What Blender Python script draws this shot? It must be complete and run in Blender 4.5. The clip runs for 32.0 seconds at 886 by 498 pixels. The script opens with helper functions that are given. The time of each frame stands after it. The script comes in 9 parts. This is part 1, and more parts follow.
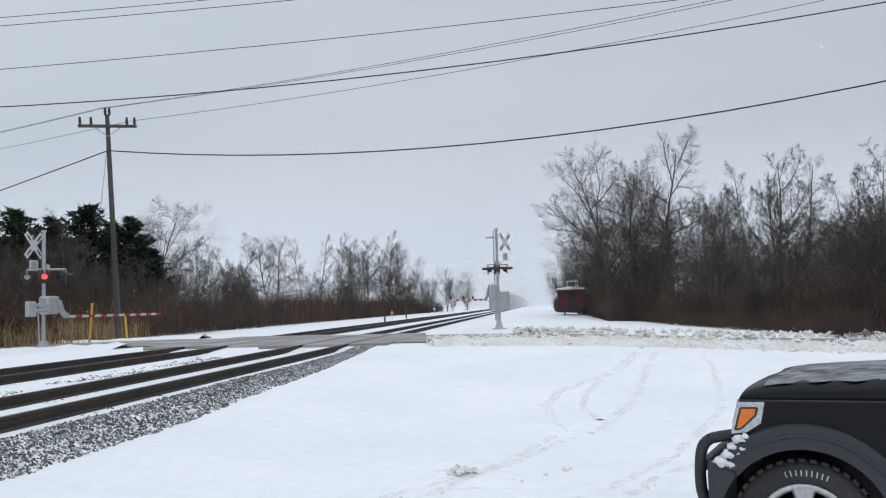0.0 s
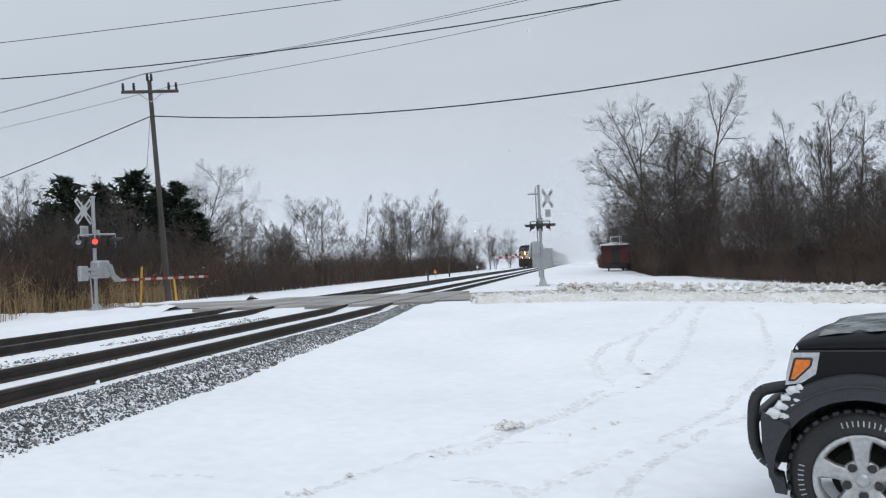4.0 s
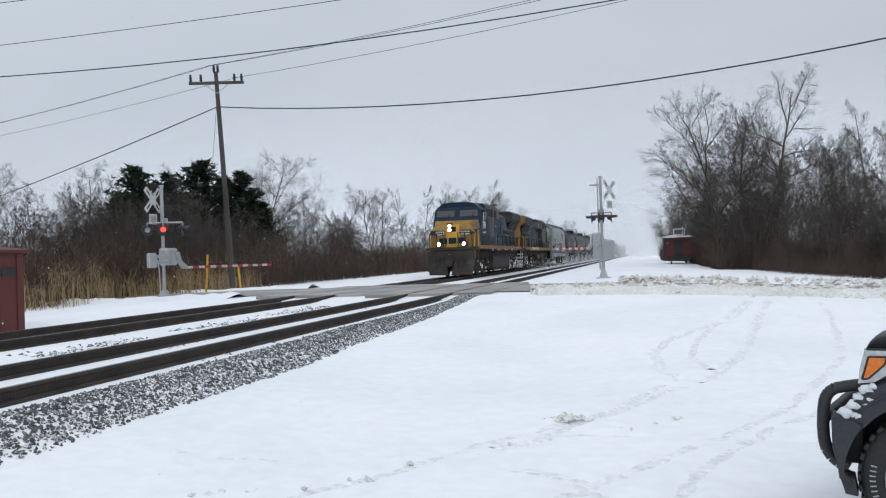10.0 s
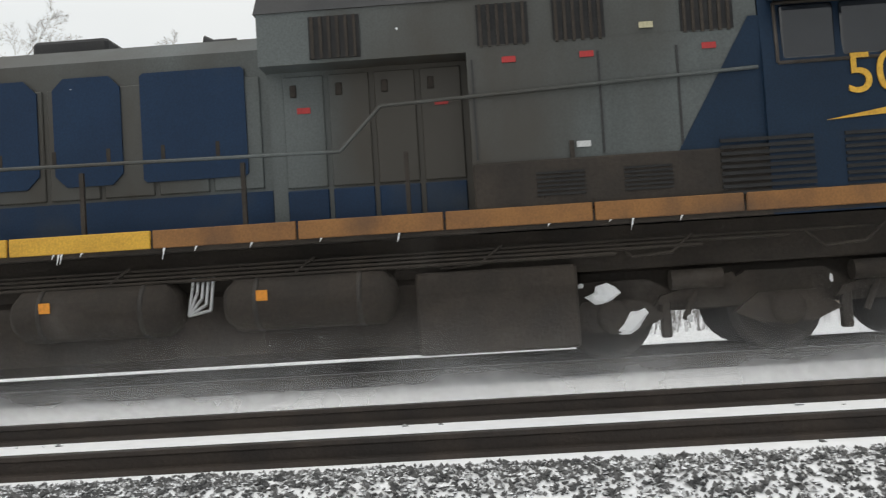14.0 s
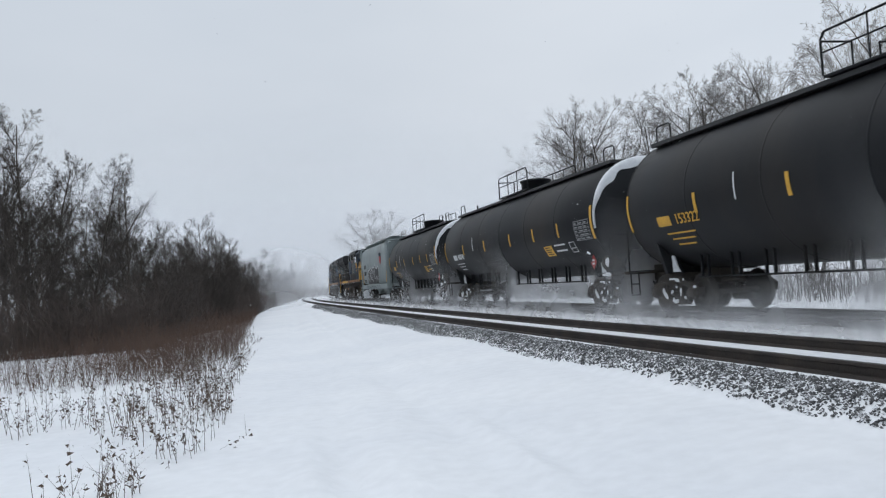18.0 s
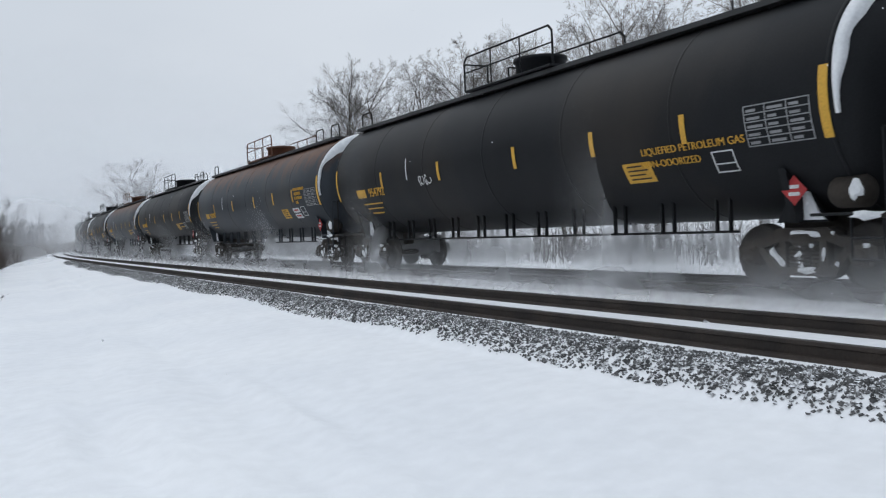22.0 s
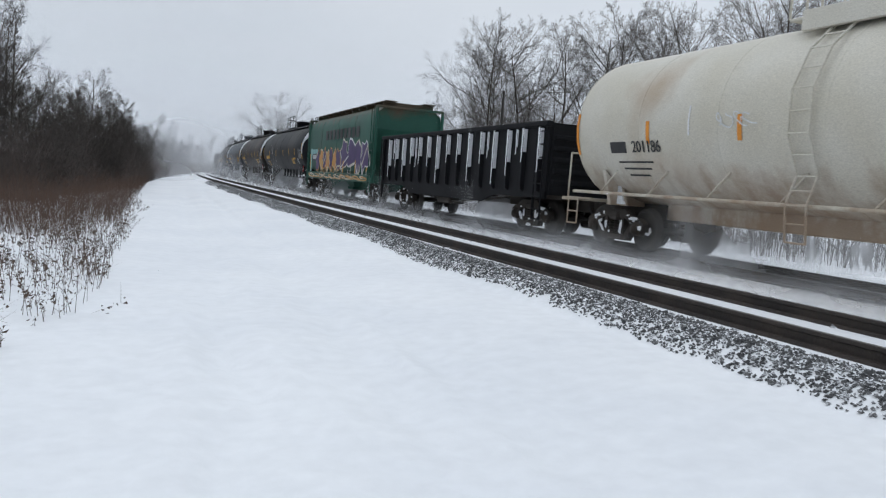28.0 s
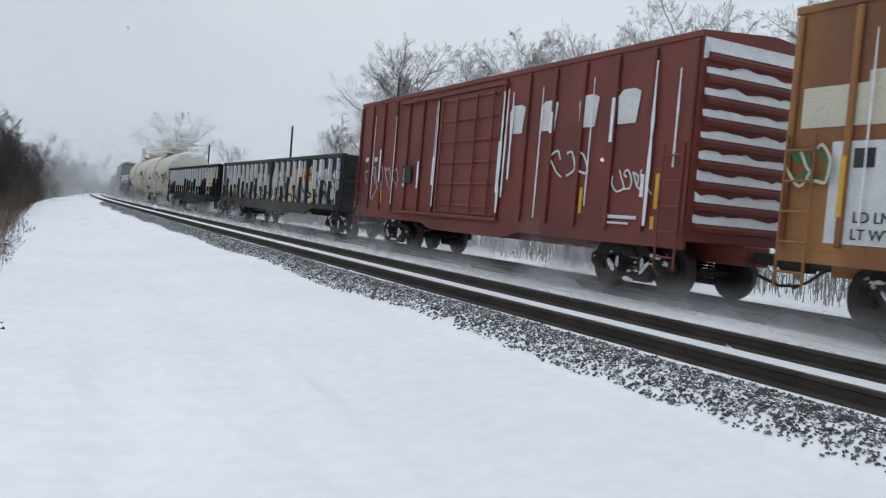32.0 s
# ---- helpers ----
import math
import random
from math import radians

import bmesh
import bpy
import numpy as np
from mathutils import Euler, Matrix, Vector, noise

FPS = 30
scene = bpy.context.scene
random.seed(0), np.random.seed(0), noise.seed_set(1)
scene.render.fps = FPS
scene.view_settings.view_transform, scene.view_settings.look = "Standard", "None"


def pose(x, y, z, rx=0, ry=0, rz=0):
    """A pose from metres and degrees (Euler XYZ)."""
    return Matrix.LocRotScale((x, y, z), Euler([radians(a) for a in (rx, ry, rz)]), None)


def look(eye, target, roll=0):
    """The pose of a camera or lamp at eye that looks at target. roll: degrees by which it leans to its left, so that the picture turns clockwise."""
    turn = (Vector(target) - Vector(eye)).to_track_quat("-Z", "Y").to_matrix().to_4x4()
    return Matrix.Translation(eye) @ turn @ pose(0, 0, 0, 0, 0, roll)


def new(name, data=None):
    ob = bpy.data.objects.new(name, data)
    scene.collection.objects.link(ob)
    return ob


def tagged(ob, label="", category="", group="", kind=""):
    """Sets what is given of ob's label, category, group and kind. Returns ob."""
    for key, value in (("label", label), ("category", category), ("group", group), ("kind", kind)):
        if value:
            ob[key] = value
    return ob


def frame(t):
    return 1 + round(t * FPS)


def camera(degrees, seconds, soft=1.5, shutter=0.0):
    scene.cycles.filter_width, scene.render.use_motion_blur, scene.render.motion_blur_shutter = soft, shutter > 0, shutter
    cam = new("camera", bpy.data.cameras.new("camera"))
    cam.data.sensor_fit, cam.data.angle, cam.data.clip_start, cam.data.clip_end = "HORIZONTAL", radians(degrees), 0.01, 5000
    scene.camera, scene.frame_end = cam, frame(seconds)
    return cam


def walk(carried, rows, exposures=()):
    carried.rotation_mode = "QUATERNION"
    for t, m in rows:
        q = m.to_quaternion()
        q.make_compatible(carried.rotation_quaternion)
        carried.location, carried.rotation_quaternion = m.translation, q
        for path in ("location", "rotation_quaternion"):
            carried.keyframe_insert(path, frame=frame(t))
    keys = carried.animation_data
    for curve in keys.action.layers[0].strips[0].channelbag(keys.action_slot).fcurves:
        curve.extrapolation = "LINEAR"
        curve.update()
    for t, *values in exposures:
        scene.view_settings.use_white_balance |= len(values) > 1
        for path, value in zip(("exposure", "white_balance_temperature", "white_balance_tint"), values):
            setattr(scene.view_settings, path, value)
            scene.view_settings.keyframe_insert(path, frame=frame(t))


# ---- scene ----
SPEED = 20.29            # the train's speed, metres a second
TRACK_NEAR, TRACK_FAR = -6.872, -11.183
BEND, CURVE = 1.35e-4, 3.6e-4   # the line bends gently to the west south of the camera, then more sharply

cam = camera(55.47, 32.0, soft=1.2, shutter=0.05)
ROWS = [
    (0, 0.041, -0.013, 1.131, 6.38, 3.85, -1.60), (0.5, 0.029, -0.023, 1.126, 7.05, 3.38, -1.76), (1, 0.023, 0.002, 1.114, 7.61, 2.81, -1.71),
    (1.5, 0.019, 0.016, 1.116, 8.38, 2.55, -1.43), (2, 0.008, 0.006, 1.113, 9.28, 2.42, -1.25), (2.5, 0.009, 0.022, 1.110, 9.70, 2.47, -1.24),
    (3, 0.005, 0.011, 1.113, 9.58, 2.27, -1.33), (3.5, 0.001, 0.015, 1.109, 9.56, 1.56, -2.01), (4, 0.017, 0.035, 1.107, 9.34, 1.15, -2.58),
    (4.5, 0.010, 0.009, 1.117, 9.06, 1.30, -1.42), (6.5, -0.011, 0.010, 1.115, 9.63, 0.94, -1.65), (7, -0.002, 0.037, 1.113, 9.27, 1.18, -2.16),
    (7.5, 0.003, 0.045, 1.112, 9.76, 0.93, -2.61), (8, -0.002, 0.025, 1.116, 10.64, 0.53, -3.02), (8.5, 0.013, 0.013, 1.117, 11.08, 0.28, -3.36),
    (9, 0.019, 0.023, 1.115, 11.66, 0.02, -3.03), (9.5, 0.005, 0.025, 1.108, 13.20, 0.15, -2.13), (10, -0.004, 0.020, 1.113, 13.39, 0.66, -1.97),
    (10.5, -0.002, 0.021, 1.107, 12.91, 0.12, -1.90), (11, -0.021, 0.014, 1.105, 13.86, 0.11, -1.15), (11.5, -0.030, 0.146, 1.083, 15.26, -0.31, -0.88),
    (12, -0.034, 0.077, 1.103, 18.70, -0.47, -1.56), (12.5, -0.009, 0.033, 1.113, 24.95, 0.43, -1.87), (12.7, -0.002, 0.030, 1.100, 29.18, 0.91, -1.46),
    (13, 0.023, 0.001, 1.101, 38.90, 2.35, -2.70), (13.3, -0.002, -0.003, 1.121, 53.45, 3.12, -2.39), (13.5, -0.002, -0.006, 1.119, 63.82, 2.52, -2.75),
    (14, -0.013, -0.009, 1.121, 92.16, 1.91, -3.53), (14.2, 0.000, 0.002, 1.160, 105.25, 2.99, -2.72), (14.4, -0.003, 0.008, 1.117, 116.14, 2.80, -1.06),
    (14.5, -0.042, 0.054, 1.115, 123.02, 2.25, -1.30), (15, 0.034, 0.054, 1.117, 149.67, 0.69, -0.40), (15.5, 0.005, -0.009, 1.130, 164.94, 0.12, -0.33),
    (17.5, 0.050, -0.036, 1.119, 165.86, 1.85, -2.83), (18, 0.038, -0.020, 1.119, 166.51, 2.23, -3.87), (18.5, 0.032, -0.020, 1.125, 165.83, 2.30, -4.16),
    (19, 0.019, -0.034, 1.126, 165.18, 2.08, -4.40), (19.5, -0.014, -0.056, 1.154, 159.25, 3.75, -5.24), (20, 0.081, -0.037, 1.114, 149.05, 3.30, -2.90),
    (20.5, 0.104, -0.031, 1.121, 144.90, 2.43, -2.51), (21, 0.108, 0.001, 1.142, 143.40, 1.68, -3.01), (21.5, 0.081, -0.020, 1.135, 145.39, 0.05, -3.89),
    (22, 0.042, -0.060, 1.109, 151.31, -1.44, -2.67), (22.5, -0.025, -0.076, 1.067, 155.86, -0.83, 1.00), (23, -0.048, -0.061, 1.046, 157.58, -1.06, 2.42),
    (23.5, -0.053, -0.047, 1.042, 159.14, -1.27, 2.01), (24, -0.022, -0.048, 1.046, 158.79, -1.22, -0.19), (24.5, 0.013, -0.052, 1.045, 159.77, 0.23, -2.23),
    (25, 0.052, -0.108, 1.041, 164.46, -0.13, -1.25), (25.5, 0.071, -0.140, 1.041, 163.34, -0.61, 2.65), (26, 0.117, -0.223, 1.037, 159.03, -2.17, 6.85),
    (26.5, 0.006, 0.004, 1.122, 156.71, -2.89, 6.73), (28.5, 0.028, -0.079, 1.102, 160.12, -4.70, 4.00), (29, 0.020, -0.114, 1.057, 158.81, -4.70, 4.24),
    (29.5, 0.014, -0.118, 1.065, 157.87, -3.80, 4.49), (30, 0.062, -0.040, 1.120, 156.65, -2.70, 4.74), (30.5, 0.040, -0.088, 1.104, 155.17, -1.85, 5.40),
    (31, 0.038, -0.083, 1.103, 153.86, -1.95, 5.29), (31.5, 0.021, -0.085, 1.106, 153.24, -2.32, 5.26), (32, -0.052, -0.171, 1.080, 153.29, -2.25, 4.88),
]


def aim(x, y, z, yaw, pitch, roll):
    return pose(x, y, z, 0, 0, yaw) @ pose(0, 0, 0, 90 + pitch) @ pose(0, 0, 0, 0, 0, roll)


EXPOSURES = [(0, -0.16, 6500, 10), (12.3, -0.14, 6500, 10), (12.9, 0.0, 6500, 10), (13.2, 0.1, 6700, 10), (13.8, 0.08, 7450, 10), (14.35, 0.06, 7450, 10), (14.6, -0.1, 6700, 10), (15.0, -0.25, 6500, 10), (16.0, -0.3, 6500, 10), (32.0, -0.3, 6500, 10)]
walk(cam, [(r[0], aim(*r[1:])) for r in ROWS], EXPOSURES)

# ---- light: an even winter overcast ----
world = bpy.data.worlds.new("overcast")
scene.world = world
world.use_nodes = True
wn, wl = world.node_tree.nodes, world.node_tree.links
back = wn["Background"]
sky = wn.new("ShaderNodeTexSky")
sky.sky_type, sky.sun_disc = "NISHITA", False
sky.sun_elevation, sky.sun_rotation, sky.dust_density = radians(30), radians(200), 4.0
cloud_pos, cloud = wn.new("ShaderNodeTexCoord"), wn.new("ShaderNodeTexNoise")
stretch = wn.new("ShaderNodeMapping")
stretch.inputs["Scale"].default_value = (1.0, 1.0, 2.6)
cloud.inputs["Scale"].default_value, cloud.inputs["Detail"].default_value = 1.3, 4.0
ramp = wn.new("ShaderNodeValToRGB")
ramp.color_ramp.elements[0].position, ramp.color_ramp.elements[1].position = 0.3, 0.72
ramp.color_ramp.elements[0].color, ramp.color_ramp.elements[1].color = (4.75, 5.35, 6.1, 1), (5.75, 6.3, 7.0, 1)
blend = wn.new("ShaderNodeMix")
blend.data_type = "RGBA"
blend.inputs["Factor"].default_value = 0.985
wl.new(cloud_pos.outputs["Generated"], stretch.inputs["Vector"])
wl.new(stretch.outputs["Vector"], cloud.inputs["Vector"])
wl.new(cloud.outputs["Fac"], ramp.inputs["Fac"])
wl.new(sky.outputs["Color"], blend.inputs["A"])
wl.new(ramp.outputs["Color"], blend.inputs["B"])
split = wn.new("ShaderNodeSeparateXYZ")
wl.new(cloud_pos.outputs["Generated"], split.inputs["Vector"])
dome = wn.new("ShaderNodeValToRGB")
dome.color_ramp.elements[0].position, dome.color_ramp.elements[1].position = 0.0, 1.0
dome.color_ramp.elements[0].color, dome.color_ramp.elements[1].color = (0.54, 0.54, 0.54, 1), (1, 1, 1, 1)
mid = dome.color_ramp.elements.new(0.42)
mid.color = (0.59, 0.59, 0.59, 1)
wl.new(split.outputs["Z"], dome.inputs["Fac"])
south = wn.new("ShaderNodeMapRange")
south.inputs["From Min"].default_value, south.inputs["From Max"].default_value = 0.5, -0.9
south.inputs["To Min"].default_value, south.inputs["To Max"].default_value = 0.98, 1.2
wl.new(split.outputs["Y"], south.inputs["Value"])
east = wn.new("ShaderNodeMapRange")
east.inputs["From Min"].default_value, east.inputs["From Max"].default_value = -0.8, 0.8
east.inputs["To Min"].default_value, east.inputs["To Max"].default_value = 1.12, 0.86
wl.new(split.outputs["X"], east.inputs["Value"])
both = wn.new("ShaderNodeMath")
both.operation = "MULTIPLY"
wl.new(south.outputs["Result"], both.inputs[0])
wl.new(east.outputs["Result"], both.inputs[1])
tilt = wn.new("ShaderNodeMix")
tilt.data_type, tilt.blend_type = "RGBA", "MULTIPLY"
tilt.inputs["Factor"].default_value = 1.0
wl.new(dome.outputs["Color"], tilt.inputs["A"])
wl.new(both.outputs[0], tilt.inputs["B"])
shade = wn.new("ShaderNodeMix")
shade.data_type, shade.blend_type = "RGBA", "MULTIPLY"
shade.inputs["Factor"].default_value = 1.0
wl.new(blend.outputs["Result"], shade.inputs["A"])
wl.new(tilt.outputs["Result"], shade.inputs["B"])
wl.new(shade.outputs["Result"], back.inputs["Color"])
back.inputs["Strength"].default_value = 0.2
sun = new("sun", bpy.data.lights.new("sun", "SUN"))
sun.data.energy, sun.data.angle, sun.data.color = 0.5, radians(40), (1.0, 0.97, 0.93)
sun.matrix_world = look((20, -30, 45), (0, 0, 0))


# ---- materials ----
def mat(name, c1, c2=None, scale=3.0, rough=0.7, metal=0.0, bump=0.0, fine=40.0, grime=None, amount=0.0, emit=0.0, stretch_z=1.0, spec=0.5, vary=0.22):
    """Two tones mixed by a broad noise, fine grain, relief, and an optional layer of dirt or snow in patches."""
    m = bpy.data.materials.new(name)
    m.use_nodes = True
    n, l = m.node_tree.nodes, m.node_tree.links
    b = n["Principled BSDF"]
    pos = n.new("ShaderNodeTexCoord")
    mp = n.new("ShaderNodeMapping")
    mp.inputs["Scale"].default_value = (1, 1, stretch_z)
    l.new(pos.outputs["Object"], mp.inputs["Vector"])
    broad, grain = n.new("ShaderNodeTexNoise"), n.new("ShaderNodeTexNoise")
    broad.inputs["Scale"].default_value, broad.inputs["Detail"].default_value = scale, 5
    grain.inputs["Scale"].default_value, grain.inputs["Detail"].default_value = fine, 3
    l.new(mp.outputs["Vector"], broad.inputs["Vector"])
    l.new(pos.outputs["Object"], grain.inputs["Vector"])
    c2 = c2 or tuple(0.75 * v for v in c1)
    cr = n.new("ShaderNodeValToRGB")
    cr.color_ramp.elements[0].position, cr.color_ramp.elements[1].position = 0.35, 0.65
    cr.color_ramp.elements[0].color, cr.color_ramp.elements[1].color = (*c1, 1), (*c2, 1)
    l.new(broad.outputs["Fac"], cr.inputs["Fac"])
    mul = n.new("ShaderNodeMix")
    mul.data_type, mul.blend_type = "RGBA", "MULTIPLY"
    mul.inputs["Factor"].default_value = 1.0
    l.new(cr.outputs["Color"], mul.inputs["A"])
    tone = n.new("ShaderNodeMapRange")
    tone.inputs["From Min"].default_value, tone.inputs["From Max"].default_value = 0.3, 0.7
    tone.inputs["To Min"].default_value, tone.inputs["To Max"].default_value = 1.0 - vary, 1.0 + vary * 0.3
    l.new(grain.outputs["Fac"], tone.inputs["Value"])
    l.new(tone.outputs["Result"], mul.inputs["B"])
    out = mul.outputs["Result"]
    if grime:
        dn = n.new("ShaderNodeTexNoise")
        dn.inputs["Scale"].default_value, dn.inputs["Detail"].default_value = scale * 0.45, 7
        l.new(mp.outputs["Vector"], dn.inputs["Vector"])
        dr = n.new("ShaderNodeValToRGB")
        lo = 0.72 - 0.45 * amount
        dr.color_ramp.elements[0].position, dr.color_ramp.elements[1].position = lo, lo + 0.18
        l.new(dn.outputs["Fac"], dr.inputs["Fac"])
        dm = n.new("ShaderNodeMix")
        dm.data_type = "RGBA"
        dm.inputs["B"].default_value = (*grime, 1)
        l.new(dr.outputs["Color"], dm.inputs["Factor"])
        l.new(out, dm.inputs["A"])
        out = dm.outputs["Result"]
    l.new(out, b.inputs["Base Color"])
    b.inputs["Roughness"].default_value, b.inputs["Metallic"].default_value = rough, metal
    b.inputs["Specular IOR Level"].default_value = spec
    if bump:
        bp = n.new("ShaderNodeBump")
        bp.inputs["Strength"].default_value, bp.inputs["Distance"].default_value = min(1.0, bump), 0.03
        l.new(grain.outputs["Fac"], bp.inputs["Height"])
        l.new(bp.outputs["Normal"], b.inputs["Normal"])
    if emit:
        b.inputs["Emission Color"].default_value = (*c1, 1)
        b.inputs["Emission Strength"].default_value = emit
    return m


SNOW = mat("snow", (0.90, 0.905, 0.915), (0.84, 0.85, 0.87), 0.35, 0.75, bump=0.7, fine=5, vary=0.05)
PRESSED = mat("pressed_snow", (0.885, 0.89, 0.90), (0.82, 0.825, 0.835), 2.5, 0.8, bump=1.0, fine=14)
SNOW_BED = mat("track_snow", (0.86, 0.865, 0.875), (0.74, 0.75, 0.77), 1.2, 0.8, bump=0.5, fine=14, vary=0.08)
BERM_SNOW = mat("dirty_snow", (0.82, 0.81, 0.79), (0.70, 0.66, 0.60), 1.6, 0.85, bump=0.6, fine=12)
CLING = mat("clinging_snow", (0.86, 0.87, 0.885), (0.76, 0.78, 0.80), 4, 0.8, bump=0.5, fine=25, vary=0.1)
ROAD = mat("wet_road", (0.23, 0.215, 0.20), (0.36, 0.33, 0.30), 0.5, 0.55, bump=0.2, fine=30, grime=(0.62, 0.6, 0.58), amount=0.35)
ROCK = mat("ballast_rock", (0.068, 0.069, 0.071), (0.19, 0.188, 0.185), 9, 0.9, bump=0.4, fine=60)


def dusted(m, lo, hi):
    """Lets snow lie on whatever of a material faces upwards."""
    n, l = m.node_tree.nodes, m.node_tree.links
    b = n["Principled BSDF"]
    under = b.inputs["Base Color"].links[0].from_socket
    geo, sep, rng_, mx, no = n.new("ShaderNodeNewGeometry"), n.new("ShaderNodeSeparateXYZ"), n.new("ShaderNodeMapRange"), n.new("ShaderNodeMix"), n.new("ShaderNodeTexNoise")
    no.inputs["Scale"].default_value = 9.0
    add = n.new("ShaderNodeMath")
    mx.data_type = "RGBA"
    mx.inputs["B"].default_value = (0.85, 0.86, 0.88, 1)
    rng_.inputs["From Min"].default_value, rng_.inputs["From Max"].default_value = lo, hi
    l.new(geo.outputs["Normal"], sep.inputs["Vector"])
    l.new(geo.outputs["Position"], no.inputs["Vector"])
    l.new(sep.outputs["Z"], add.inputs[0])
    l.new(no.outputs["Fac"], add.inputs[1])
    l.new(add.outputs[0], rng_.inputs["Value"])
    l.new(rng_.outputs["Result"], mx.inputs["Factor"])
    l.new(under, mx.inputs["A"])
    l.new(mx.outputs["Result"], b.inputs["Base Color"])


dusted(ROCK, 1.15, 1.37)
RAIL = mat("rail_steel", (0.032, 0.026, 0.023), (0.055, 0.042, 0.034), 2, 0.75, 0.2, bump=0.3, fine=30)
RAIL_TOP = mat("rail_head", (0.16, 0.15, 0.145), (0.22, 0.21, 0.2), 4, 0.35, 0.9)
BARK = mat("bark", (0.075, 0.062, 0.052), (0.12, 0.105, 0.09), 3, 0.95, bump=0.6, fine=25)
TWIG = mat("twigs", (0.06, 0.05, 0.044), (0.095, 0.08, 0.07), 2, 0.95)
# paler copy of the twigs: the haze of distance is put into its colour
HAZED_TWIG = mat("hazed_twigs", (0.15, 0.137, 0.128), (0.21, 0.195, 0.185), 2, 0.95)
BRUSH = mat("brush", (0.058, 0.044, 0.037), (0.105, 0.068, 0.05), 0.25, 0.95)
BRUSH_GREY = mat("grey_brush", (0.085, 0.07, 0.062), (0.13, 0.10, 0.085), 0.25, 0.95)
RED_WEED = mat("reddish_weed", (0.10, 0.06, 0.045), (0.145, 0.095, 0.068), 0.6, 0.95)
REED = mat("dry_reed", (0.32, 0.22, 0.11), (0.42, 0.30, 0.16), 1.0, 0.9)
WEED = mat("dry_weed", (0.085, 0.062, 0.05), (0.14, 0.10, 0.075), 1.0, 0.95)
NEEDLE = mat("pine_needles", (0.022, 0.036, 0.022), (0.04, 0.06, 0.036), 1.5, 0.9)
WOOD = mat("weathered_pole", (0.065, 0.058, 0.053), (0.105, 0.093, 0.085), 2, 0.9, bump=0.5, fine=35, stretch_z=0.15)
GALV = mat("galvanised_steel", (0.42, 0.43, 0.44), (0.5, 0.51, 0.52), 4, 0.5, 0.5)
SIGN_WHITE = mat("sign_white", (0.62, 0.63, 0.63), (0.55, 0.56, 0.56), 3, 0.6)
BLACK = mat("black_paint", (0.02, 0.02, 0.021), (0.03, 0.03, 0.031), 3, 0.55)
RUBBER = mat("rubber", (0.022, 0.022, 0.023), (0.035, 0.034, 0.034), 4, 0.8, bump=0.2)
WIRE = mat("wire", (0.03, 0.03, 0.032), (0.04, 0.04, 0.042), 2, 0.7)
RED_LAMP = mat("red_lamp", (1.0, 0.05, 0.04), (1.0, 0.05, 0.04), 1, 0.3, emit=2.5)
DARK_LAMP = mat("dark_red_lens", (0.12, 0.012, 0.012), (0.10, 0.01, 0.01), 1, 0.2)
RED = mat("red_band", (0.45, 0.03, 0.03), (0.38, 0.03, 0.03), 3, 0.6)
YELLOW = mat("yellow_mark", (0.75, 0.42, 0.05), (0.62, 0.34, 0.04), 3, 0.6)
WHITE = mat("white_mark", (0.72, 0.73, 0.73), (0.62, 0.63, 0.63), 3, 0.6)
BLUE = mat("loco_blue", (0.006, 0.019, 0.040), (0.008, 0.025, 0.052), 1.2, 0.55, spec=0.25, grime=(0.03, 0.031, 0.032), amount=0.42)
GREY = mat("loco_grey", (0.10, 0.115, 0.115), (0.07, 0.08, 0.078), 0.9, 0.55, grime=(0.045, 0.04, 0.032), amount=0.55, stretch_z=0.35)
GOLD = mat("loco_yellow", (0.42, 0.235, 0.03), (0.31, 0.165, 0.028), 1.4, 0.55, grime=(0.11, 0.065, 0.03), amount=0.5, stretch_z=0.35)
SILL_ORANGE = mat("dirty_orange_sill", (0.30, 0.135, 0.04), (0.20, 0.09, 0.032), 1.6, 0.7, grime=(0.06, 0.04, 0.028), amount=0.5)
EMBLEM_BLUE = mat("emblem_blue", (0.006, 0.025, 0.062), (0.008, 0.031, 0.074), 1.2, 0.5, spec=0.25, grime=(0.035, 0.045, 0.055), amount=0.35)
DIRTY = mat("grimy_underframe", (0.026, 0.021, 0.017), (0.046, 0.036, 0.028), 1.5, 0.85, bump=0.3, fine=20, grime=(0.085, 0.075, 0.068), amount=0.25)
ROOF = mat("sooty_roof", (0.025, 0.026, 0.028), (0.045, 0.045, 0.046), 1.2, 0.75)
GLASS = mat("dark_glass", (0.015, 0.018, 0.022), (0.02, 0.022, 0.026), 1, 0.08, spec=0.9)
MESH = mat("dark_grille", (0.012, 0.012, 0.013), (0.02, 0.02, 0.02), 5, 0.8)
LIT = mat("headlight", (1.0, 0.86, 0.62), (1.0, 0.86, 0.62), 1, 0.3, emit=9.0)
LENS = mat("clear_lens", (0.55, 0.56, 0.57), (0.6, 0.6, 0.6), 1, 0.15)
TANK_BLACK = mat("tank_black", (0.013, 0.014, 0.016), (0.02, 0.021, 0.023), 0.5, 0.5, grime=(0.034, 0.03, 0.027), amount=0.35, spec=0.12, stretch_z=0.5)
TANK_BLUE = mat("tank_bluish", (0.035, 0.045, 0.058), (0.05, 0.06, 0.072), 0.5, 0.5, grime=(0.06, 0.055, 0.05), amount=0.3, spec=0.3)
TANK_BROWN = mat("tank_brownish", (0.019, 0.016, 0.015), (0.03, 0.024, 0.021), 0.6, 0.5, grime=(0.05, 0.032, 0.024), amount=0.4, spec=0.15, stretch_z=0.4)
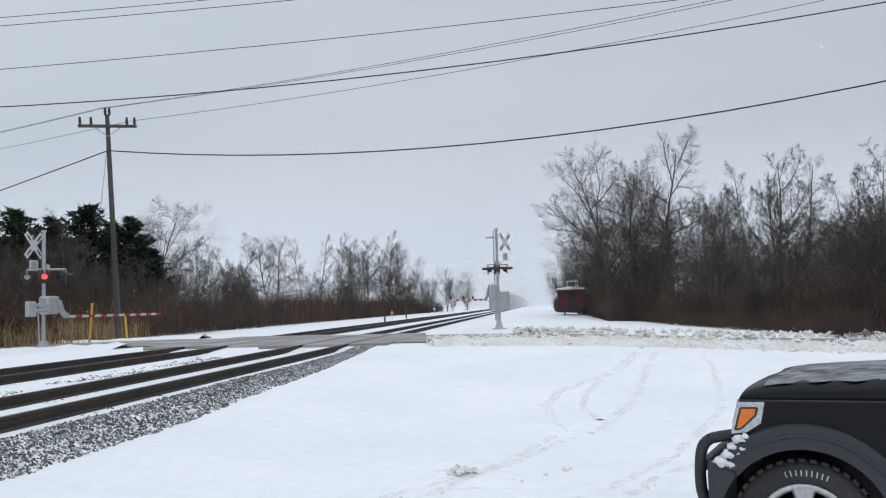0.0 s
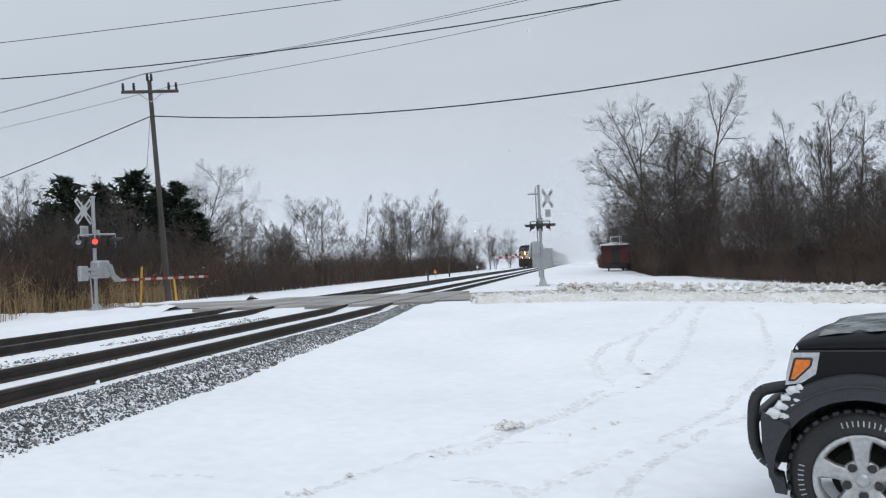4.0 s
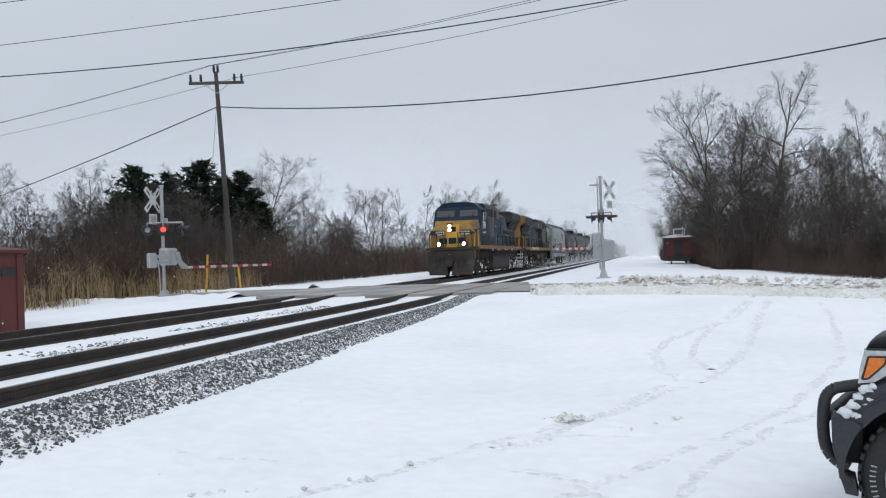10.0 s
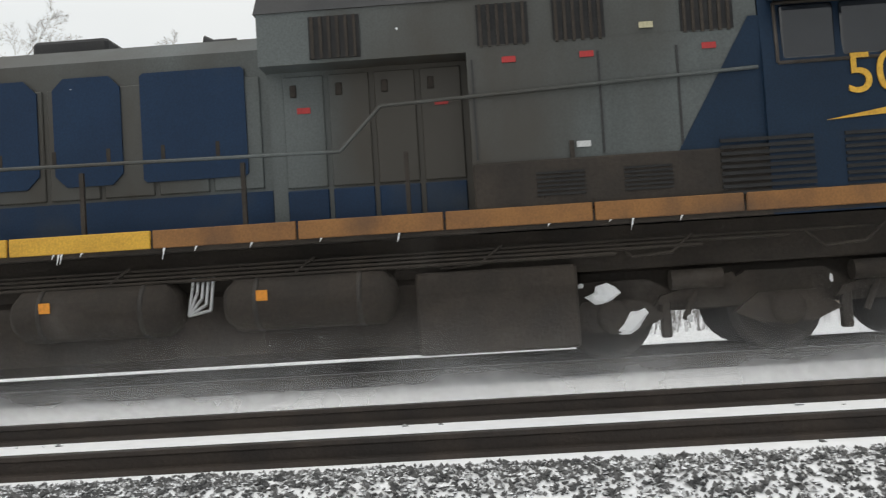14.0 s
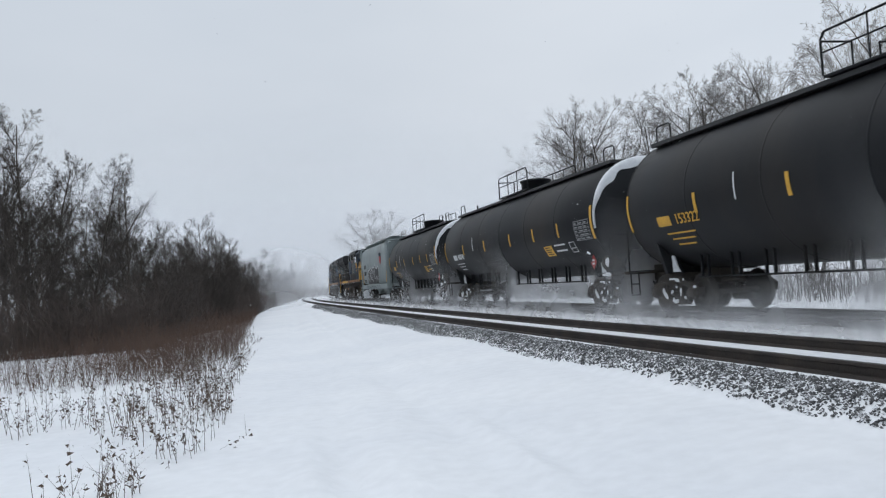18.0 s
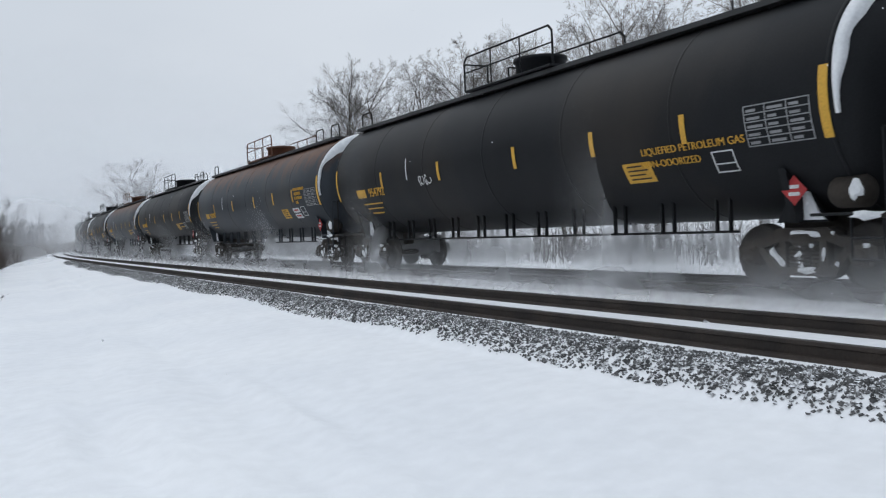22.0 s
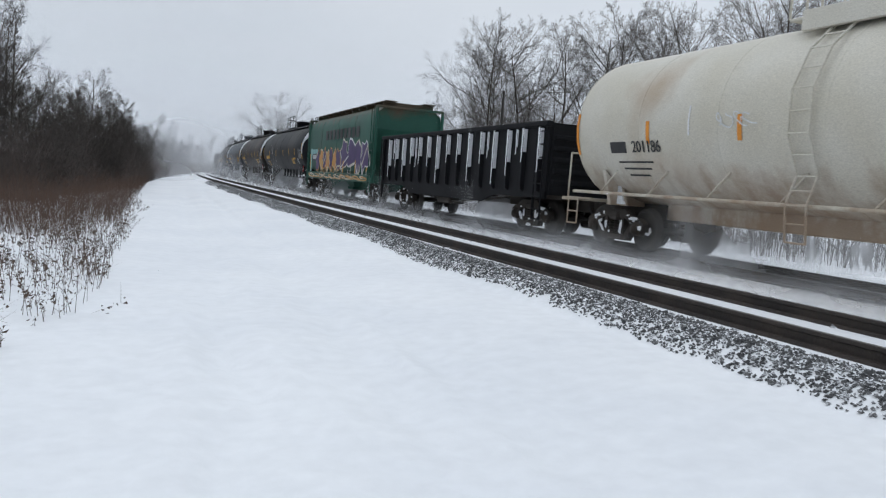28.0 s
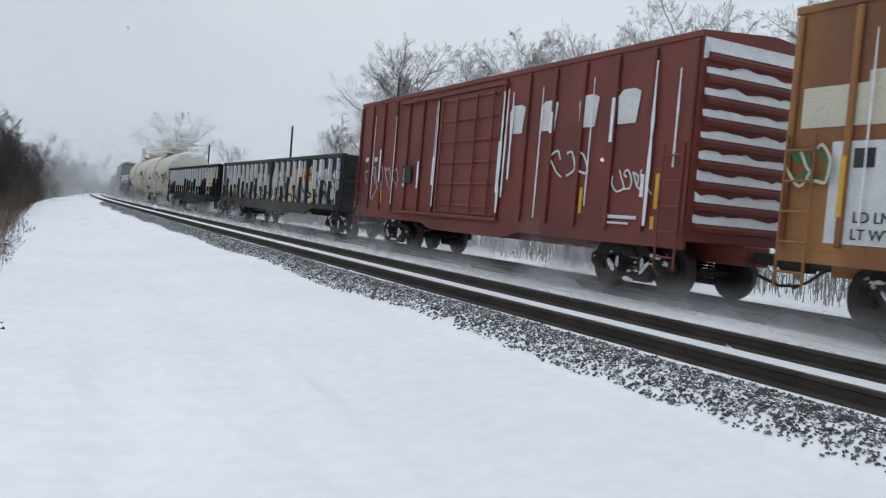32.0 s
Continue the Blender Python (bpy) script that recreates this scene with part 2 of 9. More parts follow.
def rusty(m, colour, z0, z1, strength=1.0):
    """Rust spreading unevenly down from the top of a shell, in broken streaks."""
    n, l = m.node_tree.nodes, m.node_tree.links
    b = n["Principled BSDF"]
    under = b.inputs["Base Color"].links[0].from_socket
    tc, sp, mp, no, no2 = n.new("ShaderNodeTexCoord"), n.new("ShaderNodeSeparateXYZ"), n.new("ShaderNodeMapping"), n.new("ShaderNodeTexNoise"), n.new("ShaderNodeTexNoise")
    mp.inputs["Scale"].default_value = (0.6, 1.6, 0.5)
    no.inputs["Scale"].default_value, no.inputs["Detail"].default_value = 1.1, 8
    no2.inputs["Scale"].default_value, no2.inputs["Detail"].default_value = 7.0, 4
    up, ad, ad2, cr, mx = n.new("ShaderNodeMapRange"), n.new("ShaderNodeMath"), n.new("ShaderNodeMath"), n.new("ShaderNodeMapRange"), n.new("ShaderNodeMix")
    up.inputs["From Min"].default_value, up.inputs["From Max"].default_value = z0, z1
    up.inputs["To Min"].default_value, up.inputs["To Max"].default_value = -0.35, 0.35
    l.new(tc.outputs["Object"], sp.inputs["Vector"])
    l.new(tc.outputs["Object"], mp.inputs["Vector"])
    l.new(mp.outputs["Vector"], no.inputs["Vector"])
    l.new(tc.outputs["Object"], no2.inputs["Vector"])
    l.new(sp.outputs["Z"], up.inputs["Value"])
    l.new(up.outputs["Result"], ad.inputs[0])
    l.new(no.outputs["Fac"], ad.inputs[1])
    ad2.operation = "MULTIPLY_ADD"
    ad2.inputs[1].default_value = 0.3
    l.new(no2.outputs["Fac"], ad2.inputs[0])
    l.new(ad.outputs[0], ad2.inputs[2])
    cr.inputs["From Min"].default_value, cr.inputs["From Max"].default_value, cr.inputs["To Max"].default_value = 0.6, 0.95, strength
    l.new(ad2.outputs[0], cr.inputs["Value"])
    mx.data_type = "RGBA"
    mx.inputs["B"].default_value = (*colour, 1)
    l.new(cr.outputs["Result"], mx.inputs["Factor"])
    l.new(under, mx.inputs["A"])
    l.new(mx.outputs["Result"], b.inputs["Base Color"])
    return m


TANK_RUSTY = rusty(mat("tank_rusty", (0.028, 0.034, 0.042), (0.04, 0.047, 0.056), 0.5, 0.5, grime=(0.06, 0.055, 0.05), amount=0.3, spec=0.25), (0.13, 0.055, 0.028), 2.7, 4.0, 0.9)
TANK_CREAM = mat("tank_cream", (0.60, 0.56, 0.46), (0.66, 0.63, 0.55), 0.6, 0.5, grime=(0.30, 0.18, 0.09), amount=0.22)
TANK_STAINED = rusty(mat("tank_cream_stained", (0.60, 0.56, 0.46), (0.66, 0.63, 0.55), 0.6, 0.5, grime=(0.34, 0.22, 0.12), amount=0.3), (0.24, 0.13, 0.06), 2.6, 0.6, 0.7)
HOPPER_GREY = mat("hopper_grey", (0.29, 0.335, 0.335), (0.255, 0.295, 0.295), 0.7, 0.6, grime=(0.2, 0.21, 0.2), amount=0.3, stretch_z=0.3, vary=0.06)
HOPPER_GREEN = rusty(mat("hopper_green", (0.010, 0.078, 0.052), (0.016, 0.10, 0.068), 0.7, 0.6, grime=(0.05, 0.06, 0.045), amount=0.25), (0.10, 0.045, 0.022), 3.4, 4.5, 0.75)
GON_BLACK = mat("gondola_black", (0.010, 0.0105, 0.012), (0.016, 0.016, 0.018), 0.8, 0.75, spec=0.15, grime=(0.5, 0.51, 0.53), amount=0.16, stretch_z=0.25)
GON_GREY = mat("gondola_weathered", (0.022, 0.022, 0.023), (0.045, 0.044, 0.043), 0.8, 0.7, grime=(0.4, 0.4, 0.41), amount=0.14, stretch_z=0.25)
BOX_RED = mat("boxcar_red", (0.20, 0.045, 0.033), (0.155, 0.036, 0.028), 0.8, 0.6, grime=(0.10, 0.03, 0.024), amount=0.3)
BOX_RUST = mat("boxcar_rust", (0.36, 0.17, 0.06), (0.26, 0.10, 0.04), 0.9, 0.75, grime=(0.12, 0.05, 0.03), amount=0.42, stretch_z=0.3)
BARN = mat("barn_red", (0.125, 0.03, 0.026), (0.095, 0.026, 0.024), 1.2, 0.75, bump=0.2)
WHEEL = mat("wheel_steel", (0.035, 0.032, 0.03), (0.055, 0.048, 0.042), 3, 0.65, 0.3)
TYRE_STEEL = mat("wheel_tread", (0.2, 0.19, 0.18), (0.26, 0.25, 0.24), 3, 0.35, 0.9)
CAR_PAINT = mat("car_black", (0.006, 0.0065, 0.008), (0.008, 0.0085, 0.010), 2, 0.3, spec=0.22)
CLADDING = mat("grey_cladding", (0.033, 0.036, 0.041), (0.04, 0.043, 0.048), 2, 0.7, bump=0.1, fine=80)
ALLOY = mat("alloy", (0.55, 0.55, 0.55), (0.48, 0.48, 0.48), 3, 0.35, 0.6)
AMBER = mat("amber_lens", (0.85, 0.22, 0.02), (0.8, 0.2, 0.02), 2, 0.25)
CHROME = mat("lamp_silver", (0.6, 0.61, 0.62), (0.55, 0.56, 0.57), 3, 0.2, 0.7)
ORANGE = mat("orange_sign", (0.8, 0.3, 0.03), (0.7, 0.26, 0.03), 3, 0.6)


# ---- mesh building ----
class Geo:
    def __init__(self):
        self.v, self.f, self.s = [], [], []

    def add(self, verts, faces, smooth=False):
        k = len(self.v)
        self.v.extend(tuple(p) for p in verts)
        self.f.extend([tuple(i + k for i in f) for f in faces])
        self.s.extend([smooth] * len(faces))
        return self

    def box(self, x0, x1, y0, y1, z0, z1, c=0.0):
        if c <= 0:
            v = [(x, y, z) for z in (z0, z1) for y in (y0, y1) for x in (x0, x1)]
            return self.add(v, [(0, 2, 3, 1), (4, 5, 7, 6), (0, 1, 5, 4), (2, 6, 7, 3), (0, 4, 6, 2), (1, 3, 7, 5)])
        c = min(c, 0.45 * (x1 - x0), 0.45 * (y1 - y0), 0.45 * (z1 - z0))
        ring = lambda i, z: [(x0 + i + c, y0 + i, z), (x1 - i - c, y0 + i, z), (x1 - i, y0 + i + c, z), (x1 - i, y1 - i - c, z),
                             (x1 - i - c, y1 - i, z), (x0 + i + c, y1 - i, z), (x0 + i, y1 - i - c, z), (x0 + i, y0 + i + c, z)]
        return self.loft([ring(c * 0.6, z0), ring(0, z0 + c), ring(0, z1 - c), ring(c * 0.6, z1)])

    def loft(self, rings, caps=True, smooth=False, closed=True):
        n = len(rings[0])
        v = [p for r in rings for p in r]
        f = []
        for i in range(len(rings) - 1):
            for j in range(n if closed else n - 1):
                k = (j + 1) % n
                f.append((i * n + j, i * n + k, (i + 1) * n + k, (i + 1) * n + j))
        self.add(v, f, smooth)
        if caps:
            self.add(rings[0], [tuple(range(n))[::-1]])
            self.add(rings[-1], [tuple(range(n))])
        return self

    def prism(self, profile, axis, a, b):
        """A 2D outline pushed along an axis: 'x' takes (y, z), 'y' takes (x, z), 'z' takes (x, y)."""
        put = {"x": lambda p, t: (t, p[0], p[1]), "y": lambda p, t: (p[0], t, p[1]), "z": lambda p, t: (p[0], p[1], t)}[axis]
        return self.loft([[put(p, a) for p in profile], [put(p, b) for p in profile]])

    def cyl(self, p, q, r, n=12, r2=None, caps=True):
        p, q = Vector(p), Vector(q)
        d = (q - p).normalized()
        u = d.orthogonal().normalized()
        w = d.cross(u)
        r2 = r if r2 is None else r2
        ring = lambda o, rr: [o + (u * math.cos(2 * math.pi * i / n) + w * math.sin(2 * math.pi * i / n)) * rr for i in range(n)]
        return self.loft([ring(p, r), ring(q, r2)], caps, n > 5)

    def tube(self, pts, r, n=6):
        for a, b in zip(pts, pts[1:]):
            self.cyl(a, b, r, n)
        return self

    def turn(self, profile, at, axis="x", n=20, smooth=True, caps=True):
        """A profile of (radius, height) spun about an axis through at."""
        rings = []
        for r, h in profile:
            ring = []
            for i in range(n):
                c, s = r * math.cos(2 * math.pi * i / n), r * math.sin(2 * math.pi * i / n)
                ring.append({"x": (at[0] + h, at[1] + c, at[2] + s), "y": (at[0] + c, at[1] + h, at[2] + s), "z": (at[0] + c, at[1] + s, at[2] + h)}[axis])
            rings.append(ring)
        return self.loft(rings, caps, smooth)

    def mesh(self, name):
        me = bpy.data.meshes.new(name)
        me.from_pydata([tuple(p) for p in self.v], [], self.f)
        me.polygons.foreach_set("use_smooth", self.s)
        me.update()
        bm = bmesh.new()
        bm.from_mesh(me)
        bmesh.ops.recalc_face_normals(bm, faces=bm.faces)
        bm.to_mesh(me)
        bm.free()
        return me


def raw_mesh(name, v, f, smooth=False):
    me = bpy.data.meshes.new(name)
    me.from_pydata(v, [], f)
    if smooth:
        me.polygons.foreach_set("use_smooth", [True] * len(f))
    me.update()
    return me


def part(name, g, material, parent, label=""):
    ob = new(name, g.mesh(name) if isinstance(g, Geo) else g)
    ob.data.materials.clear()
    ob.data.materials.append(material)
    ob.parent = parent
    return tagged(ob, label)


def thing(name, label, category, group="", kind="", at=None):
    ob = new(name)
    ob.empty_display_size = 0.2
    if at is not None:
        ob.matrix_basis = at
    return tagged(ob, label, category, group, kind)


def solid(name, g, material, label, category, group="", kind="", at=None):
    ob = new(name, g.mesh(name) if isinstance(g, Geo) else g)
    ob.data.materials.append(material)
    if at is not None:
        ob.matrix_basis = at
    return tagged(ob, label, category, group, kind)


def share(name, me, parent, m=None, label=""):
    """Another object on a mesh that is already there."""
    ob = new(name, me)
    ob.parent = parent
    if m is not None:
        ob.matrix_basis = m
    return tagged(ob, label)


def text_mesh(body, size, material, depth=0.01):
    cu = bpy.data.curves.new("lettering", "FONT")
    cu.body, cu.size, cu.extrude, cu.align_x, cu.align_y = body, size, depth, "CENTER", "CENTER"
    ob = bpy.data.objects.new("lettering", cu)
    scene.collection.objects.link(ob)
    bpy.context.view_layer.update()
    me = bpy.data.meshes.new_from_object(ob.evaluated_get(bpy.context.evaluated_depsgraph_get()))
    bpy.data.objects.remove(ob)
    bpy.data.curves.remove(cu)
    me.materials.clear()
    me.materials.append(material)
    return me


SIDE = pose(0, 0, 0, 90, 0, 90)      # lays lettering on a face that looks to +x


def bend_of(y):
    return BEND * max(0.0, -y - 20.0) ** 2 + CURVE * max(0.0, -y - 80.0) ** 2


def track_x(y, base):
    return base - bend_of(y)


# ---- ground, road and track ----
def ease(a, b, t):
    t = min(1.0, max(0.0, (t - a) / (b - a)))
    return t * t * (3 - 2 * t)


def road_y(x):
    return 30.8 - 0.07 * (x + 6) if x > -6 else 30.8 - 0.2 * (x + 6)


def road_z(x):
    return -0.03 - 0.50 * ease(-3, 14, x) - 0.25 * ease(15, 30, -x)


def ground_z(x, y):
    u = x + bend_of(y)
    z = -0.68 + 0.25 * ease(2.2, 5.1, -u) + 0.04 * noise.noise((x * 0.23, y * 0.23, 0.0)) + 0.012 * noise.noise((x * 1.3, y * 1.3, 3.0))
    z += (0.53 - 0.25 * ease(2.2, 5.1, -u)) * ease(12, 27, y) * (1 - 0.85 * ease(-2, 14, x))
    z -= 0.05 * ease(1, 12, x) * ease(-6, 3, -y)
    if u < -14:
        z += 0.15 - 0.25 * ease(14, 22, -u)
    bed = ease(-5.08, -5.62, u) * (1 - ease(13.0, 13.7, -u))
    z = z * (1 - bed) - 0.17 * bed
    near_road = 1 - ease(3.6, 7.0, abs(y - road_y(x)))
    return z * (1 - near_road) + (road_z(x) - 0.03) * near_road


def grid_axis(spots):
    out = []
    for a, b, step in spots:
        n = max(1, int(round((b - a) / step)))
        out += [a + (b - a) * i / n for i in range(n)]
    return out + [spots[-1][1]]


gx = grid_axis([(-900, -120, 78), (-120, -30, 6), (-30, -14, 1.0), (-14, -12.6, 0.2), (-12.6, -5.8, 0.9), (-5.8, -4.8, 0.1), (-4.8, 5, 0.1), (5, 20, 0.5), (20, 120, 8), (120, 900, 78)])
gy = grid_axis([(-900, -300, 60), (-300, -60, 8), (-60, -16, 1.5), (-16, 3, 0.4), (3, 16, 0.13), (16, 24, 0.3), (24, 45, 0.5), (45, 110, 3), (110, 300, 12), (300, 1200, 75)])
# wheel ruts and a scuffed loop in the snow where a car has turned: lines of points, half width, depth
RUTS = [([(2.89, 24.7), (2.04, 20.5), (1.02, 18.1), (0.36, 16.5), (0.09, 15.0), (0.21, 13.3), (0.5, 12.2), (0.76, 12.1), (1.22, 13.7), (1.77, 16.0), (2.59, 20.8), (3.58, 26.0)], 0.16, 0.07),
        ([(2.7, 24.0), (1.5, 19.0), (0.9, 16.5), (0.7, 14.6), (0.9, 13.2)], 0.12, 0.04),
        ([(-2.86, 5.4), (-2.62, 6.2), (-2.11, 6.9), (-1.84, 7.6), (-1.19, 8.5), (-0.42, 9.9), (0.49, 12.6)], 0.11, 0.05),
        ([(-1.45, 7.8), (-1.07, 8.2), (-0.77, 9.0), (-0.26, 10.0), (0.31, 11.4), (0.79, 12.0)], 0.12, 0.05),
        ([(-0.91, 5.8), (-0.43, 6.6), (0.01, 7.4), (0.56, 8.3), (1.57, 10.3), (3.02, 14.5), (3.99, 20.2), (4.6, 25)], 0.12, 0.05),
        ([(-1.17, 8.42), (-0.16, 8.53), (0.35, 8.41), (0.92, 8.46), (1.8, 8.3)], 0.1, 0.045),
        ([(-1.25, 7.2), (-0.59, 6.7), (-0.33, 6.1), (0.2, 5.6)], 0.14, 0.04), ([(-4.5, 6.9), (-3.8, 6.7), (-3.2, 6.9)], 0.06, 0.03),
        ([(2.08, 10.3), (1.2, 9.0), (0.4, 7.2), (0.1, 6.0)], 0.1, 0.035),
        ([(-4.6, -65), (-2.49, -12.8), (-1.94, -5.4), (-1.7, -2.5)], 0.26, 0.075), ([(-3.2, -60), (-1.3, -14), (-0.75, -6.0), (-0.5, -3.0)], 0.24, 0.07), ([(-2.3, -45), (-0.7, -12), (-1.0, -6.3), (-1.5, -4.2)], 0.2, 0.05), ([(-3.9, -55), (-2.95, -13), (-2.7, -5.0)], 0.16, 0.05)]
SEGMENTS = [(p, q, w, d) for line, w, d in RUTS for p, q in zip(line, line[1:])]


def rut_depth(x, y):
    best = {}
    for (ax, ay), (bx, by), w, d in SEGMENTS:
        if min(ax, bx) - 0.8 < x < max(ax, bx) + 0.8 and min(ay, by) - 0.8 < y < max(ay, by) + 0.8:
            ux, uy = bx - ax, by - ay
            k = min(1.0, max(0.0, ((x - ax) * ux + (y - ay) * uy) / (ux * ux + uy * uy)))
            off = math.hypot(x - ax - k * ux, y - ay - k * uy)
            if off < 4 * w and off < best.get((w, d), (9.0,))[0]:
                best[(w, d)] = (off,)
    z = 0.0
    for (w, d), (off,) in best.items():
        off += 0.06 * noise.noise((x * 3.1, y * 3.1, 1.0))
        rough = 0.55 + 0.9 * noise.noise((x * 1.3, y * 1.3, 7.0)) + 0.5 * noise.noise((x * 7, y * 7, 2.0))
        z += max(0.0, rough) * d * (0.55 * math.exp(-((off - 1.9 * w) / (0.7 * w)) ** 2) - math.exp(-(off / w) ** 2))
    return z


gv = [(x, y, ground_z(x, y) + (rut_depth(x, y) if -8 < x < 10 and -66 < y < 24 else 0.0)) for y in gy for x in gx]
nx = len(gx)
gf = [(j * nx + i, j * nx + i + 1, (j + 1) * nx + i + 1, (j + 1) * nx + i) for j in range(len(gy) - 1) for i in range(nx - 1)]
solid("ground", raw_mesh("ground", gv, gf, True), SNOW, "snow-covered ground with faint wheel ruts", "snow", kind="structure")

for line, w, d in RUTS[:9]:
    v, f, n = [], [], 0
    for (ax, ay), (bx, by) in zip(line, line[1:]):
        steps = max(2, int(math.hypot(bx - ax, by - ay) / 0.12))
        ln = math.hypot(bx - ax, by - ay)
        for i in range(steps + (1 if (bx, by) == line[-1] else 0)):
            t = i / steps
            for k in range(4):
                o = (k / 1.5 - 1) * w * (0.85 + 0.5 * noise.noise((ax + t * 5, k * 1.3, ay)))
                x, y = ax + (bx - ax) * t - (by - ay) / ln * o, ay + (by - ay) * t + (bx - ax) / ln * o
                lift = 0.010 if noise.noise((x * 1.1, y * 1.1, 3.0)) > -0.3 and k in (1, 2) else -0.012
                v.append((x, y, ground_z(x, y) + rut_depth(x, y) + lift))
            n += 1
    f = [(i * 4 + k, (i + 1) * 4 + k, (i + 1) * 4 + k + 1, i * 4 + k + 1) for i in range(n - 1) for k in range(3)]
    solid("tyre_track", raw_mesh("tyre_track", v, f, True), PRESSED, "tyre track of pressed grey snow", "tyre track", "tyre tracks")

rx = grid_axis([(-160, -20, 10), (-20, 24, 1.0), (24, 200, 12)])
rv, rf = [], []
for i, x in enumerate(rx):
    for k, w in enumerate((-3.3, -2.2, -0.8, 0.8, 2.2, 3.3)):
        wob = 0.18 * noise.noise((x * 0.6, k, 2.0)) if abs(w) > 3 else 0.0
        rv.append((x, road_y(x) + w + wob, road_z(x) + (0.0 if abs(w) > 3 else 0.02)))
for i in range(len(rx) - 1):
    rf += [(i * 6 + k, (i + 1) * 6 + k, (i + 1) * 6 + k + 1, i * 6 + k + 1) for k in range(5)]
solid("road", raw_mesh("road", rv, rf, True), ROAD, "wet grey road with tracked slush over the crossing", "road", kind="structure")


def track_line(base, off, y0, y1, step):
    n = int((y1 - y0) / step)
    return [(track_x(y0 + (y1 - y0) * i / n, base) + off, y0 + (y1 - y0) * i / n) for i in range(n + 1)]


ROAD_GAP = {TRACK_NEAR: (24.1, 36.6), TRACK_FAR: (24.3, 37.4)}
RAIL_SHAPE = [(-0.07, -0.175), (0.07, -0.175), (0.07, -0.16), (0.014, -0.13), (0.014, -0.05), (0.037, -0.035), (0.037, -0.004), (0.03, 0.0), (-0.03, 0.0), (-0.037, -0.004), (-0.037, -0.035), (-0.014, -0.05), (-0.014, -0.13), (-0.07, -0.16)]
for base, name in ((TRACK_NEAR, "near track"), (TRACK_FAR, "far track")):
    for sgn in (1, -1):
        rail = thing("rail", "dark rusty steel rail beside packed snow on the %s" % name, "rail", "rails", "structure")
        g, top = Geo(), Geo()
        pts = track_line(base, sgn * 0.7525, -420, 620, 13)
        g.loft([[(x + u, y, z) for u, z in RAIL_SHAPE] for x, y in pts])
        top.loft([[(x - 0.027, y, 0.003), (x - 0.027, y, -0.001), (x + 0.027, y, -0.001), (x + 0.027, y, 0.003)] for x, y in pts])
        part("rail_body", g, RAIL, rail)
        part("rail_head", top, RAIL_TOP, rail, "worn bright running face")
        # ballast piled against the web shows as a dark foot
        foot = Geo()
        foot.loft([[(x - 0.10, y, -0.19), (x - 0.085, y, -0.135), (x + 0.085, y, -0.135), (x + 0.10, y, -0.19)] for x, y in pts])
        part("rail_foot", foot, RAIL, rail)

# crossing panels flush with the rails
crossing = thing("crossing_surface", "slush-covered crossing panels between the rails", "crossing surface", kind="structure")
for base in (TRACK_NEAR, TRACK_FAR):
    for a, b in ((-2.1, -0.86), (-0.64, 0.64), (0.86, 2.1)):
        panel = Geo()
        panel.box(base + a, base + b, road_y(base) - 4.6, road_y(base) + 4.6, -0.12, 0.006, 0.01)
        part("crossing_panel", panel, ROAD, crossing)


def stones(name, spots, size, material, label, parent_kind="stuff", seed=1):
    """Angular broken stones, joined: each a squashed, twisted eight-face lump."""
    rng = np.random.default_rng(seed)
    n = len(spots)
    base = np.array([(1, 0, 0), (-1, 0, 0), (0, 1, 0), (0, -1, 0), (0, 0, 1), (0, 0, -1)], float)
    faces = np.array([(0, 2, 4), (2, 1, 4), (1, 3, 4), (3, 0, 4), (2, 0, 5), (1, 2, 5), (3, 1, 5), (0, 3, 5)])
    v = base[None] * rng.uniform(0.55, 1.25, (n, 6, 1)) + rng.normal(0, 0.16, (n, 6, 3))
    v *= (np.array(size)[None, None] * rng.uniform(0.6, 1.4, (n, 1, 1)))
    a = rng.uniform(0, 6.28, n)
    c, s = np.cos(a)[:, None], np.sin(a)[:, None]
    vx = v[:, :, 0] * c - v[:, :, 1] * s
    vy = v[:, :, 0] * s + v[:, :, 1] * c
    tilt = rng.normal(0, 0.5, (n, 1))
    vz = v[:, :, 2] + vx * np.sin(tilt) * 0.6
    v = np.stack([vx, vy, vz], -1) + np.asarray(spots)[:, None, :]
    f = (faces[None] + (np.arange(n) * 6)[:, None, None]).reshape(-1, 3)
    me = raw_mesh(name, v.reshape(-1, 3).tolist(), f.tolist())
    return solid(name, me, material, label, "gravel", kind=parent_kind)


rng = np.random.default_rng(5)
spots = []
for i in range(78000):
    y = -75 + 102.5 * rng.random()
    if rng.random() < 0.5 * ease(14, 60, abs(y + 4)):
        continue
    u = rng.beta(1.35, 1.5)
    x = track_x(y, 0) - 5.88 + 0.14 * ease(-6, 8, y) + (0.68 - 0.03 * ease(2, -6, y)) * u + 0.04 * math.sin(y * 0.7) + 0.05 * noise.noise((y * 2.3, 0, 8.0))
    if noise.noise((x * 2.6, y * 1.6, 5.0)) < -0.52:
        continue
    spots.append((x, y, ground_z(x, y) + 0.008))
stones("ballast_stones", spots, (0.0205, 0.0205, 0.017), ROCK, "dark angular ballast stones dusted with snow along the track shoulder", seed=3)
spots = []
for i in range(700):
    y, x = 11 + 12.5 * rng.random(), -9.05 + 0.55 * rng.normal() * 0.5
    if noise.noise((x * 1.2, y * 0.5, 9.0)) > -0.1:
        spots.append((x, y, -0.165))
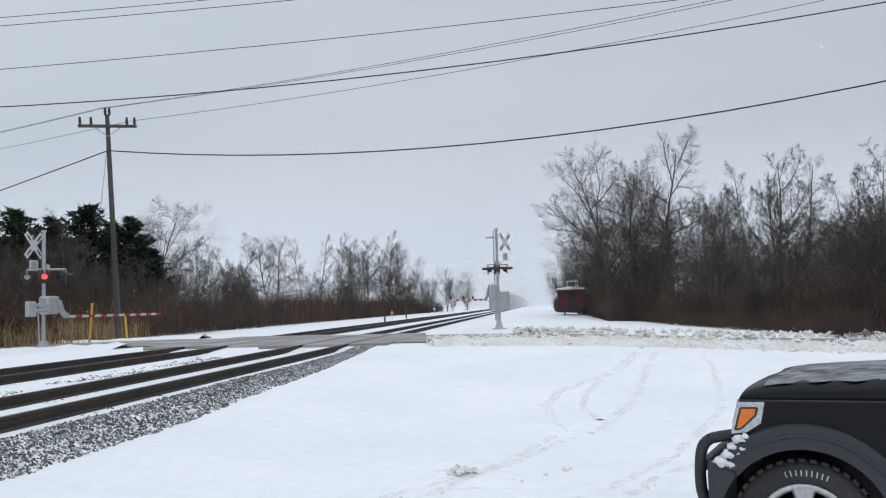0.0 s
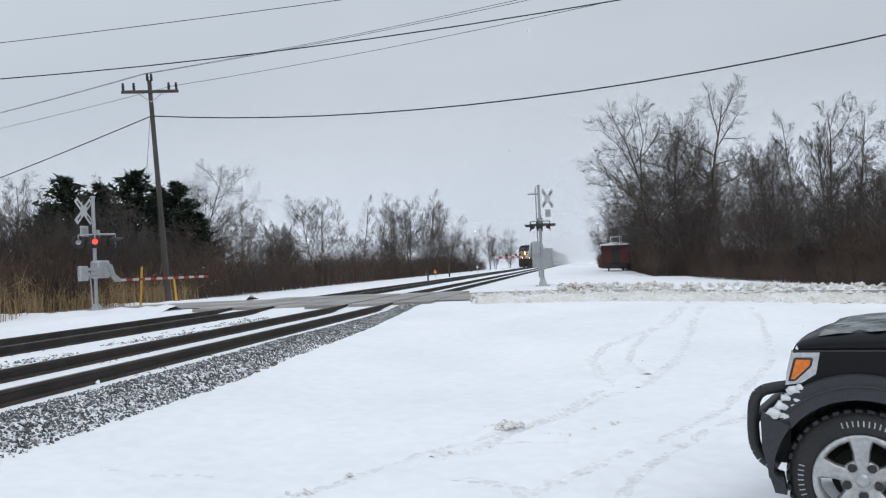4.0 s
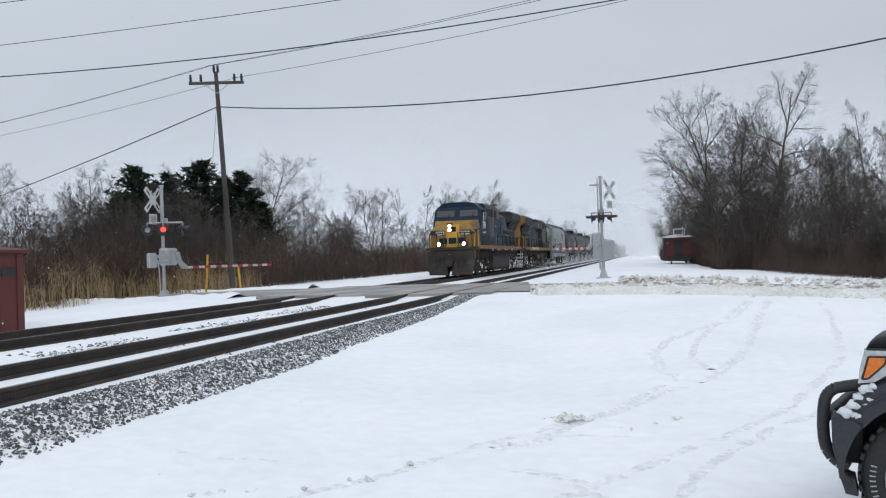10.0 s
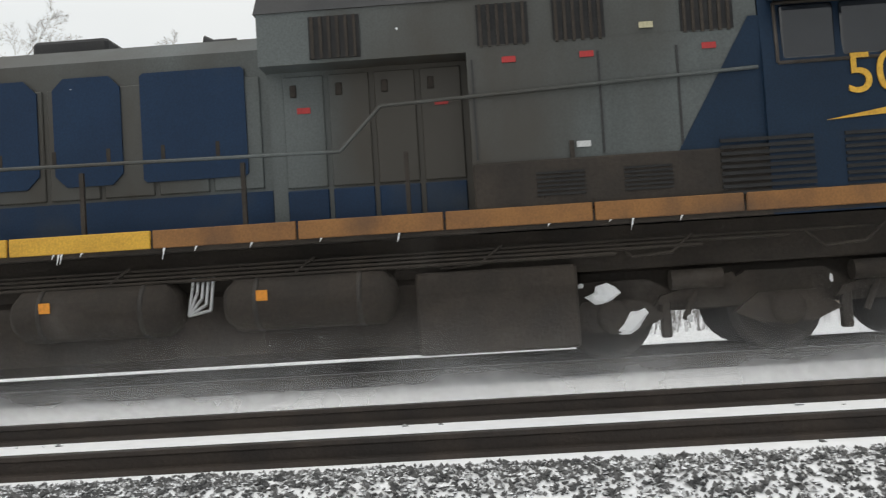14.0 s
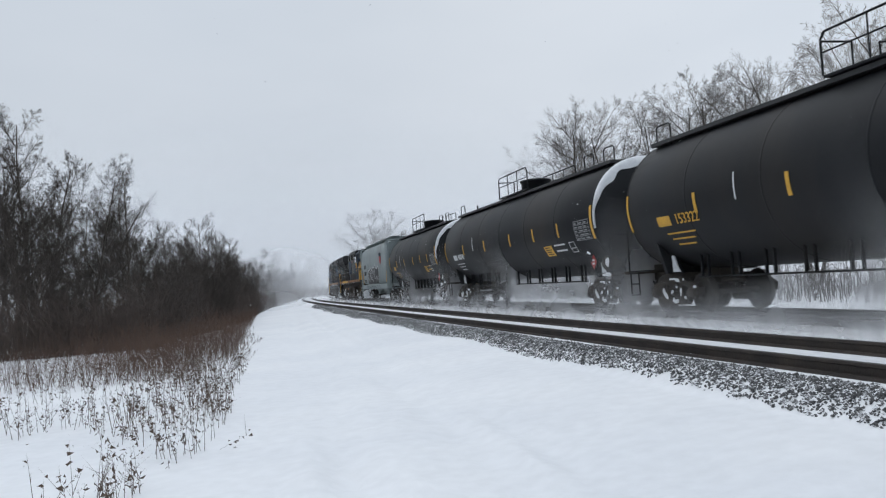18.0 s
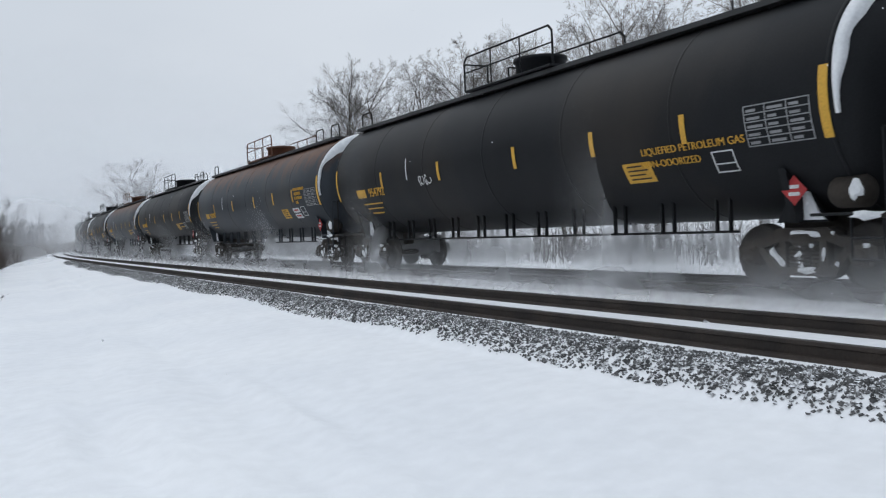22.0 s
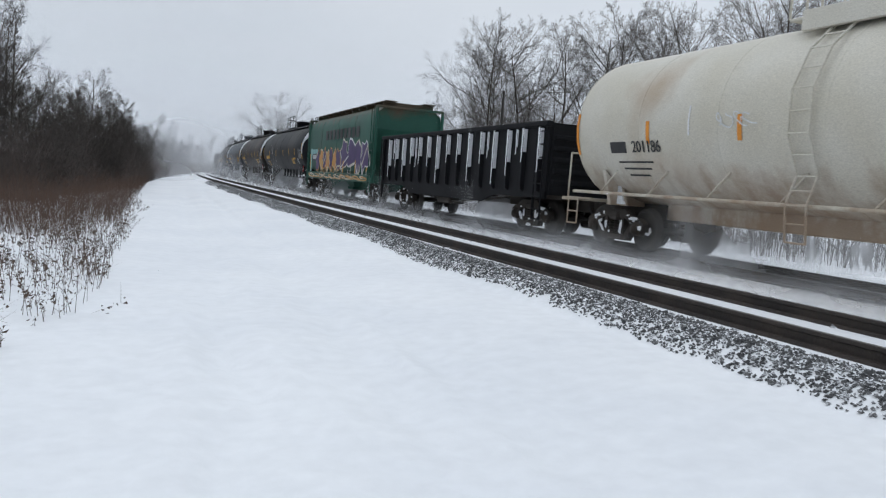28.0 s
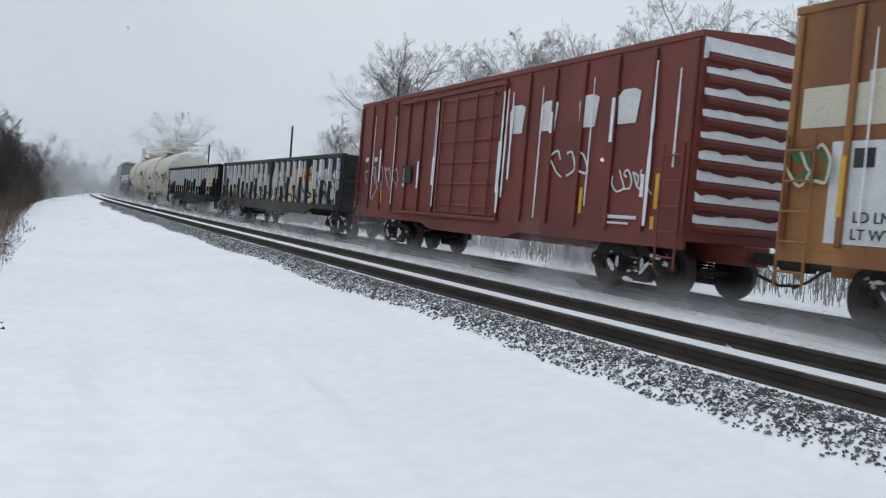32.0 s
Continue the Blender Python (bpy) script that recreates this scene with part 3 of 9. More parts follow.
for base in (TRACK_NEAR, TRACK_FAR):
    for i in range(500):
        y = -40 + 64 * rng.random()
        x = track_x(y, base) + rng.choice([-0.94, -0.56, 0.56, 0.94]) + 0.05 * rng.normal()
        if noise.noise((x * 3, y * 0.6, 4.0)) > 0.1:
            spots.append((x, y, -0.168))
stones("scattered_stones", spots, (0.04, 0.04, 0.02), ROCK, "loose ballast stones showing through the snow between the rails", seed=4)

# ploughed banks of snow along the road
spots, rng = [], np.random.default_rng(11)
for i in range(4200):
    side = rng.choice([-1, 1], p=[0.72, 0.28])
    x = rng.uniform(-3.5, 26) if side < 0 else rng.uniform(-1, 14)
    y = road_y(x) + side * (3.45 + (abs(rng.normal(0.35, 0.4)) * (1 + 0.09 * max(0, x))))
    spots.append((x, y, ground_z(x, y) + 0.26 * rng.random() ** 1.5 * math.exp(-((abs(y - road_y(x)) - 3.9) / 0.5) ** 2)))
stones("snow_bank", spots, (0.11, 0.11, 0.09), BERM_SNOW, "ploughed bank of dirty snow clods along the road", seed=6)
for a, b, side, hgt in ((-3.2, 30, -1, 0.26), (0.5, 30, 1, 0.2), (-40, -14.5, -1, 0.18), (-40, -15.0, 1, 0.18)):
    v, f, n = [], [], int((b - a) / 0.4)
    for i in range(n + 1):
        x = a + (b - a) * i / n
        for k, (w, q) in enumerate(((3.35, 0.0), (3.7, 0.75), (4.1, 1.0), (4.6, 0.7), (5.3, 0.0))):
            y = road_y(x) + side * w
            hh = hgt * q * (0.75 + 0.6 * noise.noise((x * 0.9, w * 2, 4.0)))
            y += side * 0.3 * noise.noise((x * 0.8, 3.0, w)) * (k in (1, 2, 3))
            hh += hgt * q * 0.5 * noise.noise((x * 2.7, w * 3, 9.0))
            v.append((x, y, (road_z(x) - 0.03 if k == 0 else ground_z(x, y) - (0.06 if k == 4 else 0.0)) + hh))
    f = [(i * 5 + k, (i + 1) * 5 + k, (i + 1) * 5 + k + 1, i * 5 + k + 1) for i in range(n) for k in range(4)]
    solid("snow_ridge", raw_mesh("snow_ridge", v, f, True), BERM_SNOW if side < 0 and a > -10 else SNOW, "ploughed ridge of snow beside the road", "snow ridge", "snow ridges")
dirt = [(-0.86 + 0.07 * rng.normal(), 9.28 + 0.09 * rng.normal()) for i in range(40)]
stones("dirt_clump", [(x, y, ground_z(x, y) + 0.03 * rng.random()) for x, y in dirt], (0.04, 0.04, 0.025), BERM_SNOW, "clump of dirty snow dropped by a car", seed=9)
clods = [(-0.86 + 0.13 * rng.normal(), 9.3 + 0.1 * rng.normal()) for i in range(22)] + [(lambda k: (-3.5 + 4.2 * k + 0.1 * rng.normal(), 5.4 + 4.4 * k + 0.1 * rng.normal()))(rng.random()) for i in range(34)]
clods = [(x, y, ground_z(x, y) + 0.0) for x, y in clods]
stones("snow_clods", clods, (0.035, 0.035, 0.02), BERM_SNOW, "small dirty clods of snow dropped by car wheels", seed=8)


# ---- plants ----
def bare_tree(seed, height, fork, spread, lift, kids, ratio, stems=1, lean=0.12, wiggle=0.10, girth=0.011):
    """A leafless tree grown branch by branch. fork: where the lowest limb leaves, as a share of the height; spread: degrees between
    a limb and its parent; lift: how strongly branches turn upwards; kids: side branches on each order; ratio: their length by their parent's."""
    rng = random.Random(seed)
    wood, tv, tf = Geo(), [], []
    last = len(kids)

    def grow(p, d, length, r, order, turn):
        n = (7, 5, 4, 3, 2)[order]
        pts, dirs, rad = [p], [d], [r]
        for i in range(n):
            w = wiggle * (0.45 if order == 0 else 1.0)
            d = (d + Vector((rng.gauss(0, w), rng.gauss(0, w), rng.gauss(0, w) + lift[order]))).normalized()
            p = p + d * (length / n)
            pts.append(p)
            dirs.append(d)
            rad.append(max(0.006, r * (1 - 0.8 * (i + 1) / n)))
        for i in range(n):
            if r > 0.022:
                wood.cyl(pts[i], pts[i + 1], rad[i], 6 if r > 0.08 else 4, rad[i + 1], False)
            else:
                u = dirs[i].orthogonal().normalized() * rad[i]
                v = dirs[i].cross(u)
                k = len(tv)
                e = dirs[i] * (0.02 if i < n - 1 else 0.0)
                tv.extend([pts[i] + u, pts[i] - u * 0.5 + v * 0.87, pts[i] - u * 0.5 - v * 0.87, pts[i + 1] + e])
                tf.extend([(k, k + 1, k + 3), (k + 1, k + 2, k + 3), (k + 2, k, k + 3)])
        if order == last:
            return
        m = kids[order]
        low = (fork, 0.22, 0.15, 0.1, 0.1)[order]
        for j in range(m):
            t = low + (0.98 - low) * (j + rng.random()) / m
            i = min(n - 1, int(t * n))
            q = pts[i].lerp(pts[i + 1], t * n - i)
            turn += 137.5 + rng.uniform(-35, 35)
            ang = math.radians(spread[order] * rng.uniform(0.7, 1.25) * (1.15 - 0.4 * t))
            axis = dirs[i].orthogonal().normalized()
            side = (Matrix.Rotation(math.radians(turn), 3, dirs[i]) @ axis)
            nd = (dirs[i] * math.cos(ang) + side * math.sin(ang)).normalized()
            ln = length * ratio[order] * (1.12 - 0.72 * t) * rng.uniform(0.7, 1.2)
            grow(q, nd, ln, max(0.0065, (r * (1 - 0.75 * t)) * rng.uniform(0.5, 0.78)), order + 1, rng.uniform(0, 360))

    for k in range(stems):
        a = 6.283 * k / stems + rng.random()
        o = 0.0 if stems == 1 else lean * rng.uniform(0.6, 1.4)
        h = height * (1.0 if k == 0 else rng.uniform(0.72, 0.97))
        grow(Vector((0.12 * math.cos(a) * (stems > 1), 0.12 * math.sin(a) * (stems > 1), -0.25)), Vector((o * math.cos(a), o * math.sin(a), 1.0)).normalized(), h, girth * h, 0, rng.uniform(0, 360))
    return wood.mesh("trunk"), raw_mesh("crown", [tuple(p) for p in tv], tf)


TREES = [bare_tree(11, 11.5, 0.16, (66, 50, 46, 46), (0.0, 0.09, 0.05, 0.03, 0.02), (15, 12, 9, 6), (0.78, 0.52, 0.52, 0.55), 2, 0.2, 0.15, 0.014),
         bare_tree(12, 10.5, 0.22, (48, 46, 44, 44), (0.02, 0.09, 0.05, 0.03, 0.02), (18, 11, 8, 5), (0.42, 0.48, 0.52, 0.55), 2, 0.08, 0.13),
         bare_tree(13, 8.6, 0.10, (46, 46, 44, 44), (0.02, 0.09, 0.05, 0.03, 0.02), (15, 10, 7, 5), (0.46, 0.48, 0.52, 0.55), 3, 0.17, 0.14),
         bare_tree(14, 11.0, 0.20, (60, 50, 46, 46), (0.0, 0.08, 0.04, 0.03, 0.02), (18, 12, 9, 6), (0.56, 0.5, 0.52, 0.55), 2, 0.1, 0.15, 0.013),
         bare_tree(15, 12.0, 0.42, (52, 46, 44, 44), (0.01, 0.09, 0.05, 0.03, 0.02), (14, 9, 7, 5), (0.28, 0.48, 0.52, 0.55), 1, 0.1, 0.10, 0.009),
         bare_tree(16, 6.0, 0.06, (42, 44, 44, 44), (0.02, 0.08, 0.04, 0.03, 0.02), (12, 8, 6, 4), (0.46, 0.5, 0.52, 0.55), 4, 0.24, 0.15, 0.008),
         bare_tree(17, 5.0, 0.04, (48, 46, 44, 44), (0.02, 0.06, 0.04, 0.03, 0.02), (12, 8, 6, 4), (0.54, 0.5, 0.52, 0.55), 5, 0.34, 0.17, 0.008),
         bare_tree(18, 13.5, 0.34, (52, 52, 46, 46), (0.0, 0.06, 0.04, 0.03, 0.02), (11, 11, 9, 6), (0.55, 0.54, 0.52, 0.55), 1, 0.12, 0.17, 0.014)]


def put_tree(kind, x, y, scale, turn, label, group, twig_mat=None, name="tree"):
    base = thing(name, label, "tree", group, at=pose(x, y, ground_z(x, y), 0, 0, turn) @ Matrix.Scale(scale, 4))
    for nm, me, m in (("trunk", TREES[kind][0], BARK), ("crown", TREES[kind][1], twig_mat or TWIG)):
        ob = share(nm, me, base)
        if not me.materials:
            me.materials.append(m)
        elif twig_mat and nm == "crown":
            ob.material_slots[0].link = "OBJECT"
            ob.material_slots[0].material = twig_mat
    return base


def stems(name, n, area, hgt, width, material, label, seed, lean=0.25, side=3, category="brush", clump=0.0):
    """A thicket: thin upright stems with side twigs, over an area given by a sampling function."""
    rng = np.random.default_rng(seed)
    xy = np.array([area(rng) for i in range(n)])
    z = np.array([ground_z(x, y) for x, y in xy]) - 0.05
    h = rng.uniform(hgt[0], hgt[1], n) * rng.uniform(0.6, 1.0, n)
    h *= np.array([1.0 + 0.55 * noise.noise((x * 0.22, y * 0.22, seed)) + 0.3 * noise.noise((x * 0.9, y * 0.9, seed)) for x, y in xy])
    a = rng.uniform(0, 6.283, n)
    w = width * rng.uniform(0.6, 1.3, n)
    lean_xy = rng.normal(0, lean, (n, 2)) * h[:, None]
    tip = np.stack([xy[:, 0] + lean_xy[:, 0], xy[:, 1] + lean_xy[:, 1], z + h], -1)
    b0 = np.stack([xy[:, 0] + np.cos(a) * w, xy[:, 1] + np.sin(a) * w, z], -1)
    b1 = np.stack([xy[:, 0] - np.cos(a) * w, xy[:, 1] - np.sin(a) * w, z], -1)
    tri = [np.stack([b0, b1, tip], 1)]
    for k in range(side):
        t = rng.uniform(0.25, 0.9, (n, 1))
        p = (b0 + b1) / 2 * (1 - t) + tip * t
        d = rng.normal(0, 0.22, (n, 3)) * h[:, None]
        d[:, 2] = np.abs(d[:, 2]) + 0.12 * h
        off = np.stack([np.cos(a), np.sin(a), np.zeros(n)], -1) * (w * 0.7)[:, None]
        off[:, 2] = w * 0.5
        tri.append(np.stack([p + off, p - off, p + d], 1))
    v = np.concatenate(tri).reshape(-1, 3)
    f = np.arange(len(v)).reshape(-1, 3)
    return solid(name, raw_mesh(name, v.tolist(), f.tolist()), material, label, category, kind="stuff")


def strip(x0, y0, x1, y1, w):
    return lambda r: (lambda t, s: (x0 + (x1 - x0) * t - (y1 - y0) * s, y0 + (y1 - y0) * t + (x1 - x0) * s))(r.random(), r.uniform(0, w) / math.hypot(x1 - x0, y1 - y0))


# north-east: a big spreading tree in a thicket along the old line
put_tree(0, 6.6, 75.0, 1.12, 150, "broad spreading bare tree above a thicket", "north-east trees")
put_tree(7, 11.3, 73.0, 1.06, 40, "tall spreading bare tree above a thicket", "north-east trees")
for k, x, y, s, r in ((7, 8.6, 76, 0.95, 10), (3, 15.5, 72, 0.9, 120), (0, 9.2, 78, 0.86, 200), (1, 18.6, 68, 1.18, 20), (4, 20.4, 67, 1.02, 75), (4, 16.8, 69, 1.0, 160), (2, 22.0, 62, 1.05, 0), (1, 24.0, 64, 1.0, 90),
                      (2, 20.0, 60, 1.0, 200), (1, 27.0, 58, 1.0, 250), (2, 25, 52, 0.9, 300), (3, 5.6, 84, 0.8, 80), (2, 6.0, 92, 0.9, 140), (1, 7.0, 100, 0.85, 33), (2, 3.4, 121, 0.8, 200), (1, 7.6, 112, 0.8, 20), (3, 4.6, 125, 0.8, 260),
                      (3, 13.2, 68, 0.8, 300), (1, 10.0, 66, 0.8, 45), (2, 14.0, 60, 0.9, 77), (2, 8.0, 66, 0.85, 190), (1, 6.0, 140, 0.9, 10), (3, 8.0, 95, 0.95, 10), (0, 14, 88, 0.8, 90)):
    put_tree(k, x, y, s, r, "bare grey-brown tree in a roadside thicket", "north-east trees")
stems("thicket", 28000, lambda r: (lambda y: ((8.6 if y < 62 else max(5.0, 0.054 * y + 0.5) if y < 116 else 2.6) + 2.2 * ease(62, 40, y) * 1.6 + abs(r.normal(0, 5.0)), y))(36 + 110 * r.random() ** 1.5), (0.9, 3.0), 0.016, BRUSH,
      "dense brown leafless thicket at the edge of the snow", 21, 0.18, 5)
stems("low_brush", 5000, lambda r: (lambda y: (7.4 + 3.6 * ease(62, 36, y) - 2.6 * ease(60, 95, y) + abs(r.normal(0, 0.9)), y))(33 + 70 * r.random() ** 1.4), (0.5, 1.5), 0.008, BRUSH,
      "low dry weeds along the foot of the thicket", 22, 0.3, 3)
put_tree(2, 27.0, 43.0, 1.0, 15, "crooked bare tree at the road's edge", "north-east trees")

# north-west: woods beyond the far track
for k, x, y, s, r in ((0, -36.5, 76.8, 0.93, 15), (1, -41.6, 56.3, 0.85, 40), (2, -44, 60, 1.0, 80), (1, -36.5, 87.7, 0.85, 100), (2, -36.6, 98.4, 1.0, 150), (3, -33.6, 104.8, 0.92, 200), (4, -32.9, 115.4, 0.9, 250),
                      (4, -31.0, 118, 0.95, 20), (4, -29.5, 122, 1.0, 60), (3, -28.9, 126.8, 0.95, 310), (1, -27, 131, 1.1, 45), (4, -24.5, 136, 1.1, 10), (3, -23.7, 138.0, 1.0, 90), (2, -24, 150, 1.1, 10), (2, -22.2, 168.6, 0.95, 20),
                      (1, -20, 185, 0.85, 90), (2, -16.9, 199.3, 1.0, 70), (2, -48, 52, 1.0, 10), (1, -50, 48, 0.9, 60), (2, -38, 82, 0.9, 33), (2, -34, 92, 0.9, 330), (1, -52, 40, 0.85, 222), (3, -54, 30, 1.0, 60), (2, -18, 176, 0.9, 0),
                      (2, -30, 112, 0.8, 200), (1, -26, 142, 0.9, 140), (2, -21, 160, 0.9, 220), (2, -46, 44, 0.9, 100), (1, -56, 52, 1.0, 10), (2, -58, 36, 1.1, 50)):
    # past 150 m the crowns take the twig colour with haze mixed in
    put_tree(k, x, y, s, r, "bare tree in the woods beyond the railway", "north-west trees", HAZED_TWIG if y > 150 else None)
stems("dark_thicket", 27000, lambda r: (lambda y: (-22.5 - 0.1 * ease(40, 60, y) - abs(r.normal(0, 7)), y))(22 + 180 * r.random() ** 1.5), (1.0, 3.6), 0.018, BRUSH,
      "dark leafless thicket beyond the railway", 23, 0.16, 5)
stems("reed_bed", 9000, lambda r: (-21.0 - 11 * r.random(), 10 + 34 * r.random()), (1.0, 2.0), 0.012, REED, "tall straw-coloured dry reeds beyond the track", 24, 0.1, 2, "reeds")


def pine(seed, height, radius):
    """Whorls of rising boughs with ragged needle tufts, uneven from side to side, with a bare pointed leader."""
    rng = np.random.default_rng(seed)
    wood = Geo()
    wood.cyl((0, 0, -0.2), (0, 0, height * 0.97), 0.16, 7, 0.02, False)
    tris = []
    z = height * 0.08
    while z < height:
        up = z / height
        reach = radius * (1.0 - up) ** 0.75 * (0.75 if up < 0.15 else 1.0) + 0.1
        for i in range(9 if up < 0.8 else 6):
            a = rng.uniform(0, 6.283)
            out = np.array([math.cos(a), math.sin(a), 0.05 + 0.6 * up])
            ln = reach * rng.uniform(0.55, 1.15) * (1 + 0.22 * math.sin(2 * a + seed))
            wood.cyl((0, 0, z), tuple(np.array([0, 0, z]) + out * ln * 0.9), 0.03, 3, 0.008, False)
            for t in np.linspace(0.2, 1.0, max(4, int(ln / 0.2))):
                c = np.array([0, 0, z]) + out * ln * t + np.array([0, 0, 0.12 * t * t])
                for q in range(10):
                    e = out * 0.12 + rng.normal(0, 1, 3) * (0.22, 0.22, 0.2) * (1.15 - 0.4 * t)
                    o = rng.normal(0, 0.05, 3)
                    tris.append([c + o, c - o, c + e])
        z += 0.31
    v = np.array(tris).reshape(-1, 3)
    return wood.mesh("trunk"), raw_mesh("crown", v.tolist(), np.arange(len(v)).reshape(-1, 3).tolist())


PINES = [pine(31, 9.0, 2.6), pine(32, 8.2, 2.3)]
for k, x, y, s, r in ((0, -41.2, 62.7, 0.98, 0), (1, -39.2, 64.5, 1.0, 80), (0, -37.9, 67.6, 1.05, 160), (1, -35.4, 70.5, 1.05, 40), (1, -43.6, 63.5, 0.8, 20), (0, -36.6, 69.0, 0.92, 220), (1, -33.8, 71.0, 0.75, 200), (1, -40.2, 66.0, 0.9, 120)):
    b = thing("pine_tree", "dark green pine among bare trees", "pine tree", "pines", at=pose(x, y, ground_z(x, y), 0, 0, r) @ Matrix.Diagonal((1.6 * s, 1.6 * s, 1.12 * s, 1.0)))
    for nm, me, m in (("trunk", PINES[k][0], BARK), ("crown", PINES[k][1], NEEDLE)):
        share(nm, me, b)
        if not me.materials:
            me.materials.append(m)

# south: woods on the camera's side and a row of trees behind the train
for k, x, y, s, r in ((1, 8.8, -49, 1.04, 0), (4, 9.6, -48, 0.95, 50), (1, 5.0, -55, 0.9, 90), (2, 6.6, -50, 0.95, 140), (2, 7.6, -43, 0.9, 10), (1, 1.6, -75, 0.78, 200), (2, 2.4, -70, 0.85, 260), (2, -1.8, -100, 0.8, 30), (1, -1.2, -94, 0.72, 60),
                      (2, -6.5, -138, 0.8, 10), (2, 9.5, -38, 0.95, 100), (4, 11.5, -40, 0.85, 150), (1, 12, -52, 1.0, 170), (2, 3.8, -62, 0.85, 40), (2, 0.2, -86, 0.85, 90), (2, -3.4, -112, 0.8, 140), (2, -5.2, -125, 0.8, 190), (1, 14, -46, 1.0, 210),
                      (3, 13, -60, 0.8, 230), (2, 10.5, -33, 0.9, 250), (1, 14, -34, 0.9, 20), (2, 8, -58, 0.9, 300), (2, 5.5, -66, 0.9, 320), (1, 4, -80, 0.8, 350), (2, 2, -96, 0.9, 111), (1, 17, -40, 1.0, 130), (2, -9, -152, 0.8, 60), (2, -12, -170, 0.8, 90),
                      (2, -16, -190, 0.85, 150), (2, 9, -46, 0.9, 77), (1, 6, -60, 0.9, 87)):
    put_tree(k, x + 2.4, y - 3.0, (1.16 if y > -52 else 1.05) * s, r, "slender bare tree in the woods south of the crossing", "south-east trees")
for k, x, y, s, r in ((0, -25.5, -54.4, 0.98, 20), (3, -23.2, -55.5, 1.05, 80), (3, -27.2, -50.5, 1.12, 140), (3, -29.3, -46.6, 1.16, 200), (0, -31.4, -41.4, 1.0, 260), (3, -33.4, -37.2, 1.12, 300), (3, -31.0, -33.0, 1.1, 10), (3, -34, -29, 1.15, 60),
                      (3, -36, -22, 1.15, 90), (0, -38, -14, 1.0, 130), (3, -40, -6, 1.15, 200), (3, -38.8, -113.6, 1.08, 90), (0, -23.9, -148.2, 1.14, 30), (3, -36.9, -166, 1.0, 30), (3, -45, -118, 0.9, 200), (2, -26, -58, 1.0, 0), (3, -28, -40, 0.85, 45),
                      (2, -42, 4, 1.1, 20), (3, -45, 14, 0.95, 70), (1, -48, 24, 1.0, 100), (2, -38, -118, 0.9, 10), (2, -30, -130, 0.8, 10)):
    put_tree(k, x, y, s, r, "wide bare tree beyond the railway", "south-west trees", HAZED_TWIG)
def WOOD_EDGE(t):
    return 2.0 - 0.048 * t - 1.05 * bend_of(-t)


stems("wood_edge", 27000, lambda r: (lambda t: (WOOD_EDGE(t) + 1.0 + abs(r.normal(0, 5)) + 2.0 * ease(60, 34, t), -t))(34 + 216 * r.random() ** 1.6), (0.9, 2.7), 0.013, BRUSH_GREY,
      "reddish-brown leafless brush at the edge of the woods", 25, 0.2, 5)
def leafy_weeds(n, seed):
    """Thin dry stalks with curled dark leaves and seed heads along their upper half."""
    rng = np.random.default_rng(seed)
    v = []
    for i in range(n):
        t = 6.5 + 30 * rng.random() ** 1.25
        x, y = 0.45 - 0.03 * max(0, t - 9) + abs(rng.normal(0, 2.2)) + 0.3 * max(0, 9.5 - t), -t
        if noise.noise((x * 0.55, y * 0.4, 4.0)) + 0.4 * noise.noise((x * 2.1, y * 1.7, 9.0)) < -0.12 + 0.25 * (t < 12):
            continue
        b = np.array([x, y, ground_z(x, y) - 0.03])
        top = np.array([rng.normal(0, 0.16), rng.normal(0, 0.16), 1.0]) * (0.2 + 0.85 * rng.random() ** 1.6) * rng.uniform(0.6, 1.15)
        if rng.random() < 0.04:
            top = np.array([-0.5 * rng.random(), rng.normal(0, 0.4), 0.25]) * 1.2
        side = np.array([0.0035, 0.003, 0])
        v += [b - side, b + side, b + top]
        for k in range(rng.integers(1, 4)):
            p, e = b + top * rng.uniform(0.3, 0.8), rng.normal(0, 0.12, 3) + (0, 0, 0.1)
            v += [p - side * 0.8, p + side * 0.8, p + e]
        for k in range(rng.integers(4, 13)):
            p = b + top * rng.uniform(0.35, 1.0) + rng.normal(0, 0.025, 3)
            v += [p + rng.normal(0, 0.011, 3), p + rng.normal(0, 0.02, 3), p + rng.normal(0, 0.02, 3)]
    return solid("weeds", raw_mesh("weeds", [tuple(p) for p in v], np.arange(len(v)).reshape(-1, 3).tolist()), WEED, "dry dark weeds with curled leaves standing in the snow", "weeds", kind="stuff")


leafy_weeds(2100, 26)
stems("weed_bank", 8500, lambda r: (lambda t: (0.9 - 0.03 * max(0, t - 9) + abs(r.normal(0, 3.2)) + 0.8 * (t < 24), -t))(20 + 62 * r.random() ** 1.3), (0.45, 1.3), 0.0045, RED_WEED, "reddish dry weeds in front of the woods", 28, 0.2, 5, "weeds")
stems("far_hedge", 6000, lambda r: (-19 - 9 * r.random() - 0.0, -100 + 122 * r.random()), (0.8, 2.6), 0.02, HAZED_TWIG, "bare scrub beyond the railway", 27, 0.12, 3)
rng = random.Random(99)
for i in range(64):
    t = 36 + 130 * rng.random() ** 1.3
    x = WOOD_EDGE(t) + 1.6 + abs(rng.gauss(0, 5))
    put_tree(rng.choice((5, 6, 5)), x, -t, rng.uniform(0.6, 0.95), rng.uniform(0, 360), "young bare tree at the edge of the southern woods", "south-east saplings")
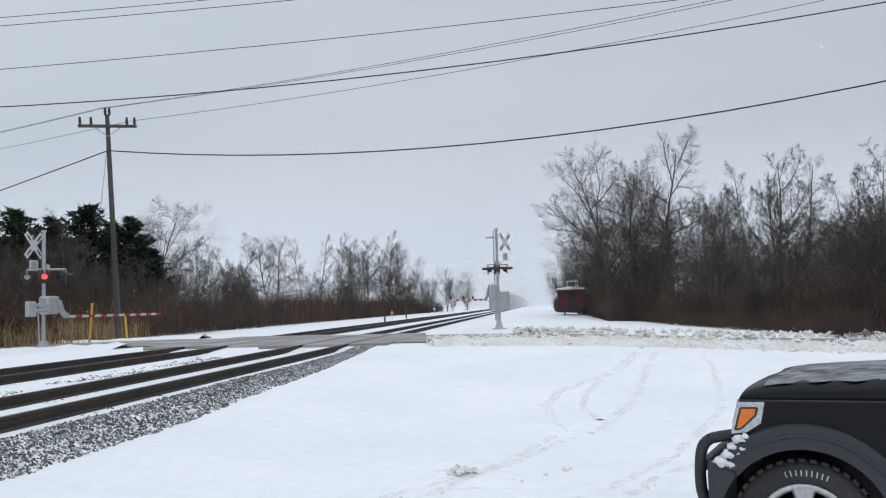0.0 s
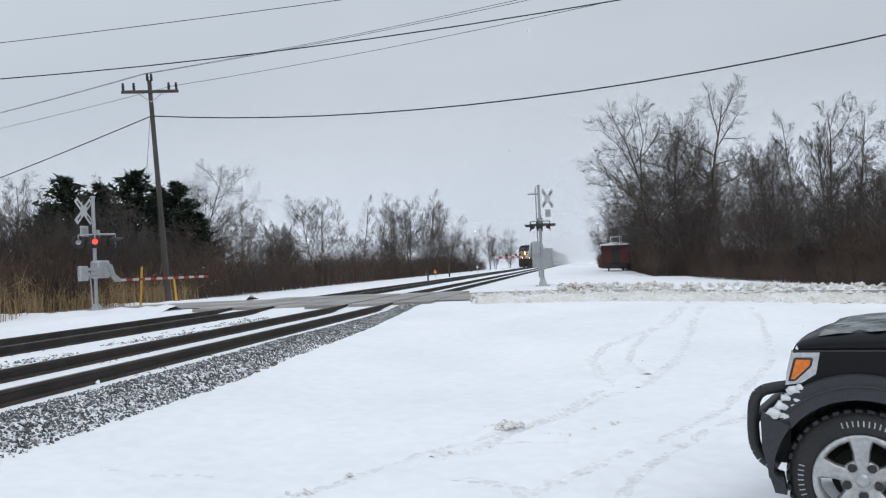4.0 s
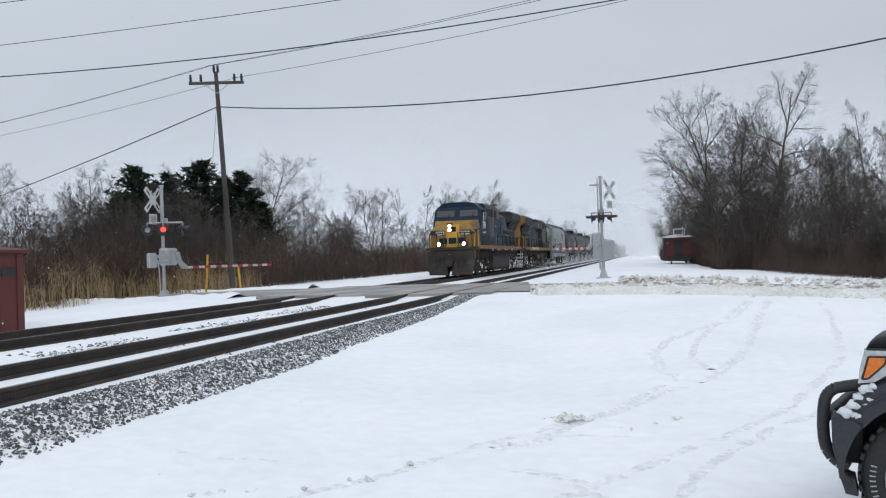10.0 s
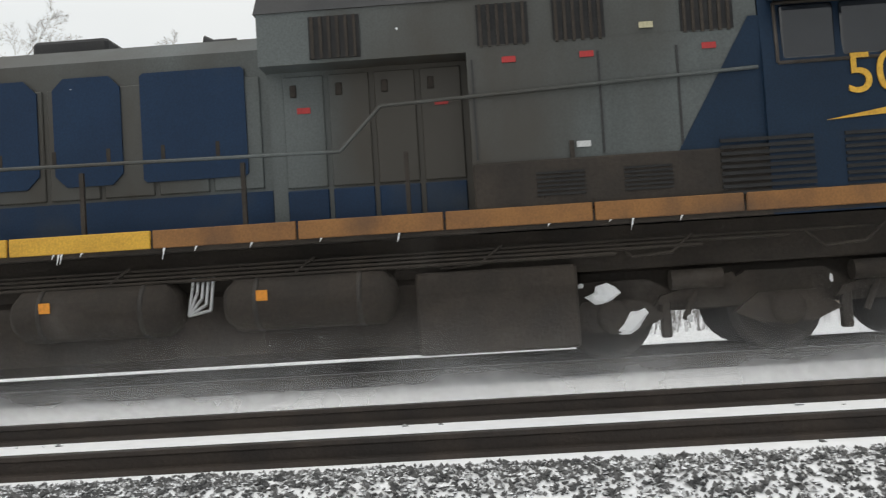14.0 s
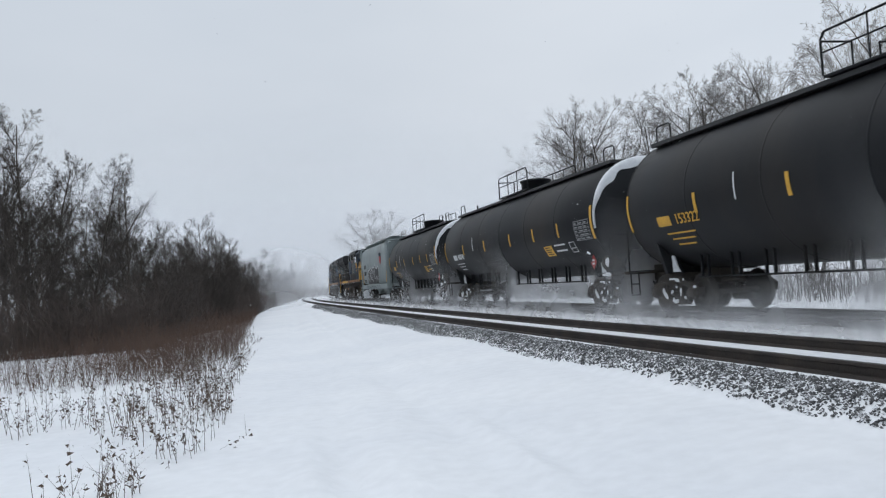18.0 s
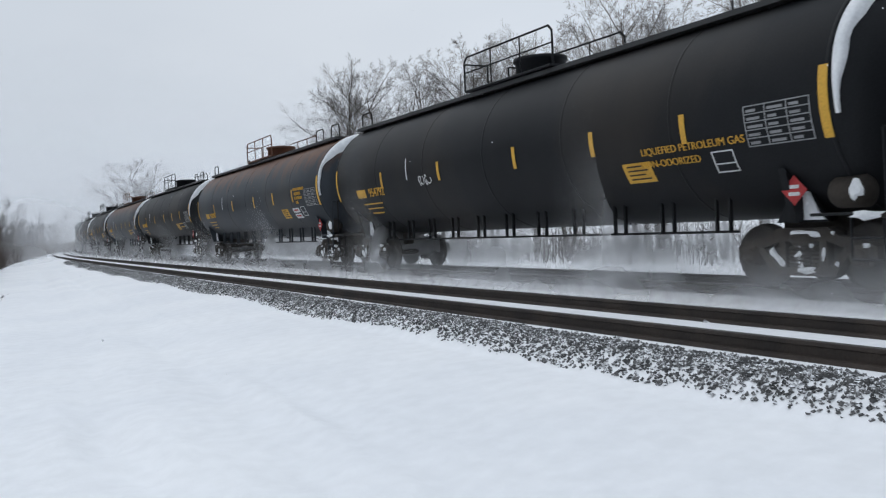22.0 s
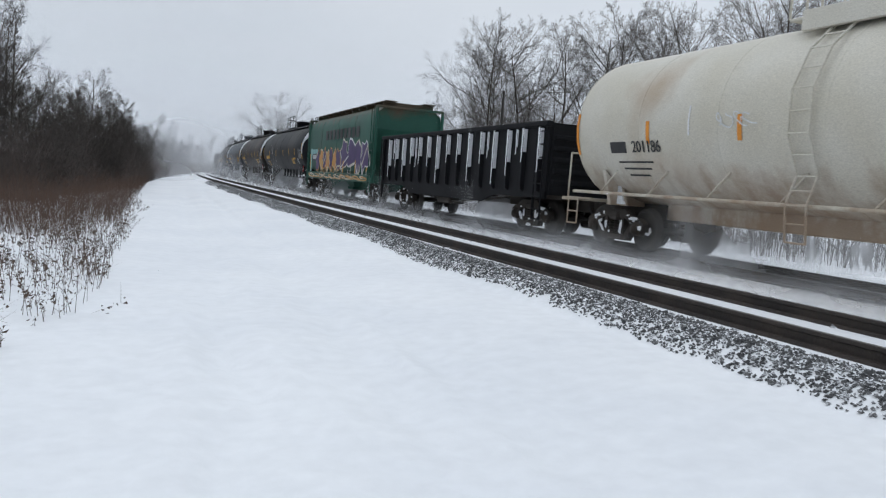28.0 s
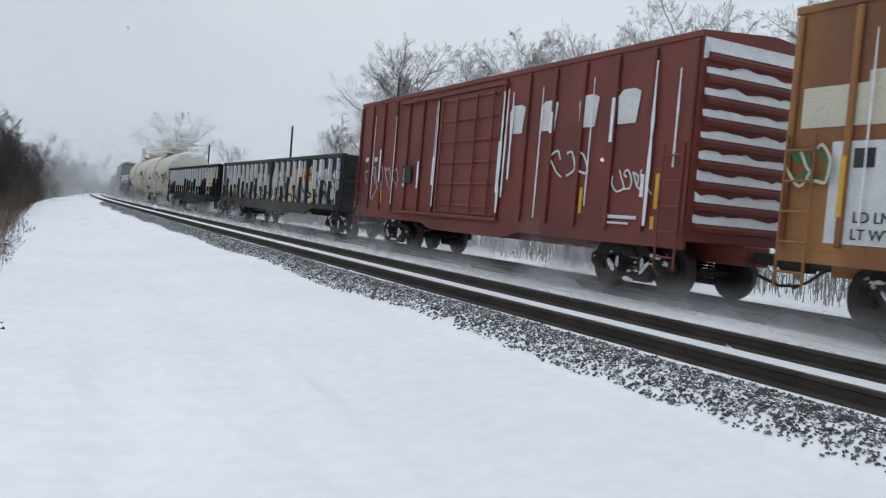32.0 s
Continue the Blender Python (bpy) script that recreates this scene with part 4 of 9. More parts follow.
for i in range(46):
    y = 40 + 80 * rng.random() ** 1.3
    x = (8.8 + 5 * ease(62, 40, y) if y < 62 else 6.8 if y < 116 else 4.0) + abs(rng.gauss(0, 5))
    put_tree(rng.choice((5, 6, 6)), x, y, rng.uniform(0.8, 1.35), rng.uniform(0, 360), "young bare tree in the brown thicket", "north-east saplings")
for i in range(40):
    y = 36 + 140 * rng.random() ** 1.3
    put_tree(rng.choice((5, 6, 6)), -23.5 - abs(rng.gauss(0, 8)), y, rng.uniform(0.7, 1.2), rng.uniform(0, 360), "young bare tree beyond the far track", "north-west saplings")


# ---- the train ----
TRAIN = []
FAINT = mat("faint_stencil", (0.34, 0.345, 0.35), (0.26, 0.265, 0.27), 3, 0.6)
SILVER_SPRAY = mat("faded_spray", (0.22, 0.225, 0.23), (0.14, 0.145, 0.15), 2, 0.6)


def car_base(name, label, category, a, b, group="freight cars"):
    ob = thing(name, label, category, group)
    TRAIN.append((ob, 0.5 * (a + b)))
    return ob, 0.5 * (b - a)


def wheel_geo(r, x):
    s = 1 if x > 0 else -1
    g = Geo()
    g.turn([(0.09, x + s * 0.10), (0.12, x + s * 0.05), (r * 0.62, x + s * 0.03), (r * 0.84, x + s * 0.055), (r, x + s * 0.055), (r, x - s * 0.05), (r + 0.028, x - s * 0.06), (r + 0.028, x - s * 0.085), (0.1, x - s * 0.085)], (0, 0, 0), "x", 24)
    return g


def make_freight_truck():
    side, bolster, spring, axle, wheel_a, wheel_b, bits = Geo(), Geo(), Geo(), Geo(), wheel_geo(0.46, 0.75), wheel_geo(0.46, -0.75), Geo()
    side.prism([(-1.14, 0.42), (-1.14, 0.60), (-0.98, 0.69), (-0.58, 0.75), (-0.42, 0.87), (0.42, 0.87), (0.58, 0.75), (0.98, 0.69), (1.14, 0.60), (1.14, 0.42), (1.02, 0.44), (0.88, 0.56), (0.62, 0.6), (0.40, 0.68), (-0.40, 0.68), (-0.62, 0.6), (-0.88, 0.56), (-1.02, 0.44)], "x", 0.88, 1.04)
    side.prism([(-0.80, 0.58), (-0.66, 0.58), (-0.40, 0.31), (0.40, 0.31), (0.66, 0.58), (0.80, 0.58), (0.50, 0.19), (-0.50, 0.19)], "x", 0.88, 1.04)
    for y in (-0.34, 0.34):
        side.prism([(y - 0.07, 0.28), (y + 0.07, 0.28), (y + 0.055, 0.7), (y - 0.055, 0.7)], "x", 0.9, 1.05)
    bolster.box(-1.1, 1.1, -0.2, 0.2, 0.62, 0.80, 0.05)
    for y in (-0.19, 0.0, 0.19):
        for k in range(5):
            spring.turn([(0.05, 0.315 + 0.06 * k), (0.085, 0.34 + 0.06 * k), (0.05, 0.365 + 0.06 * k)], (0.98, y, 0), "z", 10)
    axle.cyl((-0.98, 0, 0), (0.98, 0, 0), 0.075, 10)
    bits.box(0.88, 1.08, -0.13, 0.13, -0.13, 0.16, 0.04)
    bits.turn([(0.115, 1.08), (0.10, 1.13), (0.05, 1.14), (0.03, 1.155)], (0, 0, 0), "x", 14)
    return side.mesh("side_frame"), bolster.mesh("bolster"), spring.mesh("spring_nest"), axle.mesh("axle"), wheel_a.mesh("wheel"), wheel_b.mesh("wheel"), bits.mesh("bearing")


TRUCK = make_freight_truck()
for me, m in zip(TRUCK, (DIRTY, DIRTY, DIRTY, WHEEL, WHEEL, WHEEL, DIRTY)):
    me.materials.append(m)


def snow_scab(g, rng, x, y, z, w, h, lean=0.0):
    """A thin irregular crust of packed snow on an upright face, thicker in its middle and ragged at its rim."""
    n = 11
    rim, mid = [], []
    for i in range(n):
        a = 6.283 * i / n
        q = rng.uniform(0.6, 1.15)
        yy, zz = y + w * q * math.cos(a) + lean * h * math.sin(a), z + h * q * math.sin(a)
        rim.append((x, yy, zz))
        mid.append((x + rng.uniform(0.02, 0.045), y + (yy - y) * 0.68 + rng.gauss(0, 0.006), z + (zz - z) * 0.68 + rng.gauss(0, 0.006)))
    g.loft([rim, mid], True, False)


def truck_snow(seed):
    """Crusts of snow on the ledges and faces of a truck's side frame."""
    rng = random.Random(seed)
    g = Geo()
    for y, z, w, h, ln in ((-0.72, 0.68, 0.20, 0.045, 0.6), (0.76, 0.67, 0.22, 0.05, -0.6), (-0.5, 0.44, 0.10, 0.13, -0.8), (0.5, 0.46, 0.09, 0.14, 0.8), (0.0, 0.80, 0.28, 0.06, 0.0), (0.05, 0.25, 0.26, 0.05, 0.0), (0.34, 0.5, 0.05, 0.16, 0.0), (-0.34, 0.5, 0.045, 0.13, 0.0), (1.02, 0.56, 0.07, 0.06, 0.0), (-1.02, 0.55, 0.07, 0.07, 0.0)):
        if rng.random() < 0.82:
            snow_scab(g, rng, 1.045, y + rng.gauss(0, 0.04), z + rng.gauss(0, 0.02), w * rng.uniform(0.6, 1.2), h * rng.uniform(0.7, 1.25), ln)
    for i in range(9):
        snow_scab(g, rng, 1.05, rng.uniform(-1.0, 1.0), rng.uniform(0.3, 0.8), rng.uniform(0.015, 0.05), rng.uniform(0.015, 0.05))
    for y in (-0.89, 0.89):
        if rng.random() < 0.8:
            snow_scab(g, rng, 0.83, y + rng.uniform(-0.2, 0.2), 0.5 + rng.uniform(-0.2, 0.15), rng.uniform(0.05, 0.12), rng.uniform(0.1, 0.2), rng.uniform(-0.5, 0.5))
    return g.mesh("packed_snow")


TRUCK_SNOW = [truck_snow(i) for i in range(5)]
for me in TRUCK_SNOW:
    me.materials.append(CLING)


def freight_truck(parent, y, snowy=0):
    """The parts of one two-axle truck under a car: frames, bolster, springs, wheels."""
    tr = new("truck")
    tr.parent = parent
    tr.matrix_basis = pose(0, y, 0)
    for s in (0, 180):
        share("side_frame", TRUCK[0], tr, pose(0, 0, 0, 0, 0, s))
        share("spring_nest", TRUCK[2], tr, pose(0, 0, 0, 0, 0, s))
    share("bolster", TRUCK[1], tr)
    for dy in (-0.89, 0.89):
        at = pose(0, dy, 0.46)
        share("axle", TRUCK[3], tr, at)
        share("wheel", TRUCK[4], tr, at)
        share("wheel", TRUCK[5], tr, at)
        share("bearing", TRUCK[6], tr, at)
    share("packed_snow", TRUCK_SNOW[snowy % 5], tr)
    return tr


def coupler(parent, y, s):
    g = Geo()
    g.box(-0.09, 0.09, min(y, y + s * 0.75), max(y, y + s * 0.75), 0.72, 0.92, 0.03)
    g.box(-0.17, 0.17, min(y + s * 0.55, y + s * 0.95), max(y + s * 0.55, y + s * 0.95), 0.66, 0.98, 0.06)
    part("coupler", g, DIRTY, parent)
    h = Geo()
    h.tube([(0.3, y, 0.8), (0.32, y + s * 0.35, 0.55), (0.2, y + s * 0.7, 0.42), (0.05, y + s * 0.95, 0.45)], 0.025)
    part("air_hose", h, RUBBER, parent)


R_TANK, Z_TANK = 1.66, 2.66


def shell_patch(g, y0, y1, z0, z1, lift=0.008, cz=Z_TANK, r=R_TANK, side=1):
    """A thin plate that follows the round shell between two heights."""
    n = max(2, int((z1 - z0) / 0.12) + 1)
    rows = []
    for i in range(n + 1):
        z = z0 + (z1 - z0) * i / n
        x = math.sqrt(max(0.01, (r + lift) ** 2 - (z - cz) ** 2))
        xi = math.sqrt(max(0.01, (r + lift - 0.006) ** 2 - (z - cz) ** 2))
        rows.append([(side * x, y0, z), (side * x, y1, z), (side * xi, y1, z), (side * xi, y0, z)])
    g.loft(rows)


def diamond(parent, x, y, z, size=0.21):
    g = Geo()
    g.prism([(y - size, z), (y, z - size), (y + size, z), (y, z + size)], "x", x, x + 0.012)
    part("placard", g, RED, parent, "red diamond hazard placard")
    w = Geo()
    for dz, l in ((0.05, 0.16), (-0.05, 0.18)):
        w.box(x + 0.012, x + 0.018, y - l / 2, y + l / 2, z + dz - 0.025, z + dz + 0.025)
    part("placard_bars", w, WHITE, parent)


def tank_car(a, b, paint, label, rails=1, band=YELLOW, number="", mark=YELLOW, blocks=1, words=(), snow=1, seed=0, cz=Z_TANK, r=R_TANK, co2=0, extra=0):
    a, b = a - 0.42, b + 0.45
    ob, half = car_base("tank_car", label, "tank car", a, b)
    rng = random.Random(seed)
    hl = 0.62
    prof = [(0.02, -half)] + [(r * math.sin(t), -half + hl - hl * math.cos(t)) for t in (0.35, 0.65, 0.95, 1.25, 1.57)]
    prof += [(r, -half + hl + (2 * half - 2 * hl) * i / 6) for i in range(1, 6)] + [(q, -h) for q, h in prof[::-1]]
    g = Geo().turn(prof, (0, 0, cz), "y", 36)
    part("shell", g, paint, ob)
    for y in [(-half + hl) + (2 * half - 2 * hl) * i / 6 for i in range(7)]:
        seams = Geo()
        seams.turn([(r, y - 0.03), (r + 0.007, y - 0.02), (r + 0.007, y + 0.02), (r, y + 0.03)], (0, 0, cz), "y", 36)
        part("weld_seam", seams, paint, ob)
    if snow:
        cap, rows, m = Geo(), [], 26
        for i in range(m):
            u = i / (m - 1)
            ang = 1.95 - 2.15 * u
            wide = 0.10 + 0.52 * math.sin(math.pi * min(1.0, 0.25 + 0.75 * u)) ** 1.3 * (1 - 0.55 * u)
            t1 = 1.46 + 0.03 * math.sin(9 * u + seed)
            t0 = t1 - wide * (1 + 0.16 * math.sin(13 * u + 2.0 * seed) + 0.1 * math.sin(31 * u + seed))
            row = []
            for k in range(5):
                t = t0 + (t1 - t0) * k / 4
                lift = 0.05 * math.sin(math.pi * k / 4) + 0.003
                row.append(((r * math.sin(t) + lift) * math.cos(ang), half - hl + hl * math.cos(t) + lift, cz + (r * math.sin(t) + lift) * math.sin(ang)))
            rows.append(row)
        cap.loft(rows, False, True, False)
        part("snow_cap", cap, CLING, ob, "white snow blown onto the tank end")
    # saddles, sills and trucks
    for s in (-1, 1):
        y = s * (half - 1.55)
        sad = Geo()
        sad.prism([(-1.2, 0.95), (1.2, 0.95), (1.42, cz - 0.95), (1.1, cz - 1.24), (0, cz - r + 0.02), (-1.1, cz - 1.24), (-1.42, cz - 0.95)], "y", y - 0.06, y + 0.06)
        for x in (1.0, -1.0):
            sad.prism([(y - 0.42, 0.95), (y + 0.42, 0.95), (y + 0.06, cz - 1.1), (y - 0.06, cz - 1.1)], "x", x - 0.03, x + 0.03)
        part("saddle", sad, paint, ob)
        sw = Geo()
        wr = random.Random(seed * 3 + s)
        snow_scab(sw, wr, 1.035, y + 0.03, 1.25, 0.16, 0.2, -0.2)
        sw.prism([(y + 0.05, 0.98), (y + 0.40, 0.98), (y + 0.30, 1.08), (y + 0.13, 1.42), (y + 0.06, 1.62)], "x", 1.03, 1.06)
        part("saddle_snow", sw, CLING, ob, "snow packed against the saddle")
        sill = Geo()
        sill.box(-0.32, 0.32, min(y - s * 0.9, s * (half + 0.1)), max(y - s * 0.9, s * (half + 0.1)), 0.68, 1.2, 0.03)
        part("stub_sill", sill, DIRTY, ob)
        part("end_platform", Geo().box(-1.45, 1.45, s * half - 0.16 - 0.1, s * half + 0.02, 0.98, 1.06, 0.02), DIRTY if not co2 else paint, ob)
        freight_truck(ob, y, seed * 2 + s)
        coupler(ob, s * (half + 0.08), s)
        end = Geo()
        end.tube([(1.42, s * half, 1.05), (1.42, s * (half - 0.02), 2.1), (-1.42, s * (half - 0.02), 2.1), (-1.42, s * half, 1.05)], 0.022)
        end.tube([(1.42, s * half, 1.05), (1.42, s * (half - 1.1), 1.05)], 0.022)
        for k in range(3):
            end.tube([(1.42, s * (half - 0.05), 0.45 + 0.28 * k), (1.42, s * (half - 0.5), 0.45 + 0.28 * k)], 0.018)
        end.tube([(1.42, s * (half - 0.05), 0.45), (1.42, s * (half - 0.05), 1.05)], 0.018)
        end.tube([(1.42, s * (half - 0.5), 0.45), (1.42, s * (half - 0.5), 1.05)], 0.018)
        part("end_handrail", end, paint, ob)
        if s > 0:
            brake = Geo().turn([(0.02, half - 0.95), (0.17, half - 0.93), (0.22, half - 0.85), (0.22, half - 0.45), (0.12, half - 0.38), (0.02, half - 0.37)], (1.12, 0, 1.34), "y", 16)
            part("brake_cylinder", brake, DIRTY, ob)
            bs = Geo()
            snow_scab(bs, wr, 1.32, half - 0.5, 1.36, 0.14, 0.16)
            snow_scab(bs, wr, 1.46, half - 0.25, 1.02, 0.3, 0.07)
            part("brake_snow", bs, CLING, ob)
    run = Geo()
    if co2:
        run.tube([(1.5, -half + 0.4, 1.2), (1.5, half - 0.4, 1.2)], 0.035, 8)
        for i in range(8):
            y = -half + 1.6 + (2 * half - 3.2) * i / 7
            run.tube([(1.5, y, 1.2), (1.36, y + 0.42, cz - 0.95)], 0.025)
        part("side_rail", run, paint, ob, "cream pipe rail with slanting braces")
        part("centre_beam", Geo().box(-0.4, 0.4, -half + 2.6, half - 2.6, 0.72, 1.12, 0.03), paint, ob, "cream beam under the tank")
        ld = Geo()
        pts = [(1.56, 0.62), (1.62, 1.2)] + [((r + 0.1) * math.cos(a), cz + (r + 0.1) * math.sin(a)) for a in (-0.6, -0.2, 0.2, 0.6, 1.0, 1.3)]
        for y in (-0.66, -0.22):
            ld.tube([(x, y, z) for x, z in pts], 0.022)
        for (x0, z0), (x1, z1) in zip(pts, pts[1:]):
            for k in (0.0, 0.5):
                ld.tube([(x0 + (x1 - x0) * k, -0.66, z0 + (z1 - z0) * k), (x0 + (x1 - x0) * k, -0.22, z0 + (z1 - z0) * k)], 0.016)
        part("ladder", ld, paint, ob, "cream ladder up the tank's side")
    else:
        run.tube([(1.0, -half + 2.7, 0.84), (1.0, half - 2.7, 0.84)], 0.022)
        for i in range(11):
            y = -half + 3.0 + (2 * half - 6.0) * i / 10
            run.box(0.97, 1.03, y - 0.16, y - 0.12, 0.84, 1.45)
            run.box(0.97, 1.03, y + 0.12, y + 0.16, 0.84, 1.45)
        part("side_rail", run, paint, ob, "dark pipe rail under the tank")
    # manway with platform and guard rails
    man = Geo()
    zt = cz + r
    man.turn([(0.56, zt - 0.12), (0.56, zt + 0.38), (0.61, zt + 0.40), (0.61, zt + 0.48), (0.3, zt + 0.53), (0.02, zt + 0.54)], (0, 0, 0), "z", 20)
    part("manway", man, paint, ob)
    for x0, x1, y0, y1 in ((-1.0, 1.0, -1.7, -0.72), (-1.0, 1.0, 0.72, 1.7), (0.72, 1.0, -0.72, 0.72)):
        part("platform", Geo().box(x0, x1, y0, y1, zt - 0.05, zt + 0.0, 0.01), paint, ob)
    z1 = zt + 0.78
    for sd in ((1, -1) if not co2 else (1,)):
        ends = half - hl - 0.4 if rails > 1 and sd > 0 else 1.75
        gr = Geo()
        gr.tube([(0.95 * sd, -ends, zt), (0.95 * sd, -ends, z1 - 0.12), (0.95 * sd, -ends + 0.12, z1), (0.95 * sd, ends - 0.12, z1), (0.95 * sd, ends, z1 - 0.12), (0.95 * sd, ends, zt)], 0.024)
        gr.tube([(0.95 * sd, -1.7, zt + 0.42), (0.95 * sd, 1.7, zt + 0.42)], 0.018)
        gr.tube([(0.95 * sd, -ends, z1 - 0.15), (0.3 * sd, -ends, z1 - 0.15), (0.3 * sd, -ends, zt)], 0.022)
        for i in range(1, 12 if ends > 3 else 3):
            y = -ends + 2 * ends * i / (12 if ends > 3 else 3)
            gr.tube([(0.95 * sd, y, zt), (0.95 * sd, y, z1)], 0.018)
        part("guard_rail", gr, paint, ob)
    if co2:
        deck = Geo().box(-1.15, 1.15, -1.25, 1.75, zt - 0.02, zt + 0.05, 0.01).box(1.05, 1.15, -1.25, 1.75, zt - 0.28, zt + 0.02, 0.01)
        part("top_deck", deck, paint, ob, "cream platform around the dome")
        gr = Geo()
        for y in (-1.2, -0.2, 0.8, 1.7):
            gr.tube([(1.12, y, zt), (1.12, y, zt + 1.0)], 0.024)
        for z in (zt + 0.5, zt + 1.0):
            gr.tube([(-1.12, -1.2, z), (1.12, -1.2, z), (1.12, 1.7, z), (-1.12, 1.7, z)], 0.024)
        part("deck_rail", gr, paint, ob)
    else:
        part("top_walkway", Geo().box(0.45, 0.92, -half + 0.7, half - 0.7, zt - 0.16, zt - 0.07), BLACK, ob, "black running board along the tank's top")
        for s in (-1, 1):
            lp = Geo()
            for yy in (0.75, 2.2):
                lp.tube([(0.75, s * (half - yy), zt - 0.2), (0.75, s * (half - yy), zt + 0.3), (0.75, s * (half - yy - 0.08), zt + 0.36), (0.75, s * (half - yy - 0.62), zt + 0.36), (0.75, s * (half - yy - 0.7), zt + 0.3), (0.75, s * (half - yy - 0.7), zt - 0.2)], 0.022)
                if s < 0:
                    break
            part("grab_loop", lp, BLACK, ob)
    # reflective strips, data panels and lettering
    k_ = half / 9.435
    for y in ((-5.45, -2.1, 1.27, 3.85, 6.15) if not co2 else (-5.4, -2.2, 1.8, 4.6)):
        g2 = Geo()
        shell_patch(g2, y * k_ - 0.055, y * k_ + 0.055, cz - 0.42, cz + 0.02, 0.01, cz, r)
        part("reflector", g2, band, ob, "upright reflective strip")
    g2 = Geo()
    shell_patch(g2, -3.86 * k_, -3.82 * k_, cz - 0.3, cz + 0.25, 0.012, cz, r)
    part("snow_sliver", g2, CLING, ob)
    g2 = Geo()
    shell_patch(g2, half - hl - 0.12, half - hl + 0.02, cz - 0.62, cz + 0.32, 0.01, cz, r)
    part("end_band", g2, band, ob, "long reflective strip at the tank end")
    g2 = Geo()
    shell_patch(g2, -half + hl - 0.02, -half + hl + 0.07, cz - 0.62, cz + 0.3, 0.01, cz, r)
    part("end_band", g2, band, ob, "long reflective strip at the tank end")
    y = -half + 2.75
    g2 = Geo()
    shell_patch(g2, y - 0.72, y - 0.12, cz - 0.6, cz - 0.37, 0.009, cz, r)
    part("reporting_mark", g2, mark, ob)
    for k in range(3):
        g2 = Geo()
        shell_patch(g2, y - 0.5 + 0.1 * k, y + 0.75 - 0.15 * k, cz - 0.80 - 0.13 * k, cz - 0.765 - 0.13 * k, 0.009, cz, r)
        part("print_line", g2, mark, ob)

    def on_shell(body, size, y, z, material):
        share("lettering", text_mesh(body, size, material, 0.006), ob, pose(math.sqrt(r * r - z * z) + 0.014, y, cz + z) @ pose(0, 0, 0, 0, -math.degrees(math.asin(z / r)), 0) @ SIDE)

    if number:
        on_shell(number, 0.34, y + 0.62, -0.49, mark)
    # the table of data: a ruled panel with rows of fine print
    y, w2, zt_ = half - 1.42, 0.55, -0.05
    tab = FAINT if mark is not BLACK else mark
    for k in range(6):
        dat = Geo()
        shell_patch(dat, y - w2, y + w2, cz + zt_ - 0.112 * k, cz + zt_ + 0.016 - 0.112 * k, 0.009, cz, r)
        part("rule", dat, tab, ob)
    for k in range(4):
        dat = Geo()
        shell_patch(dat, y - w2 + 0.36 * k, y - w2 + 0.36 * k + 0.016, cz + zt_ - 0.56, cz + zt_ + 0.016, 0.009, cz, r)
        part("rule", dat, tab, ob)
    for k in range(5):
        for c in range(3):
            dat = Geo()
            shell_patch(dat, y - w2 + 0.36 * c + 0.05, y - w2 + 0.36 * c + 0.05 + rng.uniform(0.14, 0.26), cz + zt_ - 0.112 * k - 0.078, cz + zt_ - 0.112 * k - 0.04, 0.009, cz, r)
            part("data_line", dat, tab, ob)
    pan = Geo()
    shell_patch(pan, 4.55 * k_, 5.25 * k_, cz - 0.95, cz - 0.62, 0.009, cz, r)
    panel = part("yellow_panel", pan, YELLOW, ob, "yellow notice with fine dark print")
    for k in range(4):
        ln = Geo()
        shell_patch(ln, 4.65 * k_, 5.15 * k_ - 0.1 * (k % 2), cz - 0.9 + 0.07 * k, cz - 0.875 + 0.07 * k, 0.014, cz, r)
        part("print_line", ln, DIRTY, panel)
    if extra:
        for k in range(2):
            pan = Geo()
            shell_patch(pan, 5.7, 6.35, cz - 0.78 - 0.2 * k, cz - 0.62 - 0.2 * k, 0.009, cz, r)
            pn = part("white_panel", pan, WHITE, ob, "white notice with red print")
            ln = Geo()
            shell_patch(ln, 5.8, 6.25, cz - 0.72 - 0.2 * k, cz - 0.67 - 0.2 * k, 0.014, cz, r)
            part("print_line", ln, RED, pn)
    if not words:
        for z in (-0.66, -0.84):
            pan = Geo()
            shell_patch(pan, 5.5 * k_, 6.4 * k_, cz + z, cz + z + 0.05, 0.009, cz, r)
            part("print_line", pan, mark, ob)
    for wd, y, z, size in words:
        on_shell(wd, size, y, z, mark)
    for k in range(1 if seed in (8, 15) else 0):
        yy = -half + 3.2 + (2 * half - 6.0) * rng.random()
        zz = rng.uniform(-0.5, -0.15)
        scrawl(ob, r + 0.006, yy, yy + rng.uniform(0.5, 1.1), cz + zz, cz + zz + 0.28, (SILVER_SPRAY if k else WHITE,), seed * 7 + k, 4, 0.012)
    frame_geo = Geo()
    for z0, z1, y0_, y1_ in ((-0.42, -0.4, 0, 0.42), (-0.12, -0.1, 0, 0.42), (-0.42, -0.1, 0, 0.025), (-0.42, -0.1, 0.40, 0.42), (-0.3, -0.28, 0, 0.42)):
        shell_patch(frame_geo, half - 2.7 + y0_, half - 2.7 + y1_, cz + z0 - 0.5, cz + z1 - 0.5, 0.009, cz, r)
    part("stencil_frame", frame_geo, WHITE, ob)
    diamond(ob, 1.32, half - 1.42, 1.40)
    return ob


